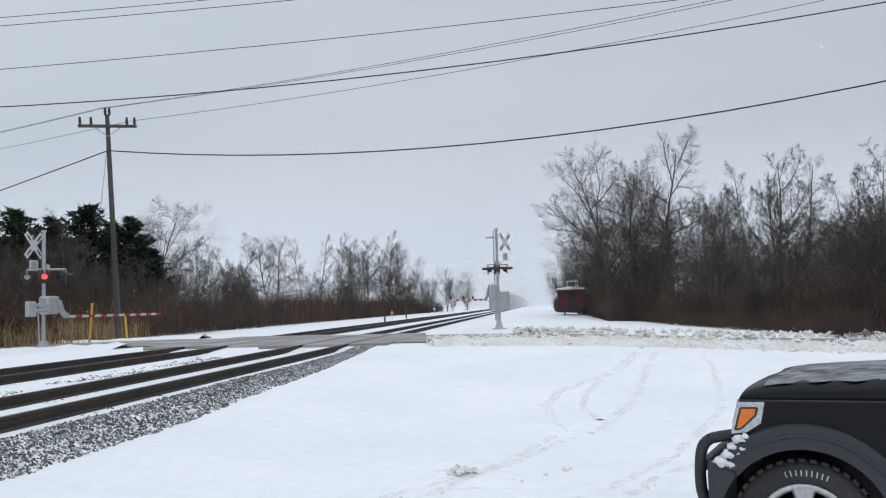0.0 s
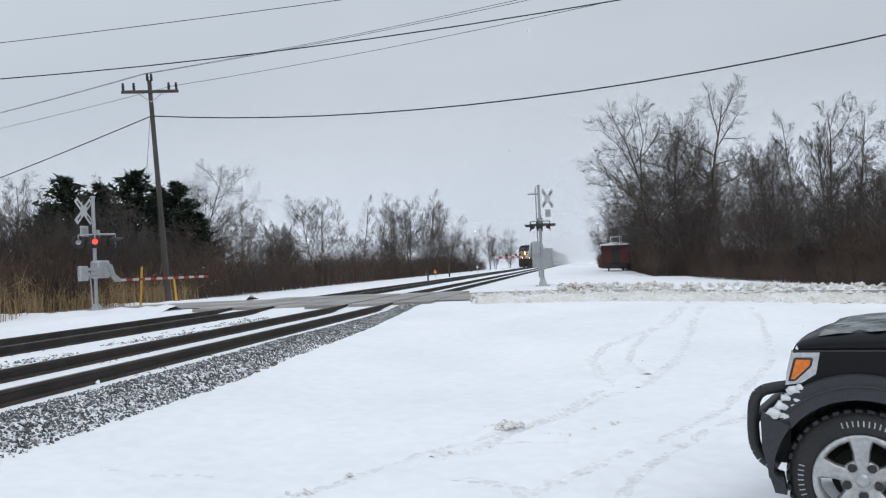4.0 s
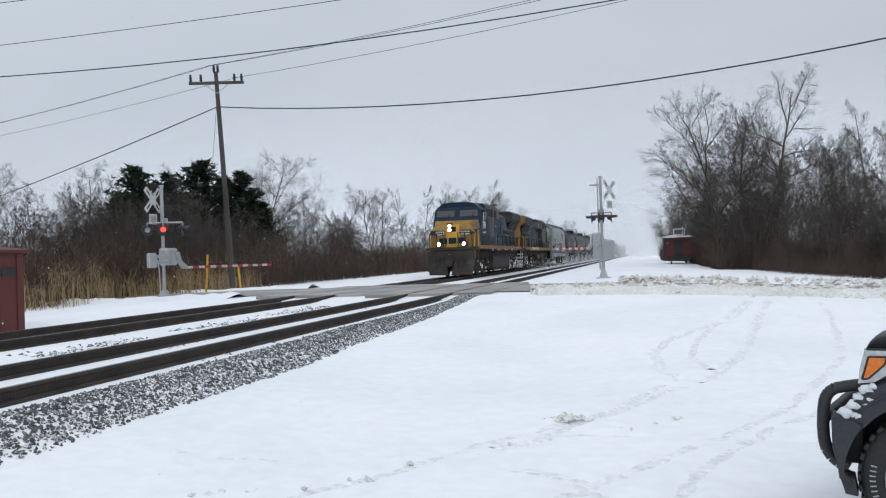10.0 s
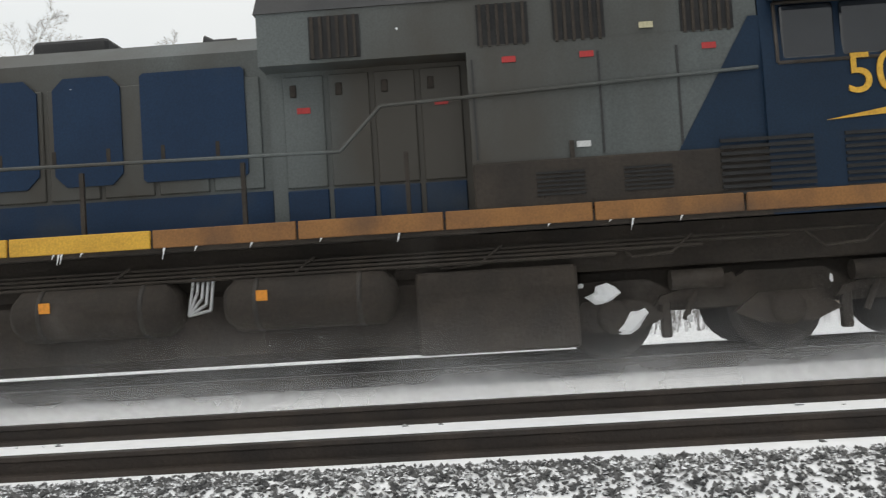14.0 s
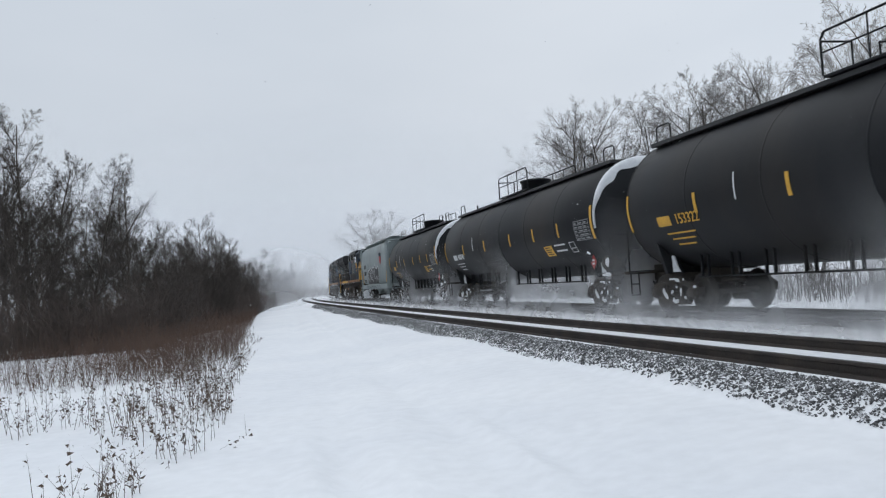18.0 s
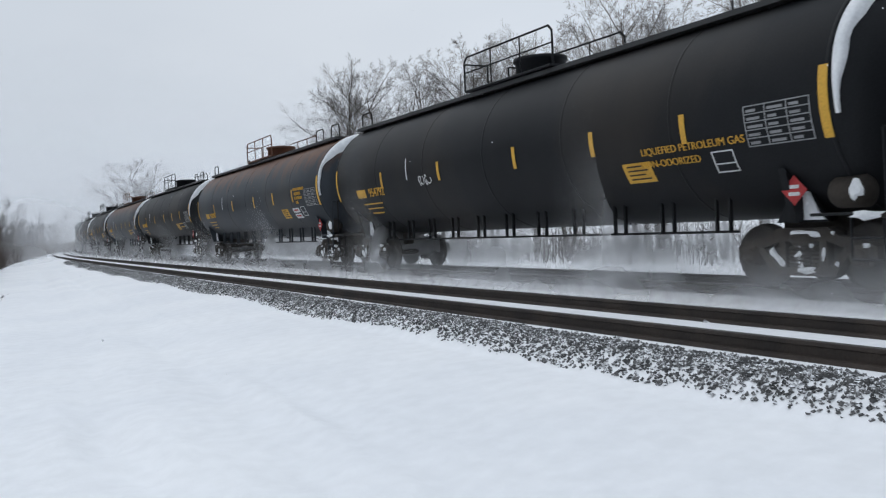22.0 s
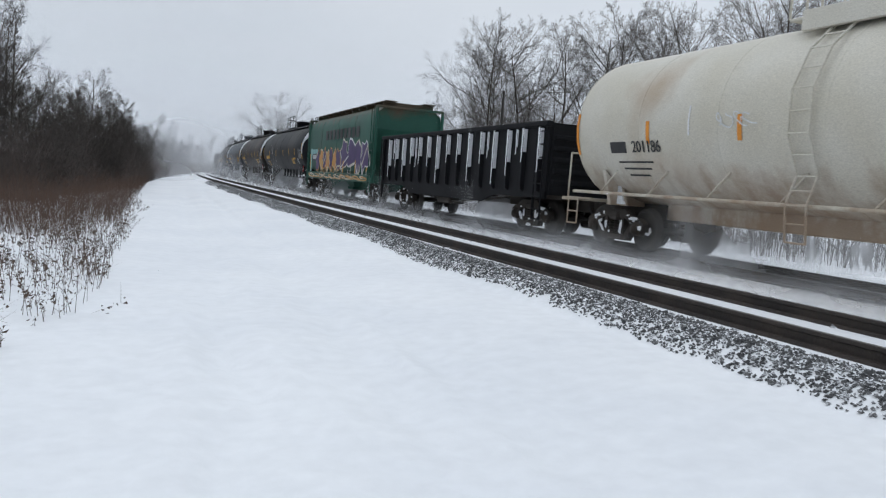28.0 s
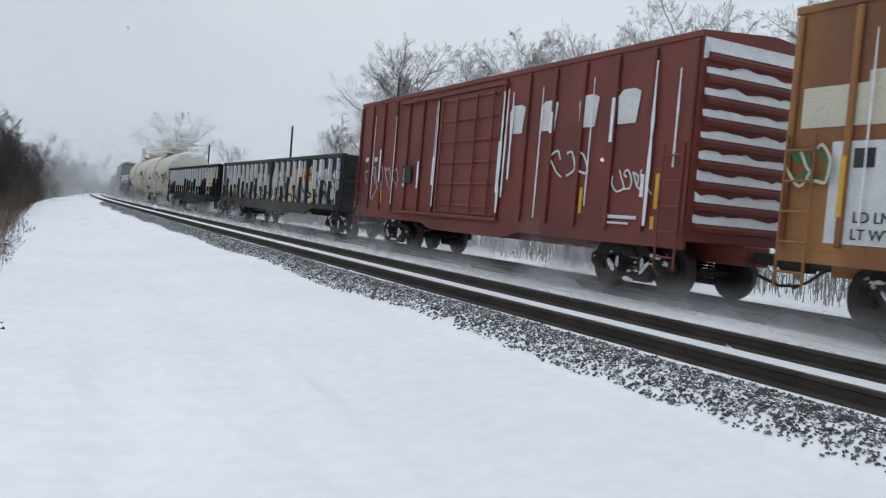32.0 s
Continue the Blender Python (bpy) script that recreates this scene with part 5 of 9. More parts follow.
def grab_ladder(g, x, y0, y1, z0, z1, n):
    for y in (y0, y1):
        g.tube([(x, y, z0), (x, y, z1)], 0.022)
    for i in range(n):
        z = z0 + (z1 - z0) * (i + 0.5) / n
        g.tube([(x, y0, z), (x, y1, z)], 0.018)


def hopper_car(a, b, paint, label, ribbed=0, shield=0, number="", paint2=None, graffiti=None, seed=0):
    ob, half = car_base("covered_hopper", label, "hopper car", a, b)
    top, cut = 4.32, 1.15
    body = Geo()
    ring = lambda y, zb, w: [(-w * 0.72, y, zb), (w * 0.72, y, zb), (w, y, max(zb + 0.05, 1.45)), (w * 1.02, y, 2.6), (w, y, 3.6), (w * 0.93, y, 4.05), (w * 0.70, y, top), (-w * 0.70, y, top), (-w * 0.93, y, 4.05), (-w, y, 3.6), (-w * 1.02, y, 2.6), (-w, y, max(zb + 0.05, 1.45))]
    w = 1.53
    body.loft([ring(-half + 0.12, 3.3, w), ring(-half + 0.6, 2.3, w), ring(-half + cut, 1.25, w), ring(half - cut, 1.25, w), ring(half - 0.6, 2.3, w), ring(half - 0.12, 3.3, w)], smooth=True)
    part("body", body, paint, ob)
    chutes = 3
    for i in range(chutes):
        y = -half + cut + (2 * half - 2 * cut) * (i + 0.5) / chutes
        c = Geo()
        l = (half - cut) / chutes * 0.9
        c.loft([[(-1.1, y - l, 1.28), (1.1, y - l, 1.28), (1.1, y + l, 1.28), (-1.1, y + l, 1.28)], [(-0.55, y - 0.5, 0.62), (0.55, y - 0.5, 0.62), (0.55, y + 0.5, 0.62), (-0.55, y + 0.5, 0.62)]])
        c.box(-0.65, 0.65, y - 0.55, y + 0.55, 0.5, 0.62, 0.02)
        part("discharge_chute", c, paint, ob)
    for x0, x1 in ((1.42, 1.58), (-1.58, -1.42)):
        part("side_sill", Geo().box(x0, x1, -half, half, 0.92, 1.28, 0.03), paint2 or paint, ob)
    for y0, y1 in ((-half, -half + 0.2), (half - 0.2, half)):
        part("end_sill", Geo().box(-1.42, 1.42, y0, y1, 0.92, 1.26, 0.03), paint2 or paint, ob)
    part("centre_sill", Geo().box(-0.3, 0.3, -half - 0.1, half + 0.1, 0.62, 0.93, 0.02), paint2 or paint, ob)
    for s in (-1, 1):
        e = Geo()
        for x in (-1.5, 1.5):
            e.box(x - 0.06, x + 0.06, s * half - 0.06, s * half + 0.06, 1.25, 4.3, 0.02)
        e.box(-1.5, 1.5, s * half - 0.05, s * half + 0.05, 4.22, 4.32, 0.02)
        e.tube([(1.4, s * half, 1.5), (1.4, s * (half - 1.9), 3.0)], 0.05)
        e.tube([(-1.4, s * half, 1.5), (-1.4, s * (half - 1.9), 3.0)], 0.05)
        for x in (-0.6, 0.6):
            e.box(x - 0.05, x + 0.05, s * (half - 0.35) - 0.05, s * (half - 0.35) + 0.05, 1.5, 3.5, 0.01)
        part("end_frame", e, paint, ob)
        ld = Geo()
        grab_ladder(ld, 1.6, s * (half - 0.05), s * (half - 0.5), 0.5, 4.2, 11)
        part("ladder", ld, paint, ob)
        strip_geo = Geo()
        strip_geo.prism([(s * (half - 1.0) - 0.06, 1.4), (s * (half - 1.0) + 0.06, 1.4), (s * (half - 0.8) + 0.06, 2.3), (s * (half - 0.8) - 0.06, 2.3)], "x", 1.55, 1.57)
        part("reflector", strip_geo, YELLOW, ob)
        freight_truck(ob, s * (half - 1.75), seed + s)
        coupler(ob, s * (half + 0.1), s)
    rw = Geo()
    for x0, x1 in ((0.62, 1.15), (-1.15, -0.62)):
        rw.box(x0, x1, -half, half, top + 0.2, top + 0.24)
    for i in range(11):
        y = -half + 0.4 + (2 * half - 0.8) * i / 10
        rw.box(-1.15, 1.15, y - 0.03, y + 0.03, top, top + 0.2)
    part("roof_walk", rw, paint, ob)
    for i in range(5):
        h = Geo()
        y = -half + 1.4 + (2 * half - 2.8) * i / 4
        h.turn([(0.36, top - 0.02), (0.36, top + 0.1), (0.3, top + 0.16), (0.02, top + 0.18)], (0, y, 0), "z", 14)
        part("hatch", h, paint, ob)
    if ribbed:
        for i in range(ribbed):
            y = -half + 1.2 + (2 * half - 2.4) * i / (ribbed - 1)
            rb = Geo()
            rb.box(1.5, 1.62, y - 0.05, y + 0.05, 1.55, 4.05, 0.02)
            part("side_post", rb, paint, ob)
    else:
        for i in range(3):
            y = -half + (2 * half) * (i + 1) / 4
            rb = Geo()
            rb.loft([[(x, y - 0.012, z), (x + 0.012, y - 0.012, z), (x + 0.012, y + 0.012, z), (x, y + 0.012, z)] for x, z in ((1.53, 1.7), (1.555, 2.6), (1.53, 3.6), (1.42, 4.05))])
            part("seam", rb, paint, ob)
    if number:
        m = BLACK
        share("car_number", text_mesh(number, 0.46, m), ob, pose(1.575, -half + 2.35, 2.2) @ SIDE)
        for k in range(3):
            part("mark_block", Geo().box(1.56, 1.572, -half + 1.75 + 0.36 * k, -half + 2.02 + 0.36 * k, 2.6, 2.92), m, ob)
        for k, wd in enumerate(("LT WT     65200", "LD LMT 197800")):
            share("lettering", text_mesh(wd, 0.125, m, 0.004), ob, pose(1.562, -half + 2.3, 1.52 + 0.13 * k) @ SIDE)
        part("clearance_plate", ribbon([(-half + 4.0, 2.5), (-half + 4.0, 2.9), (-half + 4.3, 2.9), (-half + 4.3, 2.5), (-half + 4.0, 2.5)], 0.012, 1.562), m, ob)
    if shield:
        sh = Geo()
        sh.prism([(half - 4.0, 3.55), (half - 3.2, 3.55), (half - 3.25, 2.95), (half - 3.6, 2.7), (half - 3.95, 2.95)], "x", 1.555, 1.575)
        part("shield_emblem", sh, RED, ob, "faded red and blue shield emblem")
        sh = Geo()
        sh.box(1.56, 1.58, half - 4.0, half - 3.2, 3.3, 3.56)
        part("shield_band", sh, BLUE, ob)
    return ob


def ribbon(pts, half_width, x):
    """A flat brush stroke through points (y, z), smoothed, as one connected strip standing a little proud."""
    fine = []
    for i in range(len(pts) - 1):
        p0, p1, p2, p3 = pts[max(0, i - 1)], pts[i], pts[i + 1], pts[min(len(pts) - 1, i + 2)]
        for k in range(4):
            t = k / 4
            fine.append(tuple(0.5 * (2 * b + (c - a) * t + (2 * a - 5 * b + 4 * c - d) * t * t + (3 * b - a - 3 * c + d) * t ** 3) for a, b, c, d in zip(p0, p1, p2, p3)))
    fine.append(pts[-1])
    rows = []
    for i, (y, z) in enumerate(fine):
        (ya, za), (yb, zb) = fine[max(0, i - 1)], fine[min(len(fine) - 1, i + 1)]
        ln = math.hypot(yb - ya, zb - za) or 1.0
        ny, nz = -(zb - za) / ln * half_width, (yb - ya) / ln * half_width
        rows.append([(x, y + ny, z + nz), (x + 0.003, y + ny, z + nz), (x + 0.003, y - ny, z - nz), (x, y - ny, z - nz)])
    return Geo().loft(rows)


def scrawl(parent, x, y0, y1, z0, z1, materials, seed, n=9, r=0.05):
    """Sprayed loops and strokes on a car's side: no letters, only the colours and the sweep."""
    rng = random.Random(seed)
    for k, m in enumerate(materials):
        w, h = (y1 - y0) / n, z1 - z0
        for i in range(n):
            c = y0 + w * (i + 0.5)
            t0, dt = rng.random() * 6.28, rng.uniform(0.7, 1.2)
            pts = [(c + w * 0.6 * math.cos(t0 + j * dt) * rng.uniform(0.5, 1.15) + w * 0.08 * (j - 3), z0 + h * (0.5 + 0.5 * math.sin(t0 + j * dt * 0.8) * rng.uniform(0.55, 1.05))) for j in range(7)]
            part("graffiti", ribbon(pts, r * (1.0 if k == 0 else 0.7), x + 0.004 * k), m, parent, "sprayed graffiti")


def gondola(a, b, paint, label, posts=15, top=3.0, number="", marks=None, seed=0):
    ob, half = car_base("gondola_car", label, "gondola car", a, b)
    for s in (-1, 1):
        wl_ = Geo()
        wl_.box(s * 1.5 - 0.04, s * 1.5 + 0.04, -half, half, 1.05, top - 0.1)
        part("side_wall", wl_, paint, ob)
        ch = Geo()
        ch.box(s * 1.53 - 0.1, s * 1.53 + 0.1, -half - 0.02, half + 0.02, top - 0.14, top, 0.03)
        part("top_chord", ch, paint, ob)
        en = Geo()
        en.box(-1.46, 1.46, s * half - 0.05, s * half + 0.05, 1.05, top - 0.05)
        for k in range(5):
            en.box(-1.42, 1.42, s * (half + 0.05) - 0.05, s * (half + 0.05) + 0.05, 1.3 + k * (top - 1.5) / 5, 1.45 + k * (top - 1.5) / 5, 0.04)
        part("end_wall", en, paint, ob)
        ld = Geo()
        grab_ladder(ld, 1.63, s * (half - 0.05), s * (half - 0.5), 0.5, top - 0.1, 7)
        part("ladder", ld, paint, ob)
        freight_truck(ob, s * (half - 1.8), seed + s)
        coupler(ob, s * (half + 0.1), s)
    fl = Geo()
    fl.box(-1.46, 1.46, -half, half, 0.95, 1.1)
    fl.box(-0.3, 0.3, -half - 0.1, half + 0.1, 0.68, 0.95, 0.02)
    part("floor", fl, DIRTY, ob)
    for s in (-1, 1):
        part("side_sill", Geo().prism([(-half, 1.12), (-half, 0.95), (-half + 3.2, 0.95), (-half + 4.2, 0.7), (half - 4.2, 0.7), (half - 3.2, 0.95), (half, 0.95), (half, 1.12)], "x", s * 1.52 - 0.04, s * 1.52 + 0.04), paint, ob)
    ld = Geo()
    n = 14
    v, f = [], []
    for i in range(n + 1):
        for k in range(5):
            y, x = -half + 0.1 + (2 * half - 0.2) * i / n, -1.44 + 2.88 * k / 4
            v.append((x, y, top - 0.35 + 0.22 * noise.noise((x, y * 0.6, seed))))
    f = [(i * 5 + k, (i + 1) * 5 + k, (i + 1) * 5 + k + 1, i * 5 + k + 1) for i in range(n) for k in range(4)]
    part("snowy_load", Geo().add(v, f, True), CLING, ob, "snow lying on the load")
    post = Geo()
    post.prism([(1.54, 0.0), (1.64, 0.06), (1.66, 0.3), (1.66, top - 1.25), (1.54, top - 1.19)], "y", -0.055, 0.055)
    pm = post.mesh("side_post")
    pm.materials.append(paint)
    rng = random.Random(seed)
    streaks = []
    for k in range(6):
        g, rows, m = Geo(), [], 9
        for i in range(m):
            u = i / (m - 1)
            w = 0.05 * (1 - 0.75 * u ** 2.2) * rng.uniform(0.75, 1.1)
            o = rng.gauss(0, 0.006)
            rows.append([(1.655, o - w, -u), (1.672, o - w * 0.5, -u), (1.672, o + w * 0.5, -u), (1.655, o + w, -u)])
        g.loft(rows, True, False)
        g.box(1.56, 1.655, 0.056, 0.075, -0.7, -0.02)
        streaks.append(g.mesh("snow_streak"))
        streaks[-1].materials.append(CLING)
    for i in range(posts):
        y = -half + 0.35 + (2 * half - 0.7) * i / (posts - 1)
        share("side_post", pm, ob, pose(0, y, 1.08))
        if rng.random() < 0.94:
            k = rng.uniform(0.55, 1.0) * (top - 1.3)
            share("snow_streak", rng.choice(streaks), ob, pose(0, y, top - 0.16) @ Matrix.Diagonal((1, 1, k, 1)))
        if i < posts - 1 and rng.random() < 0.5:
            yy = y + (2 * half - 0.7) / (posts - 1) * rng.uniform(0.25, 0.75)
            k = rng.uniform(0.25, 0.85) * (top - 1.3)
            share("snow_streak", rng.choice(streaks), ob, pose(-0.1, yy, top - 0.16) @ Matrix.Diagonal((1, 0.8, k, 1)))
    gear = Geo()
    gear.tube([(1.35, -half + 2.8, 0.9), (1.35, -1.0, 0.62), (1.35, 1.2, 0.62), (1.35, half - 2.8, 0.88)], 0.022)
    gear.box(0.9, 1.45, -0.7, 0.5, 0.5, 0.72, 0.04)
    part("brake_rigging", gear, DIRTY, ob)
    stir = Geo()
    for s in (-1, 1):
        stir.tube([(1.6, s * (half - 0.1), 0.95), (1.6, s * (half - 0.1), 0.42), (1.6, s * (half - 0.5), 0.42), (1.6, s * (half - 0.5), 0.95)], 0.025)
    part("stirrup", stir, paint, ob)
    return ob


def boxcar(a, b, paint, label, group_text="", seed=0, ragged=0):
    ob, half = car_base("boxcar", label, "boxcar", a, b)
    w, z0, z1 = 1.56, 1.0, 4.42
    g = Geo()
    g.box(-w, w, -half, half, z0, z1 - 0.1)
    part("body", g, paint, ob)
    rf_ = Geo()
    rf_.prism([(-w - 0.03, z1 - 0.12), (w + 0.03, z1 - 0.12), (w + 0.03, z1 - 0.02), (0, z1 + 0.12), (-w - 0.03, z1 - 0.02)], "y", -half - 0.04, half + 0.04)
    part("roof", rf_, paint, ob)
    sn = Geo()
    for i in range(12):
        y = -half + 0.3 + (2 * half - 0.6) * i / 11
        sn.prism([(-w + 0.1, z1 - 0.01), (w - 0.1, z1 - 0.01), (0.0, z1 + 0.15)], "y", y - 0.04, y + 0.04)
    part("roof_ribs", sn, paint, ob)
    post = Geo().box(w, w + 0.07, -0.05, 0.05, z0 + 0.1, z1 - 0.16, 0.02).mesh("side_post")
    post.materials.append(paint)
    streak = Geo().box(w + 0.068, w + 0.078, -0.045, 0.04, 0, 1).mesh("snow_streak")
    streak.materials.append(CLING)
    rng = random.Random(seed)
    ys = [-half + 0.06 + (half - 2.0) * i / 6 for i in range(7)] + [half - 0.06 - (half - 1.5) * i / 6 for i in range(7)]
    for y in ys:
        share("side_post", post, ob, pose(0, y, 0))
        if rng.random() < 0.55:
            k = rng.uniform(0.3, 1.6)
            share("snow_streak", streak, ob, pose(0, y, rng.uniform(z0 + 0.2, z1 - 0.4 - k)) @ Matrix.Diagonal((1, 1, k, 1)))
    # sliding door with bars
    d0, d1 = -1.75, 1.35
    door = Geo()
    door.box(w, w + 0.06, d0, d1, z0 + 0.15, z1 - 0.3, 0.02)
    dr = part("door", door, paint, ob)
    for k in range(6):
        z = z0 + 0.35 + k * 0.52
        part("door_rib", Geo().box(w + 0.06, w + 0.1, d0 + 0.08, d1 - 0.08, z, z + 0.06, 0.015), paint, dr)
    for y in (d0 + 0.25, d0 + 1.05, d1 - 1.05, d1 - 0.25):
        part("door_bar", Geo().tube([(w + 0.12, y, z0 + 0.2), (w + 0.12, y, z1 - 0.4)], 0.025), paint, dr)
    part("lower_door_track", Geo().box(w, w + 0.11, d0 - 2.6, d1 + 0.2, z0 + 0.06, z0 + 0.14), paint, ob)
    part("upper_door_track", Geo().box(w, w + 0.11, d0 - 2.6, d1 + 0.2, z1 - 0.3, z1 - 0.22), paint, ob)
    sr = random.Random(seed + 40)
    for y, wd, za, zb in ((d1 + 0.12, 0.075, 0.25, 0.45), (d1 + 0.30, 0.05, 0.6, 0.4), (d1 + 0.52, 0.06, 1.0, 0.5), (d0 - 0.12, 0.045, 0.3, 0.4), (d0 - 0.2, 0.03, 1.3, 0.5), (half - 0.95, 0.07, 0.2, 0.4), (half - 0.35, 0.04, 1.2, 0.6), (d1 + 1.7, 0.035, 0.2, 0.5), (half - 2.7, 0.03, 0.5, 0.5), (-half + 1.3, 0.03, 0.4, 0.5), (-half + 2.9, 0.03, 0.3, 0.6)):
        rows = []
        lo, hi = z0 + za, z1 - zb
        for i in range(12):
            u = i / 11
            q = wd * 0.62 * (0.55 + 0.6 * math.sin(math.pi * min(1, 0.15 + u)) ** 0.5) * sr.uniform(0.6, 1.15)
            rows.append([(w + 0.062, y - q, lo + (hi - lo) * u), (w + 0.075, y - q * 0.5, lo + (hi - lo) * u), (w + 0.075, y + q * 0.5, lo + (hi - lo) * u), (w + 0.062, y + q, lo + (hi - lo) * u)])
        part("snow_streak", Geo().loft(rows), CLING, ob)
    sill = Geo()
    sill.prism([(-half, 1.02), (-half, 0.86), (-2.6, 0.86), (-1.9, 0.7), (1.7, 0.7), (2.4, 0.86), (half, 0.86), (half, 1.02)], "x", w - 0.05, w + 0.01)
    sill.box(-0.3, 0.3, -half - 0.1, half + 0.1, 0.66, 1.0, 0.02)
    part("side_sill", sill, paint, ob)
    for s in (-1, 1):
        e, sn = Geo(), Geo()
        br = random.Random(seed + s)
        for k in range(9):
            z = z0 + 0.16 + k * 0.345
            e.loft([[(x, s * (half + q), z + dz) for q, dz in ((0.0, 0.0), (0.07, 0.03), (0.10, 0.085), (0.07, 0.14), (0.0, 0.17))] for x in (-w + 0.15, w - 0.15)])
            n = 22
            rows = []
            for i in range(n + 1):
                x = -w + 0.13 + (2 * w - 0.26) * i / n
                hgt = 0.17 * (0.75 + 0.6 * noise.noise((x * 2.2, k * 3.1, seed)) + 0.25 * noise.noise((x * 9.0, k, seed)))
                zt = z + 0.165
                rows.append([(x, s * (half + 0.012), zt), (x, s * (half + 0.085), zt - 0.02), (x, s * (half + 0.05), zt + hgt * 0.7), (x, s * (half + 0.012), zt + hgt)])
            sn.loft(rows)
        sn.loft([[(x, s * (half + 0.008), z1 - 0.42 - 0.1 * noise.noise((x * 3, 1.0, seed))), (x, s * (half + 0.04), z1 - 0.25), (x, s * (half + 0.03), z1 - 0.06), (x, s * (half + 0.008), z1 - 0.05)] for x in [-w + 0.05 + (2 * w - 0.1) * i / 14 for i in range(15)]])
        part("end_ribs", e, paint, ob)
        part("snow_on_end", sn, CLING, ob, "white snow caught between the end ribs")
        ld = Geo()
        grab_ladder(ld, w + 0.1, s * (half - 0.08), s * (half - 0.55), 0.5, 2.6, 5)
        part("ladder", ld, paint, ob)
        freight_truck(ob, s * (half - 1.95), seed + s)
        coupler(ob, s * (half + 0.1), s)
    for y, z, hgt in ((half - 0.75, 1.5, 0.6), (half - 2.9, 1.35, 0.5), (half - 0.8, 1.15, 0.22), (-half + 2.0, 1.3, 0.4)):
        r_ = Geo().box(w + 0.004, w + 0.012, y - 0.045, y + 0.045, z, z + hgt)
        part("reflector", r_, YELLOW, ob)
    return ob


PALE_DECAL = mat("yellowed_decal", (0.5, 0.46, 0.3), (0.42, 0.38, 0.25), 3, 0.6)


def loco_truck(parent, y, snowy=1):
    """Three-axle locomotive truck with stepped side frames and equalisers."""
    tr = new("truck")
    tr.parent = parent
    tr.matrix_basis = pose(0, y, 0)
    for s in (1, -1):
        g = Geo()
        g.prism([(-2.75, 0.66), (-2.75, 0.86), (-2.3, 0.95), (-1.6, 0.95), (-1.3, 0.8), (-0.75, 0.8), (-0.45, 0.98), (0.45, 0.98), (0.75, 0.8), (1.3, 0.8), (1.6, 0.95), (2.3, 0.95), (2.75, 0.86), (2.75, 0.66), (2.3, 0.58), (-2.3, 0.58)], "x", s * 1.02 - 0.08, s * 1.02 + 0.08)
        part("side_frame", g, DIRTY, tr)
        for dy in (-2.03, 0, 2.03):
            q = Geo()
            q.prism([(dy - 0.62, 0.5), (dy - 0.34, 0.72), (dy + 0.34, 0.72), (dy + 0.62, 0.5), (dy + 0.3, 0.36), (dy - 0.3, 0.36)], "x", s * 1.13 - 0.05, s * 1.13 + 0.05)
            q.turn([(0.2, s * 1.14), (0.2, s * 1.2), (0.13, s * 1.23), (0.1, s * 1.23), (0.02, s * 1.25)], (0, dy, 0.53), "x", 16)
            part("axle_box", q, DIRTY, tr)
        for dy in (-1.05, 1.05):
            bc = Geo()
            bc.cyl((s * 1.18, dy - 0.3, 0.92), (s * 1.18, dy + 0.3, 0.92), 0.12, 12)
            bc.tube([(s * 1.16, dy, 0.8), (s * 1.16, dy - 0.15, 0.45)], 0.04)
            bc.prism([(dy - 0.5, 0.62), (dy - 0.42, 0.74), (dy + 0.42, 0.98), (dy + 0.5, 0.88)], "x", s * 1.14 - 0.04, s * 1.14 + 0.04)
            bc.box(s * 1.1 - 0.06, s * 1.1 + 0.06, dy - 0.42, dy - 0.3, 0.25, 0.75, 0.02)
            part("brake_gear", bc, DIRTY, tr)
    for dy in (-2.03, 0, 2.03):
        for x in (0.75, -0.75):
            share("wheel", LOCO_WHEEL[0 if x > 0 else 1], tr, pose(0, dy, 0.53))
    ct = Geo().box(-0.9, 0.9, -2.4, 2.4, 0.55, 1.1, 0.05)
    part("truck_centre", ct, DIRTY, tr)
    rng = random.Random(int(y * 10) + len(TRAIN))
    sn = Geo()
    for i in range(15 if snowy else 4):
        snow_scab(sn, rng, 1.19, rng.uniform(-2.5, 2.5), rng.uniform(0.35, 0.95), rng.uniform(0.08, 0.24), rng.uniform(0.06, 0.2), rng.uniform(-0.7, 0.7))
    for i in range(16 if snowy else 6):
        snow_scab(sn, rng, 1.2, rng.uniform(-2.6, 2.6), rng.uniform(0.3, 1.0), rng.uniform(0.02, 0.06), rng.uniform(0.02, 0.06))
    part("packed_snow", sn, CLING, tr, "snow packed into the running gear")


LOCO_WHEEL = [wheel_geo(0.53, 0.75).mesh("wheel"), wheel_geo(0.53, -0.75).mesh("wheel")]
for me in LOCO_WHEEL:
    me.materials.append(WHEEL)


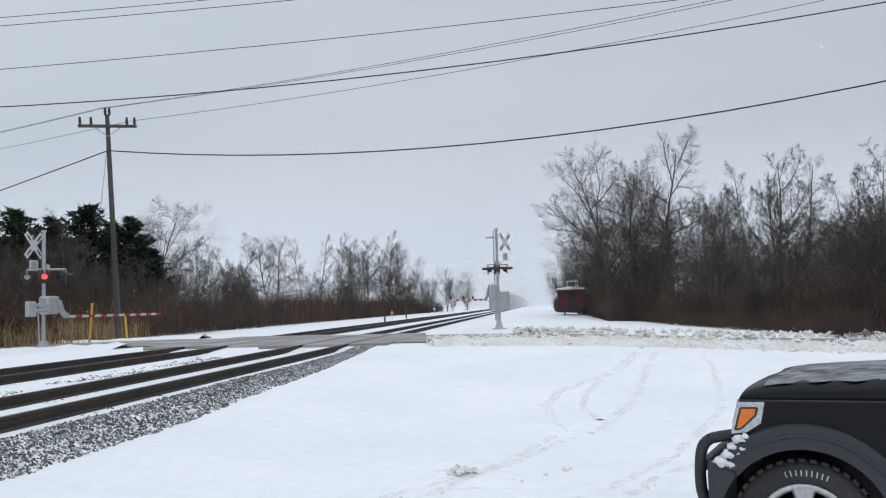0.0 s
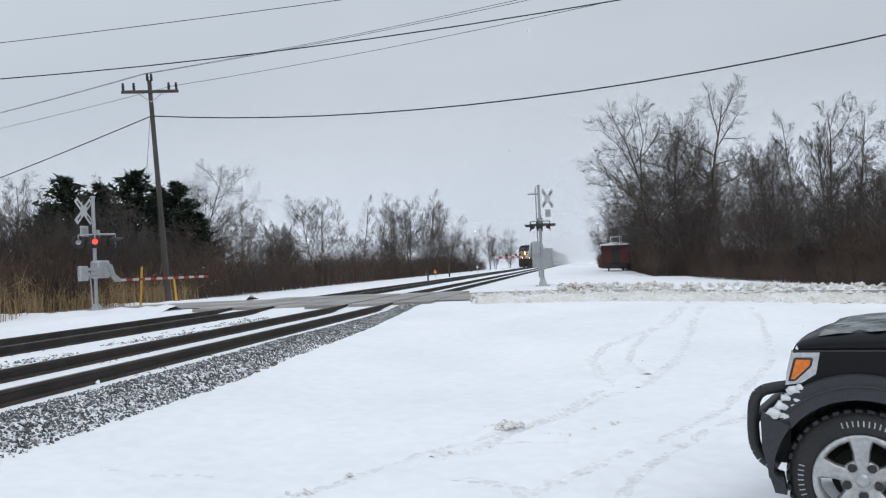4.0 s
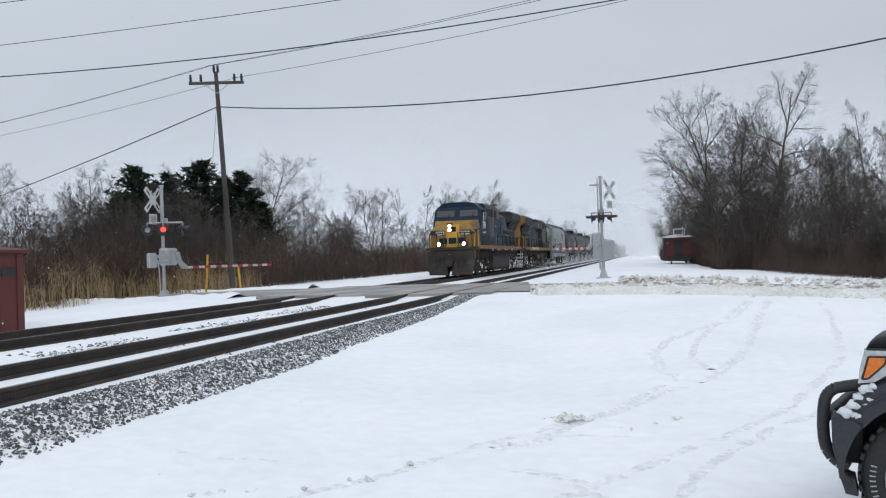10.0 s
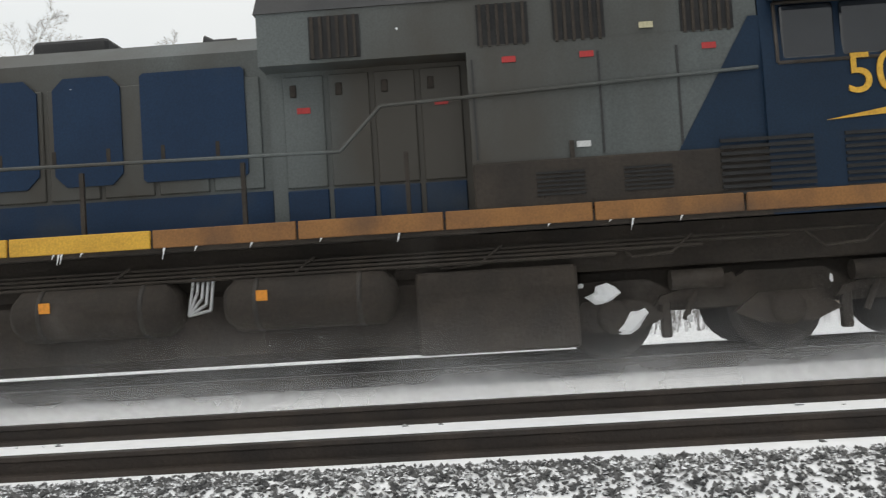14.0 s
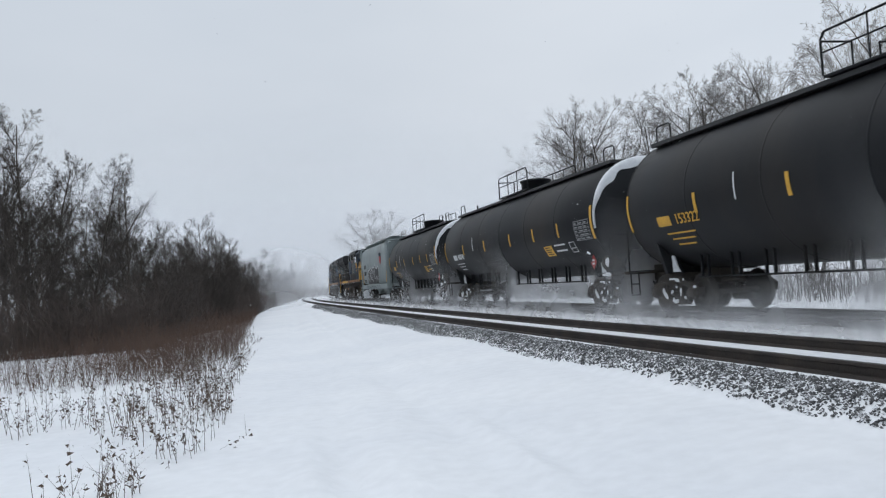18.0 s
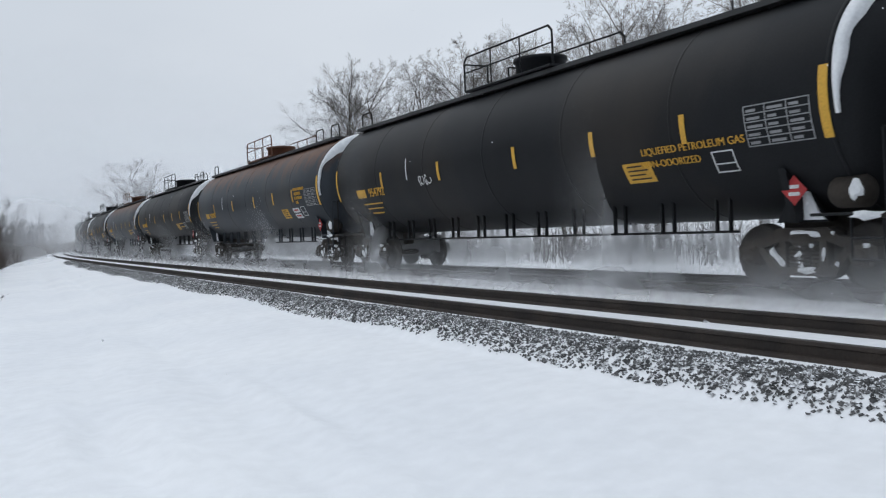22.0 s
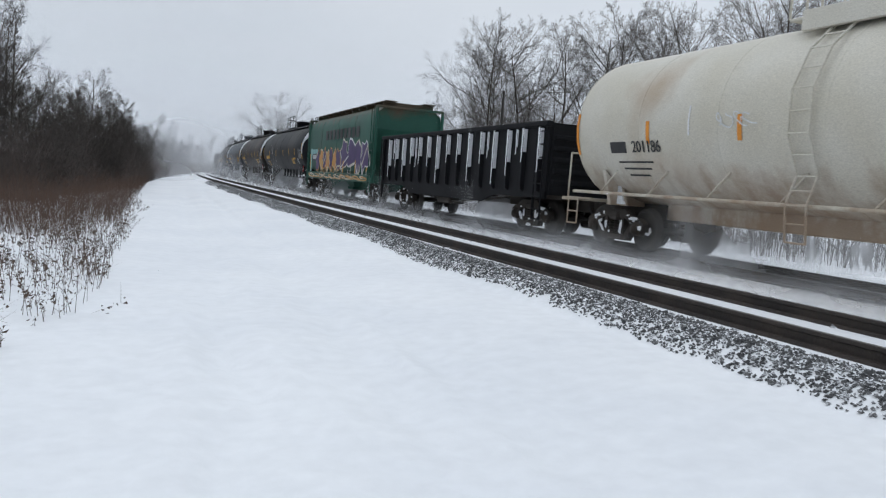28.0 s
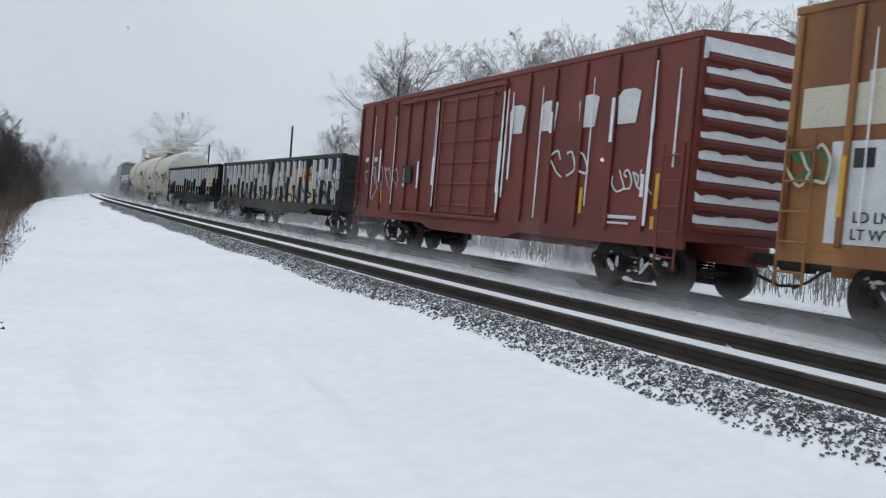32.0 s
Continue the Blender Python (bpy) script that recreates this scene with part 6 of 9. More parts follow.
def locomotive(a, b, number, label, forward, lit=0, number_paint=None, tail_gap=1.35):
    """A wide-nosed six-axle diesel. Built nose towards -y, then turned if it runs hood first."""
    carrier, half = car_base("diesel_locomotive", label, "locomotive", a, b, "locomotives")
    ob = carrier
    flip = 1 if forward else -1

    def P(name, g, m, lab=""):
        if flip < 0:
            g.v = [(-x, -y, z) for x, y, z in g.v]
        return part(name, g, m, ob, lab)

    n0 = -half               # front end plate
    nose0, nose1, cab1 = n0 + 0.7, n0 + 1.95, n0 + 4.2
    hood1 = half - tail_gap
    lead = number == "294"
    # platform and sill
    P("deck", Geo().box(-1.5, 1.5, n0, half, 1.6, 1.78, 0.02), DIRTY)
    for s in (1, -1):
        n = 11
        for i in range(n):
            y0_, y1_ = n0 + 1.1 + (2 * half - 2.2) * i / n, n0 + 1.1 + (2 * half - 2.2) * (i + 1) / n
            P("sill_plate", Geo().box(s * 1.5 - 0.03, s * 1.5 + 0.03, y0_ + 0.015, y1_ - 0.015, 1.66, 1.87, 0.01), YELLOW if number == "501" and 0.4 < 0.5 * (y0_ + y1_) < 6.2 else SILL_ORANGE)
    P("main_frame", Geo().box(-1.1, 1.1, n0 + 0.2, half - 0.2, 1.08, 1.62, 0.02), DIRTY)
    c1 = n0 + (7.2 if lead else 7.57)      # where the wide lower cabinet ends
    c2 = n0 + (9.2 if lead else 10.0)      # where the tall cabinet ends and the hood begins
    for s in (1, -1):
        P("equipment_locker", Geo().box(s * 1.3 - 0.19, s * 1.3 + 0.19, n0 + 3.6, c1, 1.8, 2.40, 0.02), DIRTY if not lead else BLUE)
        for y_ in (n0 + 5.3, n0 + 6.3):
            lv = Geo()
            for k in range(6):
                lv.box(s * 1.495 - 0.01, s * 1.495 + 0.01, y_, y_ + 0.55, 1.98 + 0.05 * k, 2.005 + 0.05 * k)
            P("locker_louvre", lv, MESH)
        for y_ in (n0 + 5.15, n0 + 6.05, c1 - 0.06):
            P("door_seam", Geo().box(s * 1.445 - 0.008, s * 1.445 + 0.008, y_ - 0.012, y_ + 0.012, 2.44, 3.62), BLACK)
        nd = 4
        for k in range(nd):
            ya, yb = c1 + 0.05 + (c2 - c1 - 0.2) * k / nd, c1 + 0.05 + (c2 - c1 - 0.2) * (k + 1) / nd
            P("cabinet_door", Geo().box(s * 1.06 - 0.02, s * 1.06 + 0.02, ya + 0.03, yb - 0.03, 2.30, 3.66, 0.012), GREY)
            P("blue_panel", Geo().box(s * 1.06 - 0.02, s * 1.06 + 0.02, ya + 0.03, yb - 0.03, 1.80, 2.27, 0.012), EMBLEM_BLUE)
            P("latch", Geo().box(s * 1.09 - 0.012, s * 1.09 + 0.012, yb - 0.2, yb - 0.12, 3.4, 3.55, 0.01), DIRTY)
            if k in (0, 3):
                P("decal", Geo().box(s * 1.085 - 0.006, s * 1.085 + 0.006, ya + 0.2, ya + 0.36, 3.2, 3.27), RED)
    # fuel tank and reservoirs
    t0, t1 = (n0 + 6.4, n0 + 13.6) if lead else (n0 + 6.45, n0 + 14.2)
    P("fuel_tank", Geo().prism([(-1.22, 0.34), (-0.95, 0.2), (0.95, 0.2), (1.22, 0.34), (1.22, 1.05), (0.95, 1.2), (-0.95, 1.2), (-1.22, 1.05)], "y", t0 + 1.8, t1), DIRTY)
    P("fuel_tank_front", Geo().box(-1.4, 1.4, t0, t0 + (1.87 if not lead else t1 - t0), 0.22 if not lead else 0.42, 1.18, 0.03), DIRTY)
    for s in (1, -1):
        if not lead:
            for y in (n0 + 9.56, n0 + 12.1):
                P("air_reservoir", Geo().turn([(0.02, y - 1.04), (0.2, y - 1.0), (0.33, y - 0.86), (0.33, y + 0.86), (0.2, y + 1.0), (0.02, y + 1.04)], (s * 1.28, 0, 0.95), "y", 20), DIRTY)
                for d in (-0.6, 0.6):
                    P("reservoir_strap", Geo().turn([(0.33, y + d - 0.03), (0.342, y + d - 0.025), (0.342, y + d + 0.025), (0.33, y + d + 0.03)], (s * 1.28, 0, 0.95), "y", 20), WHEEL)
                P("decal", Geo().box(s * 1.612 - 0.006, s * 1.612 + 0.006, y + 0.45, y + 0.58, 0.98, 1.1), ORANGE)
            pv = Geo()
            for k in range(5):
                pv.tube([(s * 1.35, n0 + 10.7 + 0.06 * k, 1.3), (s * 1.45, n0 + 10.72 + 0.05 * k, 0.9 + 0.07 * k), (s * 1.4, n0 + 11.0, 0.85)], 0.02)
            P("air_valve", pv, GALV)
        pipes = Geo()
        for k in range(4):
            pipes.tube([(s * (1.3 + 0.04 * k), n0 + 3 + k, 1.42 - 0.05 * k), (s * (1.3 + 0.04 * k), half - 3 - k, 1.40 - 0.05 * k)], 0.022)
        for i in range(7):
            y = n0 + 2.9 + 2.2 * i
            pipes.tube([(s * 1.34, y, 1.45), (s * 1.4, y + 0.25, 1.25), (s * 1.36, y + 0.7, 1.22), (s * 1.3, y + 0.9, 1.4)], 0.02)
        P("piping", pipes, DIRTY)
        ic = Geo()
        rg = random.Random(int(number) + s)
        for i in range(26):
            y = rg.uniform(n0 + 5, half - 3)
            h = rg.uniform(0.03, 0.14)
            ic.prism([(y - 0.012, 1.66), (y + 0.012, 1.66), (y + 0.03, 1.66 - h)], "x", s * 1.52 - 0.008, s * 1.52 + 0.008)
        P("ice_fringe", ic, CLING)
    # nose: wide, with a sloped top and chamfered front corners
    nose = Geo()
    nose.loft([[(-1.48, nose1, 1.6), (-1.48, nose0 + 0.45, 1.6), (-1.0, nose0, 1.6), (1.0, nose0, 1.6), (1.48, nose0 + 0.45, 1.6), (1.48, nose1, 1.6)],
               [(-1.48, nose1, 2.95), (-1.48, nose0 + 0.45, 2.85), (-1.0, nose0, 2.85), (1.0, nose0, 2.85), (1.48, nose0 + 0.45, 2.85), (1.48, nose1, 2.95)],
               [(-1.35, nose1, 3.45), (-1.25, nose0 + 0.62, 3.1), (-0.8, nose0 + 0.12, 3.1), (0.8, nose0 + 0.12, 3.1), (1.25, nose0 + 0.62, 3.1), (1.35, nose1, 3.45)]])
    P("nose", nose, GOLD)
    for s in (1, -1):
        P("nose_flank", Geo().prism([(nose0 + 1.25, 1.62), (nose1 + 0.01, 1.62), (nose1 + 0.01, 2.95), (nose0 + 0.72, 2.9)], "x", s * 1.485 - 0.008, s * 1.485 + 0.008), BLUE, "dark blue side of the nose")
    P("nose_door", Geo().box(-0.42, 0.42, nose0 - 0.035, nose0 + 0.02, 1.7, 3.15, 0.02), YELLOW if number == "294" else GOLD)
    P("door_window", Geo().box(-0.2, 0.2, nose0 - 0.05, nose0 - 0.03, 2.72, 3.02, 0.05), GLASS)
    for s in (1, -1):
        P("number_board", Geo().prism([(s * 0.98, 2.55), (s * 1.47, 2.55), (s * 1.47, 2.8), (s * 0.98, 2.8)][::s], "y", nose0 + 0.02, nose0 + 0.46), BLACK)
    for s in (0.78, -0.78):
        bd = Geo().box(s - 0.3, s + 0.3, nose0 - 0.05, nose0 - 0.02, 2.5, 2.78, 0.02)
        P("board_frame", bd, BLACK)
        bd = Geo().box(s - 0.26, s + 0.26, nose0 - 0.062, nose0 - 0.045, 2.53, 2.75)
        P("number_board", bd, SIGN_WHITE)
        m = pose(s, nose0 - 0.066, 2.64) @ pose(0, 0, 0, 90)
        share("board_number", text_mesh(number, 0.26, BLACK, 0.004), ob, m if flip > 0 else pose(0, 0, 0, 0, 0, 180) @ m)
    # emblem on the nose and the hood: three plain blocks in its colour
    for k in range(3):
        P("emblem_block", Geo().box(-0.85 + 0.58 * k, -0.36 + 0.58 * k, nose0 - 0.056, nose0 - 0.03, 2.0, 2.36, 0.02), BLUE)
    P("headlight_box", Geo().box(-0.34, -0.02, nose0 - 0.08, nose0 + 0.15, 2.7, 3.26, 0.03) if number == "294" else Geo().box(-0.2, 0.2, nose0 - 0.06, nose0 + 0.3, 3.1, 3.3, 0.03), BLACK)
    for z in (2.84, 3.08):
        P("headlight", Geo().turn([(0.02, nose0 - 0.085), (0.10, nose0 - 0.09), (0.11, nose0 - 0.07)], (-0.18, 0, z), "y", 14), LIT if lit else LENS)
    for s in (1, -1):
        P("ditch_light_box", Geo().box(s * 0.78 - 0.15, s * 0.78 + 0.15, nose0 - 0.55, nose0 - 0.25, 1.82, 2.12, 0.03), BLACK)
        P("ditch_light", Geo().turn([(0.02, nose0 - 0.57), (0.11, nose0 - 0.575), (0.12, nose0 - 0.54)], (s * 0.78, 0, 1.97), "y", 14), LIT if lit else LENS)
    # cab with windscreens
    cab = Geo()
    cab.loft([[(-1.5, nose1, 1.6), (1.5, nose1, 1.6), (1.5, cab1, 1.6), (-1.5, cab1, 1.6)],
              [(-1.5, nose1 - 0.05, 3.3), (1.5, nose1 - 0.05, 3.3), (1.5, cab1, 3.3), (-1.5, cab1, 3.3)],
              [(-1.42, nose1 + 0.28, 4.15), (1.42, nose1 + 0.28, 4.15), (1.42, cab1, 4.15), (-1.42, cab1, 4.15)],
              [(-1.0, nose1 + 0.45, 4.52), (1.0, nose1 + 0.45, 4.52), (1.0, cab1, 4.52), (-1.0, cab1, 4.52)]])
    P("cab", cab, BLUE)
    P("cab_roof", Geo().prism([(-1.44, 4.12), (1.44, 4.12), (1.02, 4.53), (0.4, 4.6), (-0.4, 4.6), (-1.02, 4.53)], "y", nose1 + 0.34, cab1 + 0.1), BLUE)
    for x0, x1 in ((-1.32, -0.18), (0.18, 1.32)):
        ws = Geo()
        ws.add([(x0, nose1 + 0.03, 3.48), (x1, nose1 + 0.03, 3.48), (x1 * 0.97, nose1 + 0.235, 4.08), (x0 * 0.97, nose1 + 0.235, 4.08),
                (x0, nose1 + 0.1, 3.48), (x1, nose1 + 0.1, 3.48), (x1 * 0.97, nose1 + 0.3, 4.08), (x0 * 0.97, nose1 + 0.3, 4.08)], [(0, 1, 2, 3), (4, 7, 6, 5), (0, 4, 5, 1), (1, 5, 6, 2), (2, 6, 7, 3), (3, 7, 4, 0)])
        P("windscreen", ws, GLASS)
        wp = Geo()
        wp.tube([(0.5 * (x0 + x1), nose1 + 0.0, 3.45), (0.5 * (x0 + x1) + 0.3, nose1 + 0.13, 3.85)], 0.015)
        P("wiper", wp, BLACK)
    for s in (1, -1):
        for y0_, y1_ in ((nose1 + 0.75, nose1 + 1.35), (nose1 + 1.42, nose1 + 2.02)):
            P("side_window", Geo().box(s * 1.47 - 0.03, s * 1.47 + 0.03, y0_, y1_, 3.36, 3.98, 0.02), GLASS)
        P("window_frame", Geo().tube([(s * 1.5, nose1 + 0.7, 3.32), (s * 1.5, nose1 + 2.08, 3.32), (s * 1.46, nose1 + 2.08, 4.02), (s * 1.46, nose1 + 0.7, 4.02), (s * 1.5, nose1 + 0.7, 3.32)], 0.022), DIRTY)
        P("wind_deflector", Geo().box(s * 1.56 - 0.01, s * 1.56 + 0.01, nose1 + 0.62, nose1 + 0.74, 3.45, 3.95), LENS)
        P("awning", Geo().prism([(s * 1.44, 4.06), (s * 1.72, 3.98), (s * 1.72, 4.0), (s * 1.44, 4.1)], "y", nose1 + 0.65, nose1 + 2.15), BLUE)
        lt = Geo()
        for k in range(9):
            for y0_ in (nose1 + 0.35, nose1 + 1.75):
                lt.box(s * 1.51 - 0.012, s * 1.51 + 0.012, y0_, y0_ + 1.05, 1.85 + 0.075 * k, 1.89 + 0.075 * k)
        P("louvres", lt, MESH)
    paint_no = number_paint or YELLOW
    num = text_mesh(number, 0.66, paint_no)
    ycab = (n0 + (3.0 if lead else 2.8)) * flip
    share("cab_number", num, ob, pose(1.515, ycab, 3.12) @ SIDE)
    bolt = Geo()
    yy = ycab
    bolt.prism([(yy - 0.75, 2.63), (yy + 0.02, 2.75), (yy - 0.02, 2.67), (yy + 0.72, 2.77), (yy + 0.05, 2.59), (yy + 0.1, 2.67)], "x", 1.505, 1.515)
    part("lightning_stripe", bolt, paint_no, ob)
    # equipment cab behind the crew cab, then the long hood
    P("electrical_cabinet", Geo().prism([(-1.05, 1.6), (1.05, 1.6), (1.05, 4.3), (0.7, 4.42), (-0.7, 4.42), (-1.05, 4.3)], "y", cab1, c2), GREY)
    P("upper_cabinet", Geo().prism([(-1.42, 3.72), (1.42, 3.72), (1.42, 4.36), (1.2, 4.56), (-1.2, 4.56), (-1.42, 4.36)], "y", cab1 + 0.01, c2 + 0.02), GREY)
    P("cabinet_front", Geo().prism([(-1.44, 1.6), (1.44, 1.6), (1.44, 3.78), (-1.44, 3.78)], "y", cab1 + 0.01, c1), GREY)
    P("cabinet_roof", Geo().prism([(-1.44, 4.34), (1.44, 4.34), (1.22, 4.60), (-1.22, 4.60)], "y", cab1 + 0.0, c2 + 0.05), ROOF)
    for s in (1, -1):
        for y0_ in ((n0 + 4.45, n0 + 5.32, n0 + 6.2, n0 + 7.4) if lead else (n0 + 4.48, n0 + 5.95, n0 + 6.83, n0 + 8.8)):
            gl = Geo().box(s * 1.42 - 0.02, s * 1.42 + 0.02, y0_, y0_ + 0.6, 3.76, 4.26)
            P("vent_opening", gl, MESH)
            gl = Geo()
            for k in range(6):
                gl.box(s * 1.445 - 0.012, s * 1.445 + 0.012, y0_ + 0.04 + k * 0.1, y0_ + 0.075 + k * 0.1, 3.76, 4.26) if not lead else gl.box(s * 1.445 - 0.012, s * 1.445 + 0.012, y0_, y0_ + 0.6, 3.78 + k * 0.085, 3.81 + k * 0.085)
            P("vent_slats", gl, DIRTY)
        P("blue_slope", Geo().prism([(cab1, 2.4), (cab1 + 1.0, 2.4), (cab1 + 0.12, 3.9), (cab1, 3.9)] if not lead else [(cab1, 2.3), (cab1 + 1.36, 2.3), (cab1 + 0.28, 4.1), (cab1, 4.1)], "x", s * 1.448 - 0.006, s * 1.448 + 0.006), BLUE)
    P("hood", Geo().prism([(-0.98, 1.6), (0.98, 1.6), (0.98, 4.05), (0.7, 4.28), (-0.7, 4.28), (-0.98, 4.05)], "y", c2, hood1), GREY)
    P("hood_stripe", Geo().box(-1.0, 1.0, c2 + 0.02, hood1 - 1.2, 1.8, 2.3), EMBLEM_BLUE, "dark blue band along the foot of the hood")
    # hood doors
    yd = c2 + 0.12
    i = 0
    while yd < hood1 - 0.75:
        for s in (1, -1):
            P("hood_door", Geo().box(s * 0.985 - 0.022, s * 0.985 + 0.022, yd, yd + 0.62, 2.34, 3.72, 0.012), GREY)
            hd = Geo().box(s * 1.02 - 0.015, s * 1.02 + 0.015, yd + 0.52, yd + 0.57, 2.75, 2.95)
            P("latch", hd, DIRTY)
            if yd > hood1 - 6.4:
                P("door_screen", Geo().box(s * 1.012 - 0.012, s * 1.012 + 0.012, yd + 0.13, yd + 0.47, 1.95 if number == "501" else 2.1, 3.12), MESH)
        yd += 0.68
    for s in (1, -1):
        for y0_, y1_, c in ((c2 + 0.3, c2 + 1.6, 0.04), (c2 + 1.85, c2 + 2.7, 0.14), (c2 + 2.9, c2 + 4.0, 0.16)):
            P("emblem_block", Geo().prism([(y0_ + c, 2.5), (y1_ - c, 2.5), (y1_, 2.5 + c), (y1_, 3.85 - c), (y1_ - c, 3.85), (y0_ + c, 3.85), (y0_, 3.85 - c), (y0_, 2.5 + c)], "x", s * 1.018 - 0.012, s * 1.018 + 0.012), EMBLEM_BLUE, "plain dark blue emblem block")
        for y_, z_, m_ in ((n0 + 4.7, 3.56, RED), (n0 + 6.1, 3.56, RED), (n0 + 7.0, 3.56, RED), (n0 + 5.4, 3.85, PALE_DECAL), (n0 + 6.2, 2.52, SIGN_WHITE), (n0 + 6.9, 2.05, PALE_DECAL)):
            P("decal", Geo().box(s * 1.447 - 0.006, s * 1.447 + 0.006, y_, y_ + 0.16, z_, z_ + 0.07), m_)
        for y_ in (n0 + 14.3, n0 + 14.8, n0 + 15.3):
            P("decal", Geo().box(s * 1.022 - 0.006, s * 1.022 + 0.006, y_, y_ + 0.16, 2.72, 2.79), SIGN_WHITE)
    # radiator section with wide overhanging wings
    r0 = hood1 - 4.5
    tail_paint = GOLD if number == "501" else GREY
    wing_paint = GOLD if number == "501" else ROOF
    P("radiator_wing", Geo().prism([(-1.5, 3.98), (-1.02, 3.62), (1.02, 3.62), (1.5, 3.98), (1.5, 4.42), (1.3, 4.56), (-1.3, 4.56), (-1.5, 4.42)], "y", r0, hood1), ROOF, "sooty overhanging radiator housing")
    end_y = hood1 + (0.3 if lead else 0.02)
    P("radiator_end", Geo().prism([(-1.46, 4.0), (-0.98, 3.66), (0.98, 3.66), (1.46, 4.0), (1.46, 4.40), (1.26, 4.545), (-1.26, 4.545), (-1.46, 4.40)], "y", hood1 + 0.002, end_y + 0.001), wing_paint)
    cowl = lambda y, w, zt, zb: [(-w, y, zb), (w, y, zb), (w, y, zt), (-w, y, zt)]
    P("rear_cowl", Geo().loft([cowl(end_y + 0.002, 1.2, 4.5, 4.02), cowl(end_y + 0.34, 0.86, 4.46, 3.98), cowl(end_y + 0.72, 0.36, 4.42, 3.92)]), wing_paint)
    for s in (1, -1):
        for k in range(2):
            P("radiator_screen", Geo().prism([(s * 1.0, 3.2), (s * 1.03, 3.2), (s * 1.34, 3.76), (s * 1.28, 3.8)], "y", r0 + 0.3 + 2.05 * k, r0 + 2.2 + 2.05 * k), MESH)
        P("screen_post", Geo().prism([(s * 1.0, 3.24), (s * 1.05, 3.24), (s * 1.33, 3.66), (s * 1.25, 3.66)], "y", r0 + 2.2, r0 + 2.35), GREY)
    P("hood_end", Geo().loft([[(-0.985, hood1, z), (0.985, hood1, z), (0.3, hood1 + 0.5, z), (-0.3, hood1 + 0.5, z)] for z in (1.6, 4.0)]), tail_paint, "yellow hood end with blue emblem blocks")
    for k in range(3):
        P("emblem_block", Geo().prism([(x, y + 0.012) for x, y in ((1.0 - 0.26 * k, hood1 + 0.19 * k - 0.005), (0.8 - 0.26 * k, hood1 + 0.19 * k + 0.14), (0.8 - 0.26 * k, hood1 + 0.19 * k + 0.155), (1.0 - 0.26 * k, hood1 + 0.19 * k + 0.01))], "z", 2.5, 2.95), BLUE if number == "501" else GREY)
    share("rear_number", text_mesh(number, 0.2, BLACK if number == "501" else SIGN_WHITE, 0.004), ob, pose(0.68, (hood1 + 0.25) * flip, 3.42) @ pose(0, 0, 0, 0, 0, -54 if flip < 0 else 54) @ SIDE)
    gi = Geo()
    for k in range(6):
        gi.tube([(0.28, hood1 + 0.5, 1.9 + 0.32 * k), (0.28, hood1 + 0.62, 1.9 + 0.32 * k), (-0.28, hood1 + 0.62, 1.9 + 0.32 * k), (-0.28, hood1 + 0.5, 1.9 + 0.32 * k)], 0.014)
    P("grab_irons", gi, BLACK)
    P("rear_light_box", Geo().box(-0.17, 0.17, hood1 + 0.49, hood1 + 0.56, 3.45, 4.1, 0.02), BLACK)
    for z in (3.62, 3.92):
        P("rear_light", Geo().turn([(0.02, hood1 + 0.58), (0.11, hood1 + 0.575), (0.12, hood1 + 0.55)], (0, 0, z), "y", 12), LENS)
    ex = Geo()
    ex.box(-0.5, 0.5, cab1 + 8.0, cab1 + 9.0, 4.2, 4.5, 0.04)
    P("exhaust", ex, ROOF)
    hn = Geo()
    for k in range(3):
        hn.turn([(0.05, cab1 + 6.4), (0.05, cab1 + 6.7), (0.11, cab1 + 6.82)], (-0.15 + 0.15 * k, 0, 4.42), "y", 10)
    P("horn", hn, BLACK)
    # handrails
    for s in (1, -1):
        hr = Geo()
        ys = [cab1 + 0.3 + (hood1 - cab1 - 0.1) * i / 8 for i in range(9)]
        hr.tube([(s * 1.47, cab1 + 0.05, 3.3), (s * 1.47, cab1 + 4.4, 3.15), (s * 1.47, cab1 + 4.9, 2.65), (s * 1.47, half - 1.1, 2.8)], 0.022)
        P("handrail", hr, GREY)
        for y in ys[1:]:
            P("stanchion", Geo().box(s * 1.45 - 0.025, s * 1.45 + 0.025, y - 0.025, y + 0.025, 1.6, 2.6), DIRTY)
        for e in (-1, 1):
            y = e * (half - 0.15)
            hp = Geo()
            hp.tube([(s * 1.48, e * (half - 1.02), 0.6), (s * 1.48, e * (half - 1.02), 2.55), (s * 1.48, e * (half - 0.98), 2.68), (s * 1.48, e * (half - 1.4), 2.74)], 0.024)
            hp.tube([(s * 1.4, e * (half - 0.28), 1.05), (s * 1.4, e * (half - 0.28), 1.75), (s * 1.4, e * (half - 0.5), 2.62), (s * 1.36, e * (half - 0.36), 2.74), (s * 1.3, e * (half - 0.04), 2.74)], 0.024)
            P("step_handrail", hp, YELLOW if not lead or e < 0 else DIRTY)
            for x in (1.3, 0.85, 0.45):
                P("end_post", Geo().box(s * x - 0.03, s * x + 0.03, e * (half - 0.04) - 0.03, e * (half - 0.04) + 0.03, 1.6, 2.62, 0.01), DIRTY)
            P("end_handrail", Geo().tube([(s * 1.3, e * (half - 0.04), 2.62), (s * 0.45, e * (half - 0.04), 2.62)], 0.024), DIRTY)
            for k in range(4):
                P("step", Geo().box(s * 1.18 - 0.3, s * 1.18 + 0.3, e * (half - 0.62) - 0.3, e * (half - 0.62) + 0.3, 0.36 + 0.28 * k, 0.40 + 0.28 * k + (0.1 if lead and e > 0 else 0.0), 0.01), CLING if lead and e > 0 else DIRTY)
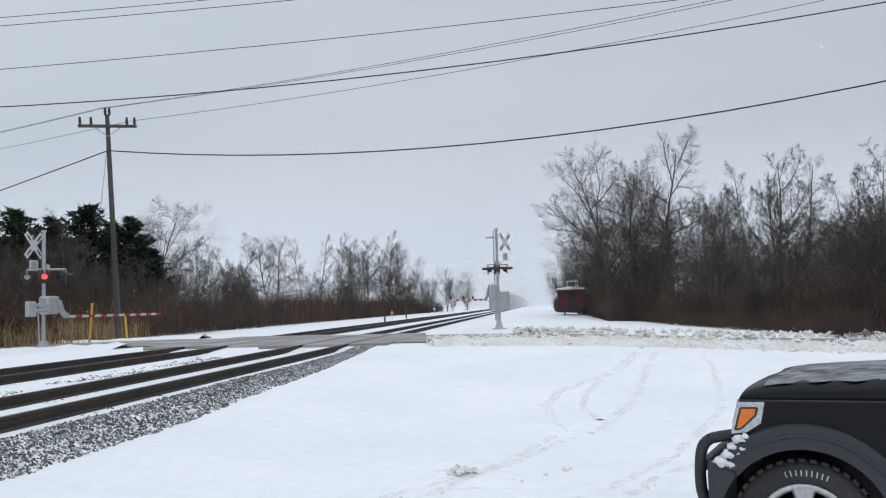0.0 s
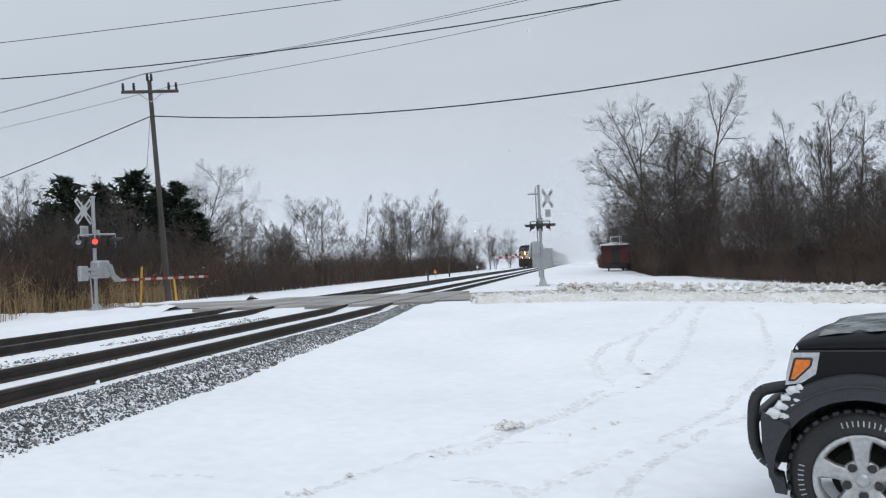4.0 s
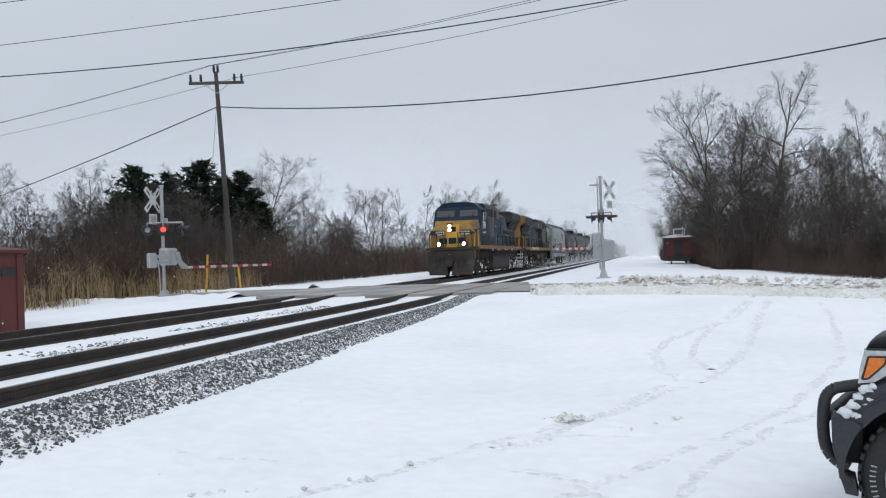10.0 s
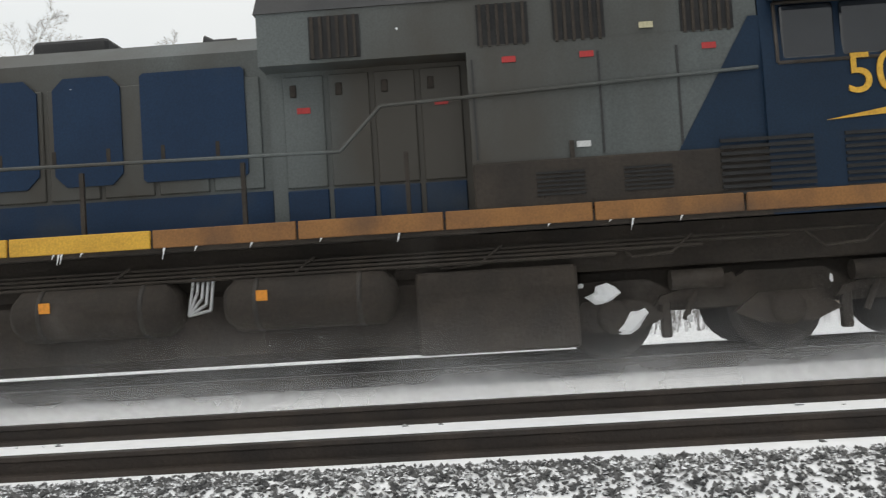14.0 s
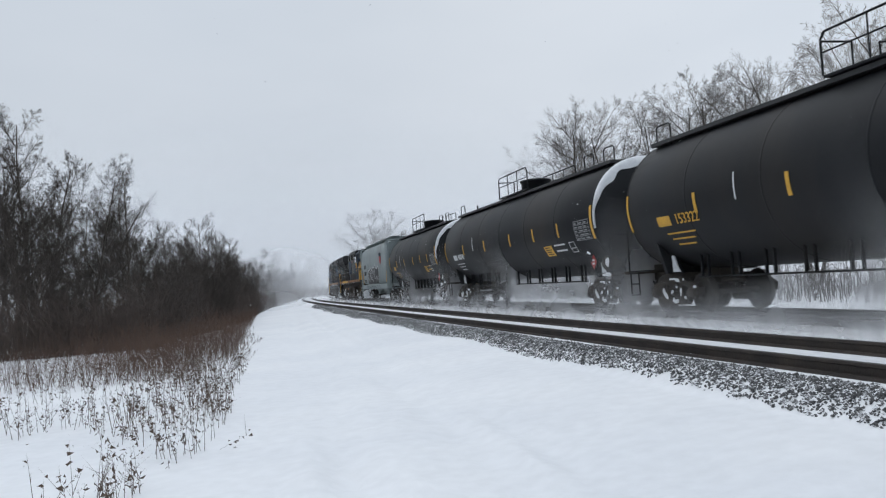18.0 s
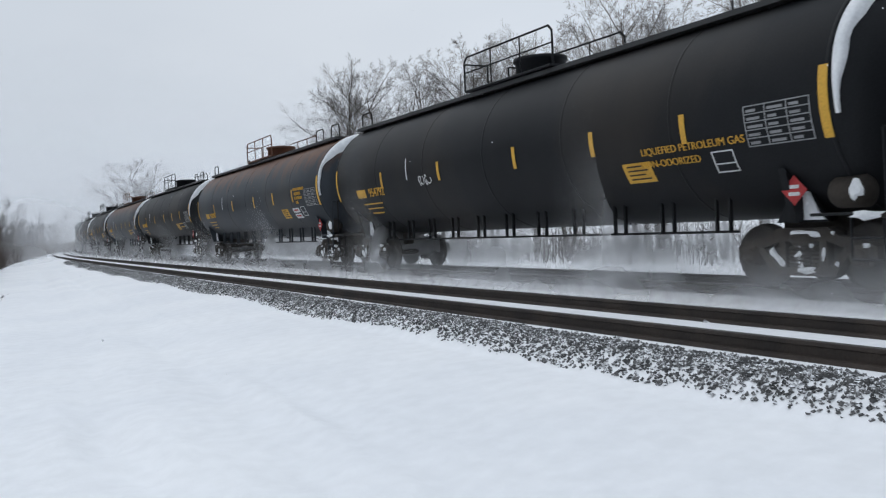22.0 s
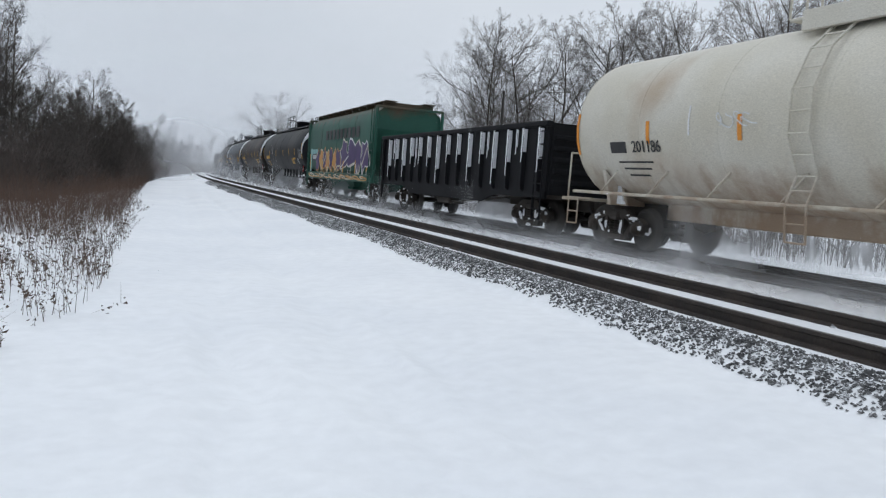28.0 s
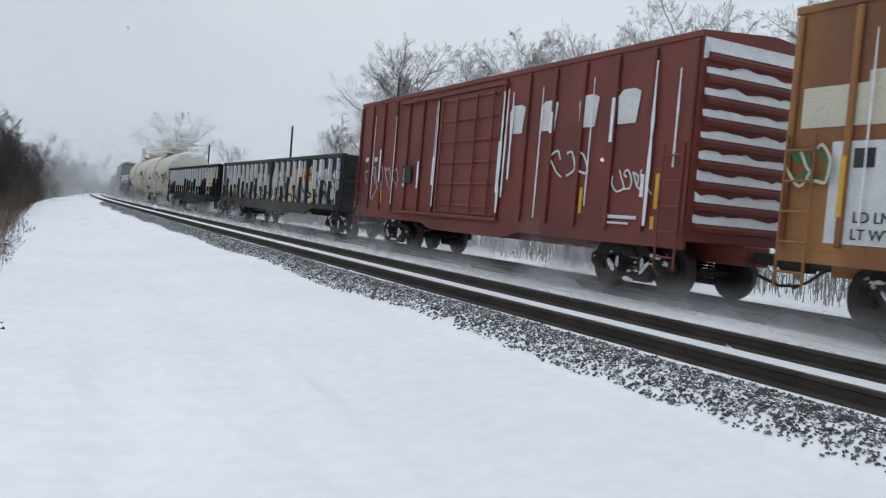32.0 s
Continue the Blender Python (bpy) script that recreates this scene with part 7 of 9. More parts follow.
            P("step_side", Geo().box(s * 1.48 - 0.02, s * 1.48 + 0.02, e * (half - 0.97) - 0.06, e * (half - 0.97) + 0.06, 0.34, 1.6), DIRTY)
            P("step_side", Geo().box(s * 1.48 - 0.02, s * 1.48 + 0.02, e * (half - 0.3) - 0.05, e * (half - 0.3) + 0.05, 0.34, 1.6), DIRTY)
    # pilot sheets, plough and couplers
    for e in (-1, 1):
        y = e * half
        P("pilot", Geo().box(-1.45, 1.45, y - 0.06, y + 0.06, 0.75, 1.55, 0.02), DIRTY)
        P("plough", Geo().loft([[(-1.45, y, 0.95), (-1.3, y + e * 0.25, 0.14), (-0.1, y + e * 0.55, 0.12), (-0.25, y + e * 0.1, 0.95)], [(-1.45, y - e * 0.08, 0.95), (-1.3, y + e * 0.17, 0.14), (-0.1, y + e * 0.47, 0.12), (-0.25, y, 0.95)]]).loft([[(1.45, y, 0.95), (1.3, y + e * 0.25, 0.14), (0.1, y + e * 0.55, 0.12), (0.25, y + e * 0.1, 0.95)], [(1.45, y - e * 0.08, 0.95), (1.3, y + e * 0.17, 0.14), (0.1, y + e * 0.47, 0.12), (0.25, y, 0.95)]]), CLING if (number == "294") == (e > 0) else DIRTY, "plough sheet")
        if (lead and e > 0) or (not lead and e > 0):
            es = Geo()
            rg = random.Random(int(number) + e)
            for i in range(26):
                snow_scab(es, rg, 1.38, e * (half - rg.uniform(0.05, 0.95)), rg.uniform(0.3, 1.5), rg.uniform(0.03, 0.12), rg.uniform(0.04, 0.2))
            P("step_snow", es, CLING)
        cp = Geo()
        cp.box(-0.12, 0.12, min(y, y + e * 0.6), max(y, y + e * 0.6), 0.7, 0.95, 0.03)
        cp.box(-0.2, 0.2, min(y + e * 0.45, y + e * 0.8), max(y + e * 0.45, y + e * 0.8), 0.64, 1.0, 0.06)
        P("coupler", cp, DIRTY)
        ho = Geo()
        for x in (-0.9, -0.7, -0.5, 0.5, 0.7, 0.9):
            ho.tube([(x, y + e * 0.02, 1.25), (x * 1.02, y + e * 0.3, 1.05), (x * 0.98, y + e * 0.35, 0.72), (x * 0.9, y + e * 0.3, 0.55)], 0.028)
        P("air_hoses", ho, RUBBER)
    loco_truck(ob, -half + 4.0, 0 if lead else 1)     # snow gathers on the trailing trucks
    loco_truck(ob, half - 4.0, 1 if lead else 0)
    return carrier


locomotive(-34.5, -14.15, "294", "dirty blue, grey and yellow diesel locomotive with lit headlights", True, lit=1, number_paint=WHITE, tail_gap=0.98)
locomotive(-13.4, 7.6, "501", "grimy blue and yellow diesel locomotive running hood first in snow", False)
hopper_car(8.9, 23.4, HOPPER_GREY, "pale grey-green covered hopper car with a sprayed panel", shield=1, number="78964", seed=1)
h1 = TRAIN[-1][0]
tank_car(24.6, 39.3, TANK_BLACK, "black tank car with yellow strips", seed=2, rails=0)
tank_car(41.3, 59.4, TANK_BLACK, "long black tank car with orange strips and white panels", number="400240", mark=WHITE, seed=3)
tank_car(61.3, 78.6, TANK_BLACK, "long black tank car with yellow strips and panels", number="153322", seed=4, rails=1)
tank_car(80.4, 97.9, TANK_RUSTY, "long black tank car with a rust-brown upper shell", number="910222", seed=5, rails=1)
tank_car(99.6, 117.1, TANK_BLACK, "long black tank car with yellow strips", number="910618", seed=6, rails=0)
tank_car(119.0, 136.6, TANK_RUSTY, "long black tank car with a streaked rusty top", number="910398", seed=7, rails=1, extra=1, words=(("NON-ODORIZED", 6.75, 0.0, 0.14), ("LIQUEFIED", 6.62, -0.15, 0.14), ("PETROLEUM", 6.65, -0.3, 0.14), ("GAS", 6.45, -0.45, 0.14)))
tank_car(137.9, 155.2, TANK_BLACK, "long black tank car with faint scrawls", number="954792", seed=8, rails=1, words=(("LIQUEFIED PETROLEUM GAS", 6.0, -0.48, 0.17), ("NON-ODORIZED", 5.5, -0.68, 0.17)))
tank_car(156.8, 174.6, TANK_BLACK, "glossy black tank car with white lettering and long guard rail", number="2501", mark=WHITE, rails=2, seed=9,
         words=(("LIQUEFIED", 7.95, 0.62, 0.2), ("PETROLEUM", 7.95, 0.4, 0.2), ("GAS", 7.65, 0.18, 0.2)))
tank_car(176.3, 193.6, TANK_BLUE, "long dark blue-grey tank car with yellow strips", number="910302", seed=10, rails=0, words=(("LIQUEFIED PETROLEUM GAS", 5.7, -0.48, 0.17), ("NON ODORIZED", 5.2, -0.68, 0.17)))
tank_car(195.3, 211.5, TANK_BROWN, "long brown-black tank car with slanted yellow strips", number="9863", seed=11, rails=0)
tank_car(213.2, 231.2, TANK_BLACK, "long black tank car with snow on its end", number="908411", seed=12, rails=1, words=(("PROPYLENE", 5.75, -0.62, 0.16),))
hopper_car(232.9, 248.0, HOPPER_GREEN, "green covered hopper car with purple, orange and pale blue graffiti", seed=13, paint2=HOPPER_GREEN)
h2 = TRAIN[-1][0]
gondola(249.5, 264.6, GON_BLACK, "black ribbed gondola car streaked with snow", 16, 2.9, seed=14)
tank_car(266.0, 281.3, TANK_STAINED, "rust-stained cream tank car with a railed top platform", number="201186", mark=BLACK, band=ORANGE, seed=15, rails=1, snow=1, co2=1, words=(("CARBON DIOXIDE", 5.3, 0.12, 0.2), ("REFRIGERATED LIQUID", 5.3, -0.08, 0.2)))
tank_car(283.0, 297.2, TANK_CREAM, "cream-white tank car with red and black scrawls", number="200104", mark=BLACK, band=ORANGE, seed=16, rails=1, co2=1,
         words=(("CARBON DIOXIDE", 4.6, -0.3, 0.2), ("REFRIGERATED", 4.6, -0.48, 0.2), ("LIQUID", 4.6, -0.66, 0.2), ("REGULATING VALVES", 0.9, -0.05, 0.13), ("VENTING NORMAL", 0.85, -0.2, 0.13)))
h3 = TRAIN[-1][0]
gondola(298.0, 317.0, GON_BLACK, "black gondola car with green, white and yellow graffiti", 21, 2.9, seed=17)
h4 = TRAIN[-1][0]
gondola(318.2, 337.4, GON_GREY, "weathered grey gondola car covered in pale graffiti", 22, 2.9, seed=18)
h5 = TRAIN[-1][0]
boxcar(338.9, 353.9, BOX_RED, "brick-red boxcar with white snow streaks and scrawls", seed=19)
h6 = TRAIN[-1][0]
boxcar(355.8, 371.0, BOX_RUST, "rust-orange boxcar patched with white and green paint", seed=20)
h7 = TRAIN[-1][0]


# ---- graffiti, panels and marks on the cars ----
PURPLE = mat("purple_paint", (0.06, 0.035, 0.12), (0.08, 0.045, 0.15), 2, 0.55)
ORANGE_PAINT = mat("orange_paint", (0.62, 0.26, 0.05), (0.55, 0.33, 0.12), 2, 0.55)
PALE_PAINT = mat("pale_paint", (0.62, 0.58, 0.46), (0.55, 0.52, 0.42), 2, 0.6)
TEAL_PAINT = mat("teal_paint", (0.30, 0.52, 0.50), (0.2, 0.42, 0.42), 2, 0.6)
GREEN_PAINT = mat("green_paint", (0.02, 0.13, 0.045), (0.03, 0.16, 0.06), 2, 0.6)
SILVER_PAINT = mat("silver_paint", (0.42, 0.43, 0.43), (0.34, 0.35, 0.35), 2, 0.5)
WET_SNOW = mat("wet_thin_snow", (0.30, 0.31, 0.32), (0.10, 0.105, 0.11), 6, 0.6, bump=0.5, fine=30, grime=(0.03, 0.031, 0.033), amount=0.35)
RED_PAINT = mat("red_spray", (0.5, 0.04, 0.05), (0.4, 0.04, 0.05), 2, 0.6)


def piece(parent, x, y0, y1, z0, z1, n, fill, edge, seed, spill=0.12):
    """A sprayed mural: a row of jagged blobs of one colour, each with a pale rim. It spells nothing."""
    rng = random.Random(seed)
    w = (y1 - y0) / n
    for i in range(n):
        c, h = y0 + w * (i + 0.5), z1 - z0
        pts = []
        m = 13
        for k in range(m):
            t = 6.283 * k / m
            r = rng.uniform(0.55, 1.12)
            pts.append((c + w * 0.62 * r * math.cos(t), z0 + h * (0.5 + 0.52 * r * math.sin(t))))
        rim = Geo().prism([(c + (y - c) * 1.14, z0 + h * 0.5 + (z - z0 - h * 0.5) * 1.12) for y, z in pts], "x", x, x + 0.004)
        part("graffiti_rim", rim, edge[i % len(edge)], parent)
        part("graffiti", Geo().prism(pts, "x", x + 0.004, x + 0.008), fill[i % len(fill)], parent, "sprayed graffiti")
        g = Geo()
        for k in range(2):
            a, b = rng.sample(pts, 2)
            d = Vector((0, b[0] - a[0], b[1] - a[1]))
            u = Vector((0, -d.z, d.y)).normalized() * 0.045
            p, q = Vector((x + 0.010, *a)), Vector((x + 0.010, *b))
            g.add([p + u, p - u, q - u, q + u], [(0, 1, 2, 3)])
        part("graffiti_stroke", g, edge[(i + 1) % len(edge)], parent)
        for k in range(3):
            y = c + rng.uniform(-0.45, 0.45) * w
            zt, ln = z0 + h * rng.uniform(0.05, 0.3), h * rng.uniform(0.25, 0.55)
            part("paint_drip", Geo().prism([(y - 0.03, zt), (y + 0.03, zt), (y + 0.015, max(z0 - 0.1, zt - ln)), (y - 0.015, max(z0 - 0.1, zt - ln))], "x", x + 0.009, x + 0.012), edge[(i + k) % len(edge)], parent)


def blocks(parent, name, x, spots, material, label=""):
    for y0, y1, z0, z1 in spots:
        part(name, Geo().box(x, x + 0.008, y0, y1, z0, z1), material, parent, label)


# grey hopper: a black panel outlined in white
part("graffiti_panel", Geo().prism([(-3.0, 1.36), (2.7, 1.36), (2.7, 2.3), (2.2, 2.62), (1.6, 2.4), (1.0, 2.75), (0.5, 2.5), (-0.2, 2.6), (-0.9, 2.35), (-1.6, 2.6), (-2.2, 2.4), (-3.0, 2.3)], "x", 1.575, 1.581), BLACK, h1, "black sprayed panel edged in white")
part("graffiti_edge", ribbon([(-3.0, 1.4), (-3.02, 2.3), (-2.2, 2.44), (-1.6, 2.64), (-0.9, 2.39), (-0.2, 2.64), (0.5, 2.54), (1.0, 2.79), (1.6, 2.44), (2.2, 2.66), (2.72, 2.3), (2.7, 1.4)], 0.035, 1.58), WHITE, h1)
scrawl(h1, 1.584, -2.7, 0.9, 1.5, 2.4, (WHITE,), 4, 6, 0.022)
scrawl(h1, 1.584, 1.0, 2.5, 1.55, 1.95, (WHITE,), 5, 5, 0.014)
scrawl(h1, 1.584, -4.2, -3.3, 1.5, 1.75, (SILVER_PAINT,), 8, 3, 0.014)
scrawl(h1, 1.59, -4.2, 3.2, 0.98, 1.2, (BLACK,), 6, 9, 0.012)
# green hopper
hg = 0.5 * (248.0 - 232.9)
blocks(h2, "company_block", 1.565, [(-2.6 + 0.86 * k, -2.0 + 0.86 * k, 3.0, 3.5) for k in range(9)], BLACK, "plain dark bars in place of the company name")
blocks(h2, "pale_patch", 1.56, [(-hg + 0.9, -hg + 1.3, 1.3, 2.6), (-hg + 1.3, -hg + 2.9, 2.2, 2.55)], TEAL_PAINT)
blocks(h2, "black_patch", 1.566, [(-hg + 1.5, -hg + 2.8, 1.9, 2.3)], BLACK)
share("car_number", text_mesh("97006", 0.34, WHITE), h2, pose(1.585, -hg + 2.15, 2.1) @ SIDE)
piece(h2, 1.57, -hg + 2.7, 1.2, 1.35, 2.5, 7, (PURPLE, ORANGE_PAINT), (ORANGE_PAINT, PALE_PAINT), 51)
piece(h2, 1.57, 1.4, hg - 0.6, 1.35, 2.9, 4, (PURPLE,), (PALE_PAINT, WHITE), 52)
scrawl(h2, 1.59, -hg + 1.0, hg - 0.8, 0.98, 1.2, (PALE_PAINT, ORANGE_PAINT), 53, 10, 0.03)
blocks(h2, "reflector", 1.6, [(-hg + 4.6 + 2.5 * k, -hg + 4.7 + 2.5 * k, 1.3, 1.9) for k in range(4)], YELLOW)
# cream tank cars
for hh, sd, cols in ((h3, 61, (RED_PAINT,)),):
    scrawl(hh, 1.672, -1.95, -1.15, 2.1, 2.62, (RED_PAINT,), 62, 4, 0.018)
    scrawl(hh, 1.672, 1.5, 3.2, 2.0, 2.4, (RED_PAINT,), 63, 7, 0.014)
    scrawl(hh, 1.672, 1.1, 2.6, 1.75, 2.0, (SILVER_PAINT,), 66, 5, 0.012)
    scrawl(hh, 1.672, -3.0, -2.1, 1.9, 2.2, (TEAL_PAINT,), 64, 4, 0.018)
    scrawl(hh, 1.672, -1.0, -0.2, 2.5, 2.9, (BLACK,), 65, 4, 0.009)
    scrawl(hh, 1.672, 4.2, 5.4, 1.65, 1.95, (BLACK,), 67, 4, 0.012)
# black gondola with yellow blocks and a green and white mural
g4 = 0.5 * (317.0 - 298.0)
piece(h4, 1.545, -g4 + 6.5, -g4 + 11.9, 1.1, 2.5, 7, (GREEN_PAINT, WHITE, GREEN_PAINT), (WHITE, PALE_PAINT), 71)
for k in range(3):
    y = g4 - 4.2 + 0.98 * k
    blocks(h4, "emblem_block", 1.55, [(y, y + 0.58, 1.85, 2.45), (y, y + 0.62, 1.66, 1.75)], YELLOW, "plain yellow emblem block")
blocks(h4, "reporting_mark", 1.55, [(-g4 + 1.6, -g4 + 2.4, 2.15, 2.4), (-g4 + 1.6, -g4 + 2.8, 1.75, 1.98), (g4 - 0.9, g4 - 0.4, 1.3, 1.4)], YELLOW)
blocks(h4, "reflector", 1.69, [(-g4 + 0.8 + 3.1 * k, -g4 + 1.15 + 3.1 * k, 1.25, 1.35) for k in range(6)], YELLOW)
scrawl(h4, 1.56, g4 - 4.6, g4 - 1.4, 1.35, 1.7, (WHITE,), 72, 9, 0.009)
scrawl(h4, 1.556, g4 - 7.0, g4 - 5.0, 1.3, 2.5, (SILVER_PAINT,), 73, 2, 0.04)
# weathered gondola with a long silver mural and an orange block
g5 = 0.5 * (337.4 - 318.2)
piece(h5, 1.545, -g5 + 0.6, -g5 + 5.2, 1.15, 2.45, 6, (SILVER_PAINT, PALE_PAINT, SILVER_PAINT), (BLACK, SILVER_PAINT), 81)
piece(h5, 1.545, -g5 + 5.4, g5 - 0.5, 1.05, 2.35, 15, (SILVER_PAINT, SILVER_PAINT, PALE_PAINT), (BLACK, WHITE), 82)
scrawl(h5, 1.558, -g5 + 5.6, g5 - 0.6, 1.2, 2.25, (BLACK,), 83, 12, 0.05)
blocks(h5, "orange_block", 1.55, [(-g5 + 13.5, -g5 + 16.0, 1.95, 2.42), (-3.8, -3.5, 2.1, 2.6), (-3.3, -3.0, 2.1, 2.45), (-2.8, -2.5, 2.1, 2.45)], ORANGE_PAINT)
blocks(h5, "reflector", 1.69, [(-g5 + 3.4 + 2.6 * k, -g5 + 3.5 + 2.6 * k, 1.15, 1.6) for k in range(6)], YELLOW)
# red boxcar: four white blocks stand for the lettering
g6 = 0.5 * (353.9 - 338.9)
for k, y in enumerate((1.75, 3.0, 4.35, 5.55)):
    part("letter_block", Geo().prism([(y, 3.0), (y + 0.5, 3.0), (y + 0.58, 3.55), (y + 0.42, 3.62), (y + 0.1, 3.62), (y - 0.05, 3.5)], "x", 1.575, 1.583), WHITE, h6, "plain white block in place of a letter")
scrawl(h6, 1.585, 3.5, 4.8, 2.0, 2.6, (WHITE,), 91, 3, 0.022)
scrawl(h6, 1.585, 5.6, 6.6, 1.75, 2.2, (WHITE,), 92, 4, 0.018)
scrawl(h6, 1.585, -6.9, -4.2, 1.4, 2.5, (WHITE,), 93, 5, 0.014)
blocks(h6, "panel", 1.63, [(-3.9, -3.3, 1.9, 2.4)], DIRTY)
blocks(h6, "mark", 1.58, [(-6.9, -6.6, 2.55, 2.68), (-6.2, -5.95, 2.55, 2.68), (5.5, 6.3, 1.3, 1.36), (5.5, 6.1, 1.2, 1.24)], WHITE)
# rusty boxcar: white data panel
g7 = 0.5 * (371.0 - 355.8)
blocks(h7, "white_panel", 1.565, [(-g7 + 0.75, -g7 + 2.35, 1.15, 2.5), (-g7 + 2.5, -g7 + 4.6, 1.15, 2.6)], WHITE, "white stencil panel on rusty paint")
blocks(h7, "stencil_bar", 1.576, [(-g7 + 1.1 + 0.5 * k, -g7 + 1.4 + 0.5 * k, 2.15, 2.4) for k in range(2)] + [(-g7 + 2.8, -g7 + 3.1, 2.2, 2.45)], BLACK)
for wd, y, z in (("LD LMT", 1.5, 1.5), ("19730", 3.3, 1.5), ("LT WT", 1.45, 1.28), ("7070", 3.35, 1.28)):
    share("lettering", text_mesh(wd, 0.2, BLACK, 0.004), h7, pose(1.585, -g7 + y, z) @ SIDE)
share("car_number", text_mesh("54 92", 0.4, BLACK), h7, pose(1.585, -g7 + 2.1, 1.82) @ SIDE)
blocks(h7, "reflector", 1.63, [(-g7 + 0.95, -g7 + 1.03, 1.5, 2.3)], YELLOW)
blocks(h7, "cream_patch", 1.562, [(-g7 + 0.2, -g7 + 2.5, 2.7, 3.25), (-g7 + 1.2, -g7 + 3.6, 3.1, 3.4)], PALE_PAINT)
scrawl(h7, 1.64, -g7 + 0.1, -g7 + 0.8, 1.9, 2.5, (GREEN_PAINT, PALE_PAINT), 95, 2, 0.03)


# ---- crossing signals ----
def signal_lamp(parent, at, face, lit):
    """A round black backboard with a hood and a lens that looks along `face` (degrees from +x)."""
    lamp = new("flasher")
    lamp.parent = parent
    lamp.matrix_basis = Matrix.Translation(at) @ pose(0, 0, 0, 0, 0, face)
    part("backboard", Geo().turn([(0.02, -0.03), (0.25, -0.03), (0.255, 0.0), (0.25, 0.012), (0.12, 0.012)], (0, 0, 0), "x", 24), BLACK, lamp)
    part("housing", Geo().turn([(0.02, -0.22), (0.1, -0.2), (0.14, -0.03)], (0, 0, 0), "x", 16), BLACK, lamp)
    part("lens", Geo().turn([(0.02, 0.03), (0.07, 0.026), (0.105, 0.014)], (0, 0, 0), "x", 18), RED_LAMP if lit == 1 else LENS if lit == 2 else DARK_LAMP, lamp)
    hood = Geo()
    arcs = []
    for x, l in ((0.01, 0), (0.36, 1)):
        arcs.append([(x - 0.1 * abs(math.cos(a)) * l, 0.135 * math.cos(a), 0.135 * math.sin(a)) for a in [math.pi * (i / 10) for i in range(11)]])
    hood.loft(arcs, False, True, False)
    part("hood", hood, BLACK, lamp)


def crossbuck(parent, at, face):
    cb = new("crossbuck")
    cb.parent = parent
    cb.matrix_basis = Matrix.Translation(at) @ pose(0, 0, 0, 0, 0, face)
    for k, a in enumerate((45, -45)):
        b = part("board", Geo().box(0.008 * k, 0.012 + 0.008 * k, -0.61, 0.61, -0.115, 0.115), SIGN_WHITE, cb)
        b.matrix_basis = pose(0, 0, 0, a)
        for s in (-0.38, 0.38):
            w = part("word_bar", Geo().box(0.021, 0.024, s - 0.13, s + 0.13, -0.03, 0.03), DIRTY, cb)
            w.matrix_basis = pose(0, 0, 0, a)
    part("count_plate", Geo().box(0, 0.012, -0.23, 0.23, -0.95, -0.55), SIGN_WHITE, cb)
    part("plate_bar", Geo().box(0.012, 0.016, -0.15, 0.15, -0.88, -0.62), GALV, cb)


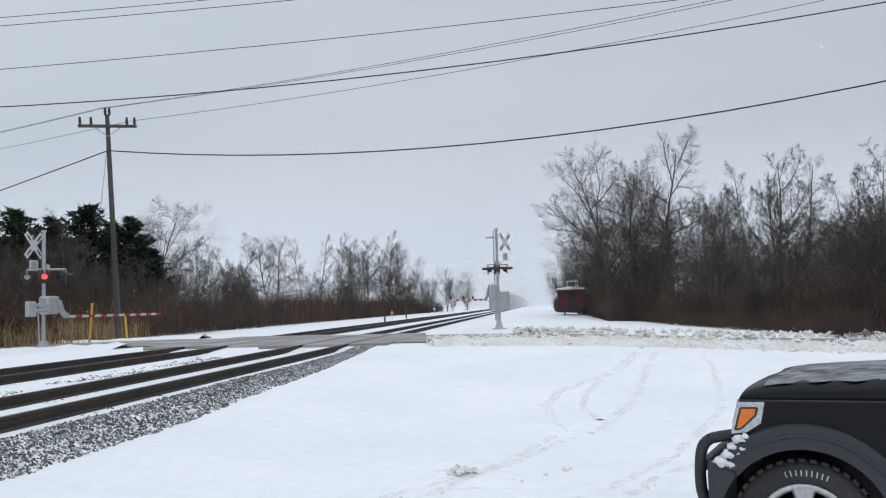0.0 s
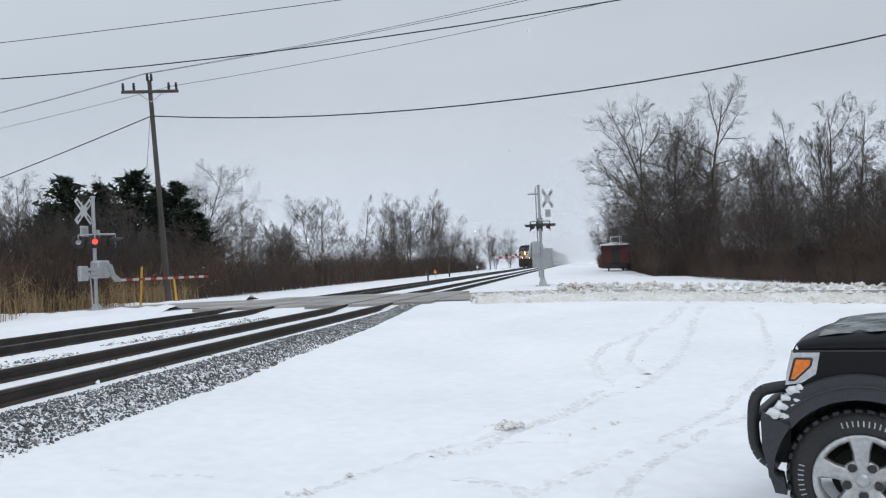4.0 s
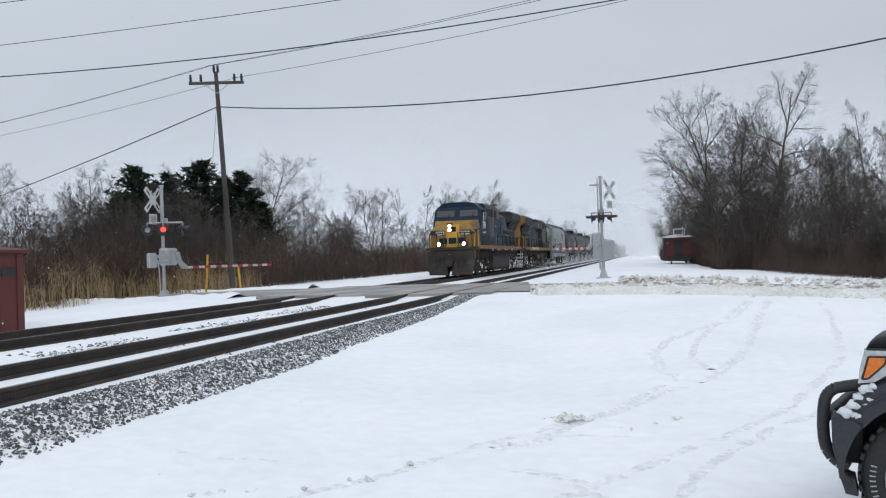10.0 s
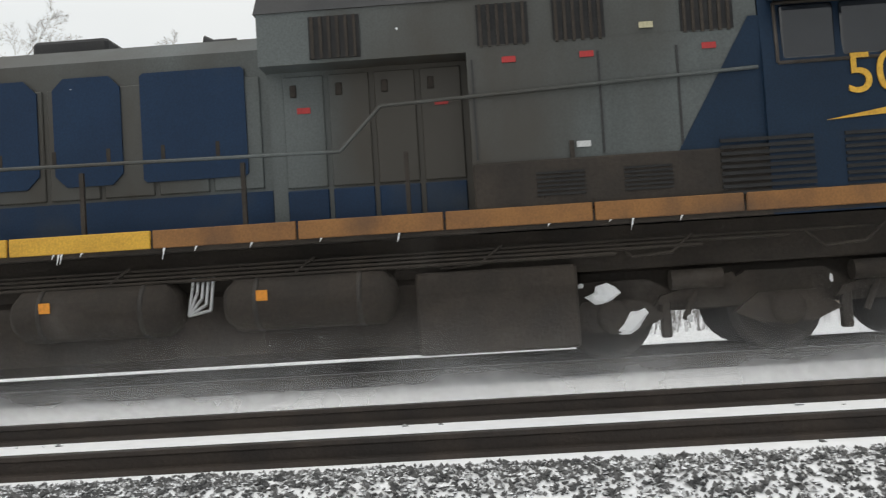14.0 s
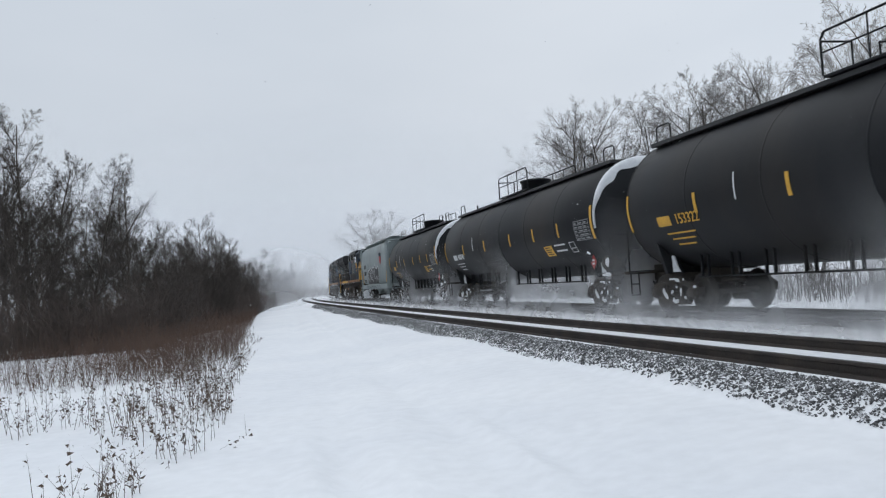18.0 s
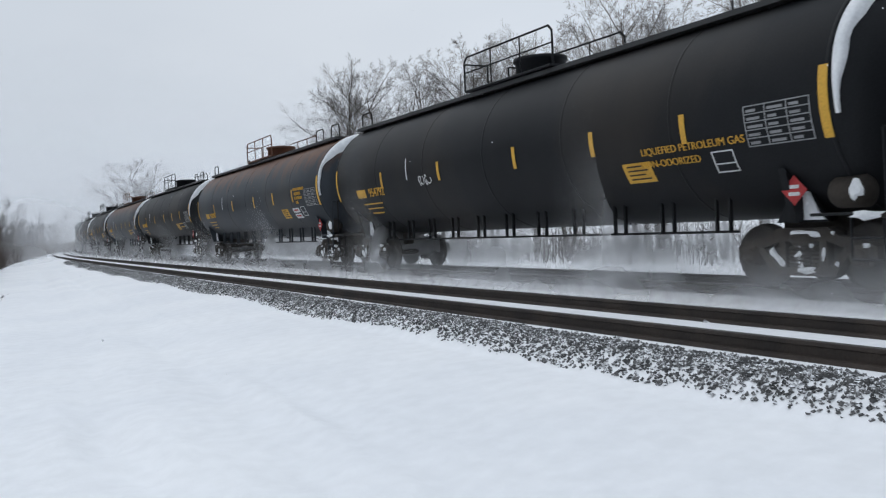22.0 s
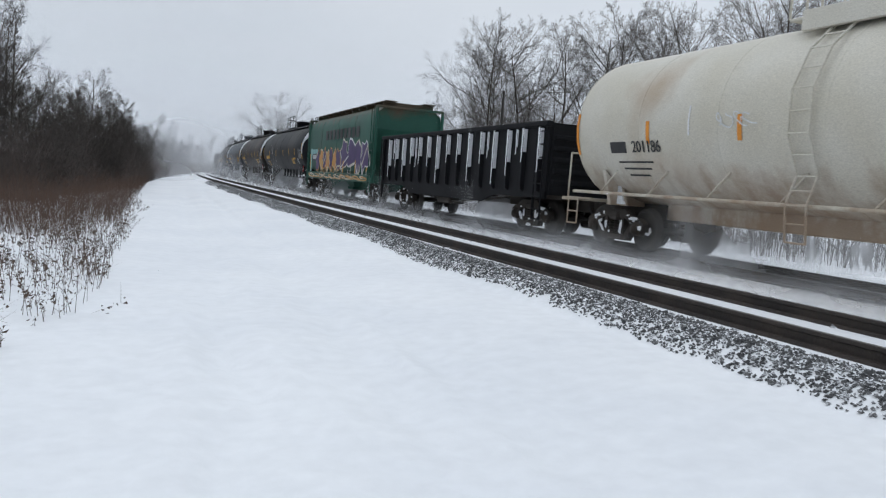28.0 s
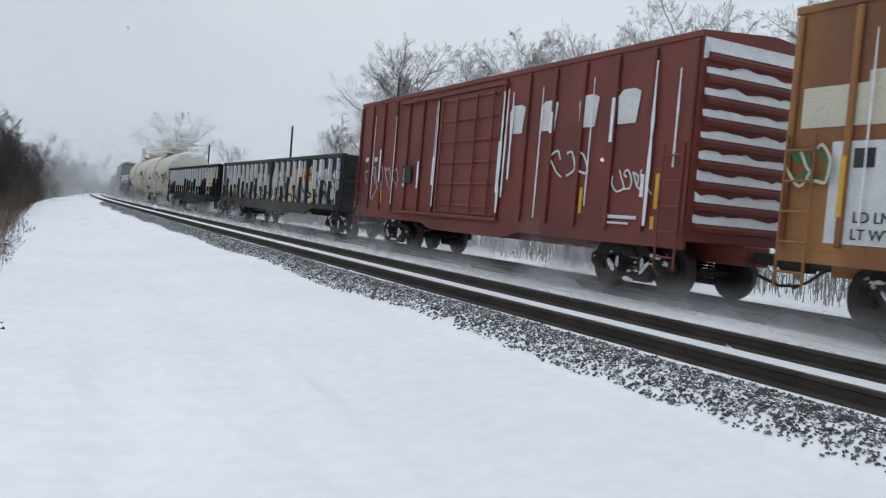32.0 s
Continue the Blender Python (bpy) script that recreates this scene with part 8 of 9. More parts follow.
def crossing_signal(x, y, z, label, top, lamps, buck, arm_turn, arm_len, lamp_z, gate_z):
    ob = thing("crossing_signal", label, "crossing signal", "crossing signals", at=pose(x, y, z))
    part("mast", Geo().cyl((0, 0, 0.25), (0, 0, top), 0.07, 14).cyl((0, 0, top), (0, 0, top + 0.06), 0.095, 14), GALV, ob)
    part("base_casting", Geo().loft([[(-0.2, -0.2, 0), (0.2, -0.2, 0), (0.2, 0.2, 0), (-0.2, 0.2, 0)], [(-0.18, -0.18, 0.12), (0.18, -0.18, 0.12), (0.18, 0.18, 0.12), (-0.18, 0.18, 0.12)], [(-0.09, -0.09, 0.42), (0.09, -0.09, 0.42), (0.09, 0.09, 0.42), (-0.09, 0.09, 0.42)]]), GALV, ob)
    part("foundation", Geo().box(-0.35, 0.35, -0.35, 0.35, -0.6, 0.01, 0.03), GALV, ob)
    crossbuck(ob, buck[:3], buck[3])
    bar = Geo()
    for lx, ly, f, lit in lamps:
        bar.tube([(0, 0, lamp_z + 0.27), (lx, ly, lamp_z + 0.27), (lx, ly, lamp_z)], 0.035)
        signal_lamp(ob, (lx, ly, lamp_z), f, lit)
    part("crossarm", bar, GALV, ob)
    part("junction_box", Geo().box(-0.13, 0.13, 0.05, 0.22, lamp_z + 0.1, lamp_z + 0.45, 0.03), GALV, ob)
    gate = new("gate")
    gate.parent = ob
    gate.matrix_basis = pose(0, 0, gate_z, 0, 0, arm_turn)
    part("mechanism", Geo().box(-0.36, 0.34, -0.45, -0.02, 1.58, 2.25, 0.07), GALV, gate)
    part("counterweight", Geo().box(-1.5, -1.05, -0.55, -0.38, 1.5, 2.05, 0.04), GALV, gate)
    part("counterweight_arm", Geo().box(-1.1, -0.2, -0.5, -0.44, 1.86, 1.98, 0.02).box(-1.1, -0.2, -0.5, -0.44, 1.66, 1.76, 0.02), GALV, gate)
    part("arm_support", Geo().prism([(0.1, 2.08), (0.34, 2.1), (0.52, 1.72), (0.86, 1.52), (0.86, 1.42), (0.56, 1.42), (0.34, 1.6), (0.16, 1.9)], "y", -0.5, -0.42), GALV, gate)
    n = int(arm_len / 0.4)
    for i in range(n):
        part("arm_band", Geo().box(0.8 + 0.4 * i, 1.2 + 0.4 * i - 0.002, -0.475, -0.445, 1.43 - 0.0, 1.53), RED if i % 2 else SIGN_WHITE, gate)
    for k in (0.35, 0.62, 0.96):
        part("arm_light", Geo().turn([(0.05, 1.53), (0.055, 1.62), (0.02, 1.65)], (0.8 + k * arm_len, -0.46, 0), "z", 10), DARK_LAMP, gate)
    con = Geo()
    con.tube([(-0.1, -0.25, 1.62), (-0.12, -0.12, 1.2), (-0.1, -0.1, 0.3)], 0.025)
    con.tube([(0.1, -0.25, 1.62), (0.08, -0.12, 1.1), (0.08, -0.08, 0.3)], 0.02)
    part("conduit", con, GALV, ob)
    return ob


crossing_signal(-18.19, 29.40, -0.16, "galvanised crossing signal with lowered striped gate and red lamp", 4.45,
                ((-0.46, -0.3, -62, 2), (0.10, -0.12, -50, 1), (0.62, 0.4, 20, 0), (0.42, 0.62, 120, 0)), (-0.3, -0.16, 3.94, -6), 84, 6.6, 2.78, -0.2)
right_signal = crossing_signal(-2.02, 43.3, -0.1, "galvanised crossing signal seen side-on beyond the road", 5.05,
                               ((0.12, -0.45, 8, 0), (-0.12, -0.45, 172, 0), (0.5, 0.1, 0, 1), (-0.5, 0.1, 180, 0)), (0.42, 0.0, 4.4, -35), -106, 4.8, 3.0, 0)
lad = Geo()
grab_ladder(lad, -0.16, -0.2, 0.2, 0.4, 5.0, 14)
part("ladder", lad, GALV, right_signal)
part("signal_case", Geo().box(-0.55, 0.5, 1.2, 2.0, 0.9, 1.9, 0.04), GALV, right_signal)
part("stub_arm", Geo().box(-0.55, -0.05, -0.05, 0.05, 4.62, 4.72, 0.02), GALV, right_signal)

# ---- poles and wires ----
def utility_pole(x, y, z, top, turn, lean, label):
    ob = thing("utility_pole", label, "utility pole", "utility poles", at=pose(x, y, z, 1.2 * lean, -2.4 * lean) @ pose(0, 0, 0, 0, 0, turn))
    part("pole", Geo().cyl((0, 0, -0.3), (0, 0, top), 0.155, 12, 0.10), WOOD, ob)
    part("crossarm", Geo().box(-1.3, 1.3, -0.17, -0.07, top - 0.62, top - 0.48, 0.015), WOOD, ob)
    br = Geo()
    for s in (-1, 1):
        br.tube([(s * 0.62, -0.12, top - 0.58), (0, -0.13, top - 1.05)], 0.02)
    part("brace", br, GALV, ob)
    for px, pz in ((-1.2, top - 0.48), (-0.72, top - 0.48), (1.2, top - 0.48), (0.86, top - 0.48), (-0.08, top - 0.05), (0.1, top - 0.05)):
        part("insulator", Geo().turn([(0.03, pz), (0.075, pz + 0.06), (0.045, pz + 0.12), (0.075, pz + 0.16), (0.05, pz + 0.26), (0.06, pz + 0.34), (0.02, pz + 0.36)], (px, -0.12, 0), "z", 10), BLACK, ob)
    return ob


utility_pole(-19.53, 37.63, -0.35, 10.95, 28, 1.0, "tall weathered wooden pole with a crossarm and black insulators")
utility_pole(-27.2, 26.4, -0.45, 11.9, 52, 0.0, "weathered wooden pole with a plain crossarm beyond the railway")


def wire(p, q, sag, r, label="thin black overhead wire between poles"):
    pts = []
    for i in range(25):
        t = i / 24
        v = Vector(p).lerp(Vector(q), t)
        v.z -= sag * 4 * t * (1 - t)
        pts.append(v)
    solid("overhead_wire", Geo().tube(pts, r, 5), WIRE, label, "wire", "overhead wires")


HEAVY = "thick black overhead cable between poles"
wire((-19.96, 37.41, 8.89), (34, 24.9, 13.0), 3.05, 0.028, HEAVY)
wire((-19.96, 37.41, 8.89), (-75, 63.8, 3.5), 0.5, 0.028, HEAVY)
for a, b, c in (((-20.25, 37.25, 10.9), (34, 24.5, 15.0), (-75, 63.4, 12.8)), ((-20.12, 37.3, 10.9), (34, 24.9, 14.9), (-75, 63.8, 12.9)), ((-19.1, 37.86, 10.35), (34, 25.5, 14.5), (-75, 64.7, 12.3))):
    wire(a, b, 1.0, 0.011)
    wire(a, c, 0.6, 0.011)
wire((-27.2, 26.4, 8.53), (36, 23.87, 13.63), 2.17, 0.02, HEAVY)
wire((-27.2, 26.4, 8.53), (-80, 30, 9.0), 1.0, 0.02, HEAVY)
for z0, z1 in ((9.5, 12.2), (11.1, 13.1), (11.4, 13.3)):
    wire((-27.2, 26.4, z0), (36, 23.87, z1), 0.85, 0.012)
    wire((-27.2, 26.4, z0), (-80, 30, z0), 1.2, 0.012)
for x, y, h, lean in ((-20.68, 37.0, 2.0, 0.17), (-19.08, 37.6, 1.45, -0.15)):
    solid("guy_marker", Geo().cyl((0, 0, -0.3), (lean, 0, h), 0.055, 8), YELLOW, "slanting yellow plastic guy-wire marker", "guy marker", "guy markers", at=pose(x, y, -0.3))
wire((-20.6, 37.0, 1.2), (-20.0, 37.4, 9.0), 0.0, 0.01, "thin steel guy wire of the pole")

# ---- huts, signs and posts ----
hut = thing("equipment_hut", "dark red metal equipment hut beside the track", "hut", at=pose(-15.4, 15.95, -0.5, 0, 0, 3))
part("walls", Geo().box(-1.15, 1.15, -1.15, 1.15, 0.0, 2.12, 0.02), BARN, hut)
part("roof", Geo().prism([(-1.25, 2.1), (1.25, 2.1), (1.25, 2.16), (0, 2.34), (-1.25, 2.16)], "y", -1.22, 1.22), BARN, hut)
part("vent", Geo().turn([(0.14, 2.25), (0.14, 2.42), (0.2, 2.44), (0.02, 2.5)], (0.3, 0.4, 0), "z", 12), BARN, hut)
for k in range(4):
    part("wall_rib", Geo().box(1.15, 1.18, -0.9 + 0.6 * k - 0.03, -0.9 + 0.6 * k + 0.03, 0.05, 2.05, 0.01), BARN, hut)
part("nameplate", Geo().box(1.16, 1.175, 0.35, 0.85, 1.55, 1.75), BLACK, hut)
part("door", Geo().box(-0.45, 0.45, 1.15, 1.18, 0.1, 1.95, 0.01), BARN, hut)

cab_ = thing("caboose", "old dark red caboose with snow on its roof", "caboose", at=pose(3.6, 94.0, -0.25, 0, 0, -2))
part("body", Geo().box(-1.45, 1.45, -4, 4, 0.75, 2.75, 0.03), BARN, cab_)
part("roof", Geo().prism([(-1.55, 2.72), (1.55, 2.72), (1.5, 2.85), (0, 3.05), (-1.5, 2.85)], "y", -4.5, 4.5), CLING, cab_, "roof under snow")
part("end_door", Geo().box(-0.4, 0.4, -4.03, -3.99, 0.8, 2.5), BLACK, cab_)
for x in (-1.4, 1.3):
    part("corner_post", Geo().box(x, x + 0.1, -4.55, -4.45, 0.5, 2.8), BLACK, cab_)
rr = Geo()
rr.tube([(-0.4, -3.5, 2.9), (-0.4, -3.5, 3.6), (0.7, -3.5, 3.6), (0.7, -3.5, 2.9)], 0.05)
rr.tube([(0.5, -3.4, 2.9), (0.5, -3.4, 3.9)], 0.05)
part("roof_rail", rr, SIGN_WHITE, cab_)
part("underframe", Geo().box(-1.2, 1.2, -4.2, 4.2, 0.35, 0.75, 0.02), BLACK, cab_)
for y in (-2.8, 2.8):
    for x in (-0.75, 0.75):
        part("wheel", Geo().turn([(0.02, x - 0.07), (0.42, x - 0.06), (0.42, x + 0.06), (0.02, x + 0.07)], (0, y, 0.4), "x", 16), BLACK, cab_)

for x, y, z, m, s in ((-15.4, 88.0, -0.1, ORANGE, 0.42), (-14.6, 118.0, 0.1, SIGN_WHITE, 0.4)):
    sg = thing("triangle_sign", "small triangular trackside marker on a stake", "sign", "marker signs", at=pose(x, y, z))
    part("stake", Geo().box(-0.03, 0.03, -0.02, 0.02, -0.4, 0.75), GALV, sg)
    part("plate", Geo().prism([(-s / 2, 0.5), (s / 2, 0.5), (0, 0.5 + s)], "y", -0.035, -0.022), m, sg)
for x, y, h in ((-13.8, 75, 0.9), (-14.2, 90, 1.6), (-16.6, -57.9, 6.8), (-15.0, -78.8, 6.1), (-17.5, -40.0, 6.5)):
    solid("wooden_post", Geo().cyl((0, 0, -0.3), (0, 0, h), 0.09, 8, 0.07), WOOD, "bare weathered wooden post beside the railway", "post", "trackside posts", at=pose(x, y, -0.4))
    

# ---- the parked car ----
def arch(cx, cz, r, a0, a1, n=10):
    return [(cx + r * math.cos(math.radians(a0 + (a1 - a0) * i / n)), cz + r * math.sin(math.radians(a0 + (a1 - a0) * i / n))) for i in range(n + 1)]


def swept(g):
    """Rakes the nose back towards the far side."""
    g.v = [(x + 0.16 * max(0.0, y) * max(0.0, 1 - max(0.0, x) / 1.2), y, z) for x, y, z in g.v]
    return g


def parked_car():
    """A boxy off-roader, front towards -x; its near side looks along -y. z = 0 is the ground, x = 0 the front hub."""
    ob = thing("parked_car", "black off-road car with grey arches, bull bar and snowy bonnet", "car", at=pose(1.54, 5.2, -0.63, 0, 0, -14))
    W, H = 1.72, 0.40
    cut = arch(0.0, H, 0.50, 0, 180, 14)[::-1]
    # near wing with the wheel opening cut through, the far wing, and the block between
    wing = [(-0.33, 1.145), (-0.36, 1.0), (-0.40, 0.78), (-0.50, 0.5)] + cut[1:-1] + [(0.5, 0.42), (1.2, 0.42), (1.2, 1.15)]
    for y0, y1 in ((0.0, 0.1), (W - 0.1, W)):
        part("wing", swept(Geo().prism(wing, "y", y0, y1)), CAR_PAINT, ob)
    part("engine_bay", Geo().box(-0.05, 1.2, 0.42, W - 0.42, 0.45, 1.13), CAR_PAINT, ob)
    part("front_panel", swept(Geo().prism([(-0.33, 1.15), (-0.38, 0.95), (-0.42, 0.76), (-0.25, 0.76), (-0.25, 1.15)], "y", 0.1, W - 0.1)), CAR_PAINT, ob)
    part("grille", swept(Geo().prism([(-0.36, 1.1), (-0.41, 0.85), (-0.38, 0.85), (-0.33, 1.1)], "y", 0.45, W - 0.45)), BLACK, ob)
    cabin = [(1.2, 0.45), (4.0, 0.45), (4.1, 0.9), (4.05, 1.32), (3.9, 1.85), (2.4, 1.88), (1.75, 1.82), (1.2, 1.31)]
    part("cabin", Geo().prism(cabin, "y", 0.03, W - 0.03), CAR_PAINT, ob)
    part("side_window", Geo().prism([(1.75, 1.36), (2.6, 1.36), (2.6, 1.76), (2.05, 1.74)], "y", 0.015, 0.03), GLASS, ob)
    part("windscreen", Geo().prism([(1.22, 1.35), (1.27, 1.33), (1.8, 1.78), (1.74, 1.8)], "y", 0.12, W - 0.12), GLASS, ob)
    prof = [(-0.335, 1.15), (-0.325, 1.18), (-0.29, 1.205), (-0.22, 1.222), (-0.1, 1.238), (0.12, 1.252), (0.6, 1.27), (1.2, 1.285)]
    bon = Geo()
    bon.loft([[(x, 0.0, 1.148), (x, 0.012, 0.4 * 1.15 + 0.6 * z), (x, 0.06, z), (x, 0.25, z + 0.015), (x, W / 2, z + 0.012), (x, W - 0.25, z - 0.01), (x, W - 0.06, z), (x, W, 1.148)] for x, z in prof], smooth=True)
    swept(bon)
    part("bonnet", bon, CAR_PAINT, ob)
    part("bonnet_seam", Geo().box(-0.335, 1.2, -0.003, 0.01, 1.138, 1.149), BLACK, ob)
    sn, rows = Geo(), []
    for i in range(14):
        x = -0.20 + 1.35 * i / 13
        zz = np.interp(x, [p[0] for p in prof], [p[1] for p in prof])
        rows.append([(x + 0.012 * math.sin(2.7 * k + i), 0.05 + 0.03 * math.sin(3.3 * i) + (W - 0.15) * k / 9, zz + (0.0 if k in (0, 9) else 0.018 - 0.012 * k / 9) + 0.003 * math.sin(2.1 * i + 1.7 * k)) for k in range(10)])
    sn.loft(rows, False, True, False)
    part("bonnet_snow", swept(sn), WET_SNOW, ob, "thin wet snow on the bonnet")
    # headlamp at the corner: silver bezel, amber lens, dark rim
    part("headlamp", Geo().prism([(-0.345, 1.135), (-0.19, 1.135), (-0.215, 1.01), (-0.30, 0.955), (-0.385, 0.945), (-0.375, 1.02)], "y", -0.012, 0.12), CHROME, ob, "silver headlamp housing")
    lens = [(-0.325, 1.10), (-0.232, 1.10), (-0.245, 1.055), (-0.33, 0.975), (-0.362, 0.972)]
    part("indicator", Geo().prism(lens, "y", -0.020, 0.0), AMBER, ob, "amber indicator lens")
    part("lamp_rim", Geo().tube([(x, -0.019, z) for x, z in lens + lens[:1]], 0.006), BLACK, ob)
    part("lamp_glass", swept(Geo().prism([(-0.36, 1.12), (-0.40, 0.96), (-0.38, 0.96), (-0.34, 1.12)], "y", 0.1, 0.42)), CHROME, ob)
    # grey arch and bumper cladding
    outer, inner = arch(0.0, H, 0.615, 6, 141, 16), arch(0.0, H, 0.475, 141, 6, 16)
    fl = Geo()
    fl.loft([[(x * 0.985, -0.045, H + (z - H) * 0.985) for x, z in outer + inner], [(x, 0.02, z) for x, z in outer + inner]])
    part("wheel_arch", fl, CLADDING, ob)
    part("arch_edge", Geo().tube([(x, -0.046, z) for x, z in arch(0.0, H, 0.545, 6, 141, 16)], 0.009), CLADDING, ob)
    part("arch_liner", Geo().prism(arch(0.0, H, 0.5, 0, 180, 14), "y", 0.36, 0.42), BLACK, ob)
    corner = [(-0.53, 0.755), (-0.365, 0.735)] + arch(0.0, H, 0.475, 140, 176, 6) + [(-0.43, 0.375), (-0.50, 0.40), (-0.505, 0.47), (-0.53, 0.57)]
    part("bumper_corner", Geo().prism(corner, "y", -0.045, 0.16), CLADDING, ob, "grey plastic bumper corner")
    part("bumper", swept(Geo().prism([(-0.53, 0.75), (-0.40, 0.76), (-0.40, 0.45), (-0.50, 0.45), (-0.53, 0.57)], "y", 0.16, W + 0.04)), CLADDING, ob)
    part("mud_flap", Geo().prism([(-0.50, 0.42), (-0.42, 0.40), (-0.405, 0.30), (-0.47, 0.31)], "y", -0.03, 0.14), CLADDING, ob)
    for y in (0.05, W - 0.05):
        loop = [(-0.36, 0.935), (-0.46, 0.918), (-0.515, 0.905), (-0.55, 0.88), (-0.572, 0.84), (-0.582, 0.78), (-0.588, 0.68), (-0.585, 0.60), (-0.572, 0.545), (-0.545, 0.50), (-0.51, 0.47), (-0.46, 0.44)]
        part("bull_bar_loop", swept(Geo().tube([(x, y, z) for x, z in loop], 0.034, 12)), BLACK, ob, "bent black steel tube")
    part("bull_bar", swept(Geo().tube([(-0.588, 0.05, 0.72), (-0.60, W / 2, 0.73), (-0.588, W - 0.05, 0.72)], 0.034, 12)), BLACK, ob)
    rng = random.Random(3)
    for cx, cz, r0 in ((-0.345, 0.915, 0.04), (-0.385, 0.87, 0.035), (-0.415, 0.82, 0.045), (-0.45, 0.775, 0.05), (-0.40, 0.765, 0.035), (-0.31, 0.93, 0.03), (-0.33, 0.86, 0.025), (-0.35, 0.83, 0.022)):
        lump = Geo().turn([(0.01, -0.5 * r0), (0.7 * r0, -0.3 * r0), (r0, 0.05 * r0), (0.55 * r0, 0.5 * r0), (0.01, 0.62 * r0)], (cx, -0.03, cz), "z", 9)
        lump.v = [(x + rng.gauss(0, 0.12) * r0, y, z + rng.gauss(0, 0.12) * r0) for x, y, z in lump.v]
        part("lodged_snow", lump, CLING, ob)
    part("side_step", Geo().box(0.6, 3.4, -0.02, 0.1, 0.36, 0.5, 0.03), CLADDING, ob)
    part("door_seam", Geo().box(1.19, 1.205, -0.004, 0.03, 0.5, 1.33), BLACK, ob)
    part("mirror", Geo().box(1.5, 1.66, -0.24, -0.02, 1.3, 1.48, 0.04), CAR_PAINT, ob)
    for wx in (0.0, 2.76):
        for wy, s in ((0.12, 1), (W - 0.12, -1)):
            wheel = new("wheel")
            wheel.parent = ob
            wheel.matrix_basis = pose(wx, wy, 0.40, 0, 0, 0 if s > 0 else 180) @ pose(0, 0, 0, 0, -18, 0) @ Matrix.Diagonal((1.081, 1.0, 1.081, 1.0))
            part("tyre", Geo().turn([(0.235, 0.0), (0.23, -0.125), (0.26, -0.145), (0.33, -0.13), (0.362, -0.10), (0.37, -0.05), (0.37, 0.05), (0.362, 0.10), (0.33, 0.12), (0.235, 0.12), (0.235, 0.0)], (0, 0, 0), "y", 36, caps=False), RUBBER, wheel)
            blk = Geo()
            for k in range(40):
                a = 6.283 * k / 40
                c, sn_ = math.cos(a), math.sin(a)
                blk.loft([[(r * math.cos(a + d), y, r * math.sin(a + d)) for r, d in ((0.358, -0.045), (0.376, -0.045), (0.376, 0.045), (0.358, 0.045))] for y in (-0.12, -0.02)])
            part("tread", blk, RUBBER, wheel)
            part("rim", Geo().turn([(0.205, -0.10), (0.222, -0.148), (0.236, -0.155), (0.246, -0.15), (0.248, -0.13), (0.21, 0.0), (0.23, 0.1), (0.22, 0.1), (0.205, -0.10)], (0, 0, 0), "y", 32, caps=False), ALLOY, wheel)
            part("brake_disc", Geo().turn([(0.02, 0.0), (0.15, 0.0), (0.15, 0.02), (0.02, 0.02)], (0, 0, 0), "y", 24), WHEEL, wheel)
            for k in range(5):
                a = 6.283 * k / 5
                put = lambda r, w, y: (r * math.cos(a) - w * math.sin(a), y, r * math.sin(a) + w * math.cos(a))
                rows = [[put(r, -w, y + d), put(r, -w * 0.72, y), put(r, w * 0.72, y), put(r, w, y + d)] for r, w, y, d in ((0.045, 0.05, -0.118, 0.02), (0.09, 0.042, -0.128, 0.03), (0.15, 0.046, -0.14, 0.035), (0.2, 0.06, -0.148, 0.03), (0.232, 0.085, -0.15, 0.02))]
                part("spoke", Geo().loft(rows, smooth=True), ALLOY, wheel)
                part("lug_nut", Geo().turn([(0.024, -0.128), (0.018, -0.122), (0.024, -0.08)], (0.082 * math.cos(a + 0.63), 0, 0.082 * math.sin(a + 0.63)), "y", 8), BLACK, wheel)
            part("spoke_hub", Geo().turn([(0.02, -0.122), (0.1, -0.118), (0.112, -0.1), (0.105, -0.07)], (0, 0, 0), "y", 24), ALLOY, wheel)
            part("hub_cap", Geo().turn([(0.01, -0.136), (0.034, -0.132), (0.04, -0.11)], (0, 0, 0), "y", 16), ALLOY, wheel)
            for a0, n in ((50, 9), (150, 8)):
                for k in range(n):
                    a = math.radians(a0 + 5 * k)
                    put = lambda r, w: (r * math.cos(a) - w * math.sin(a), -0.139 if r < 0.3 else -0.134, r * math.sin(a) + w * math.cos(a))
                    part("tyre_bar", Geo().loft([[put(0.288, -0.011), put(0.288, -0.004), put(0.318, -0.004), put(0.318, -0.011)], [(x, y + 0.01, z) for x, y, z in (put(0.288, -0.011), put(0.288, -0.004), put(0.318, -0.004), put(0.318, -0.011))]]), GALV, wheel)
    return ob


parked_car()


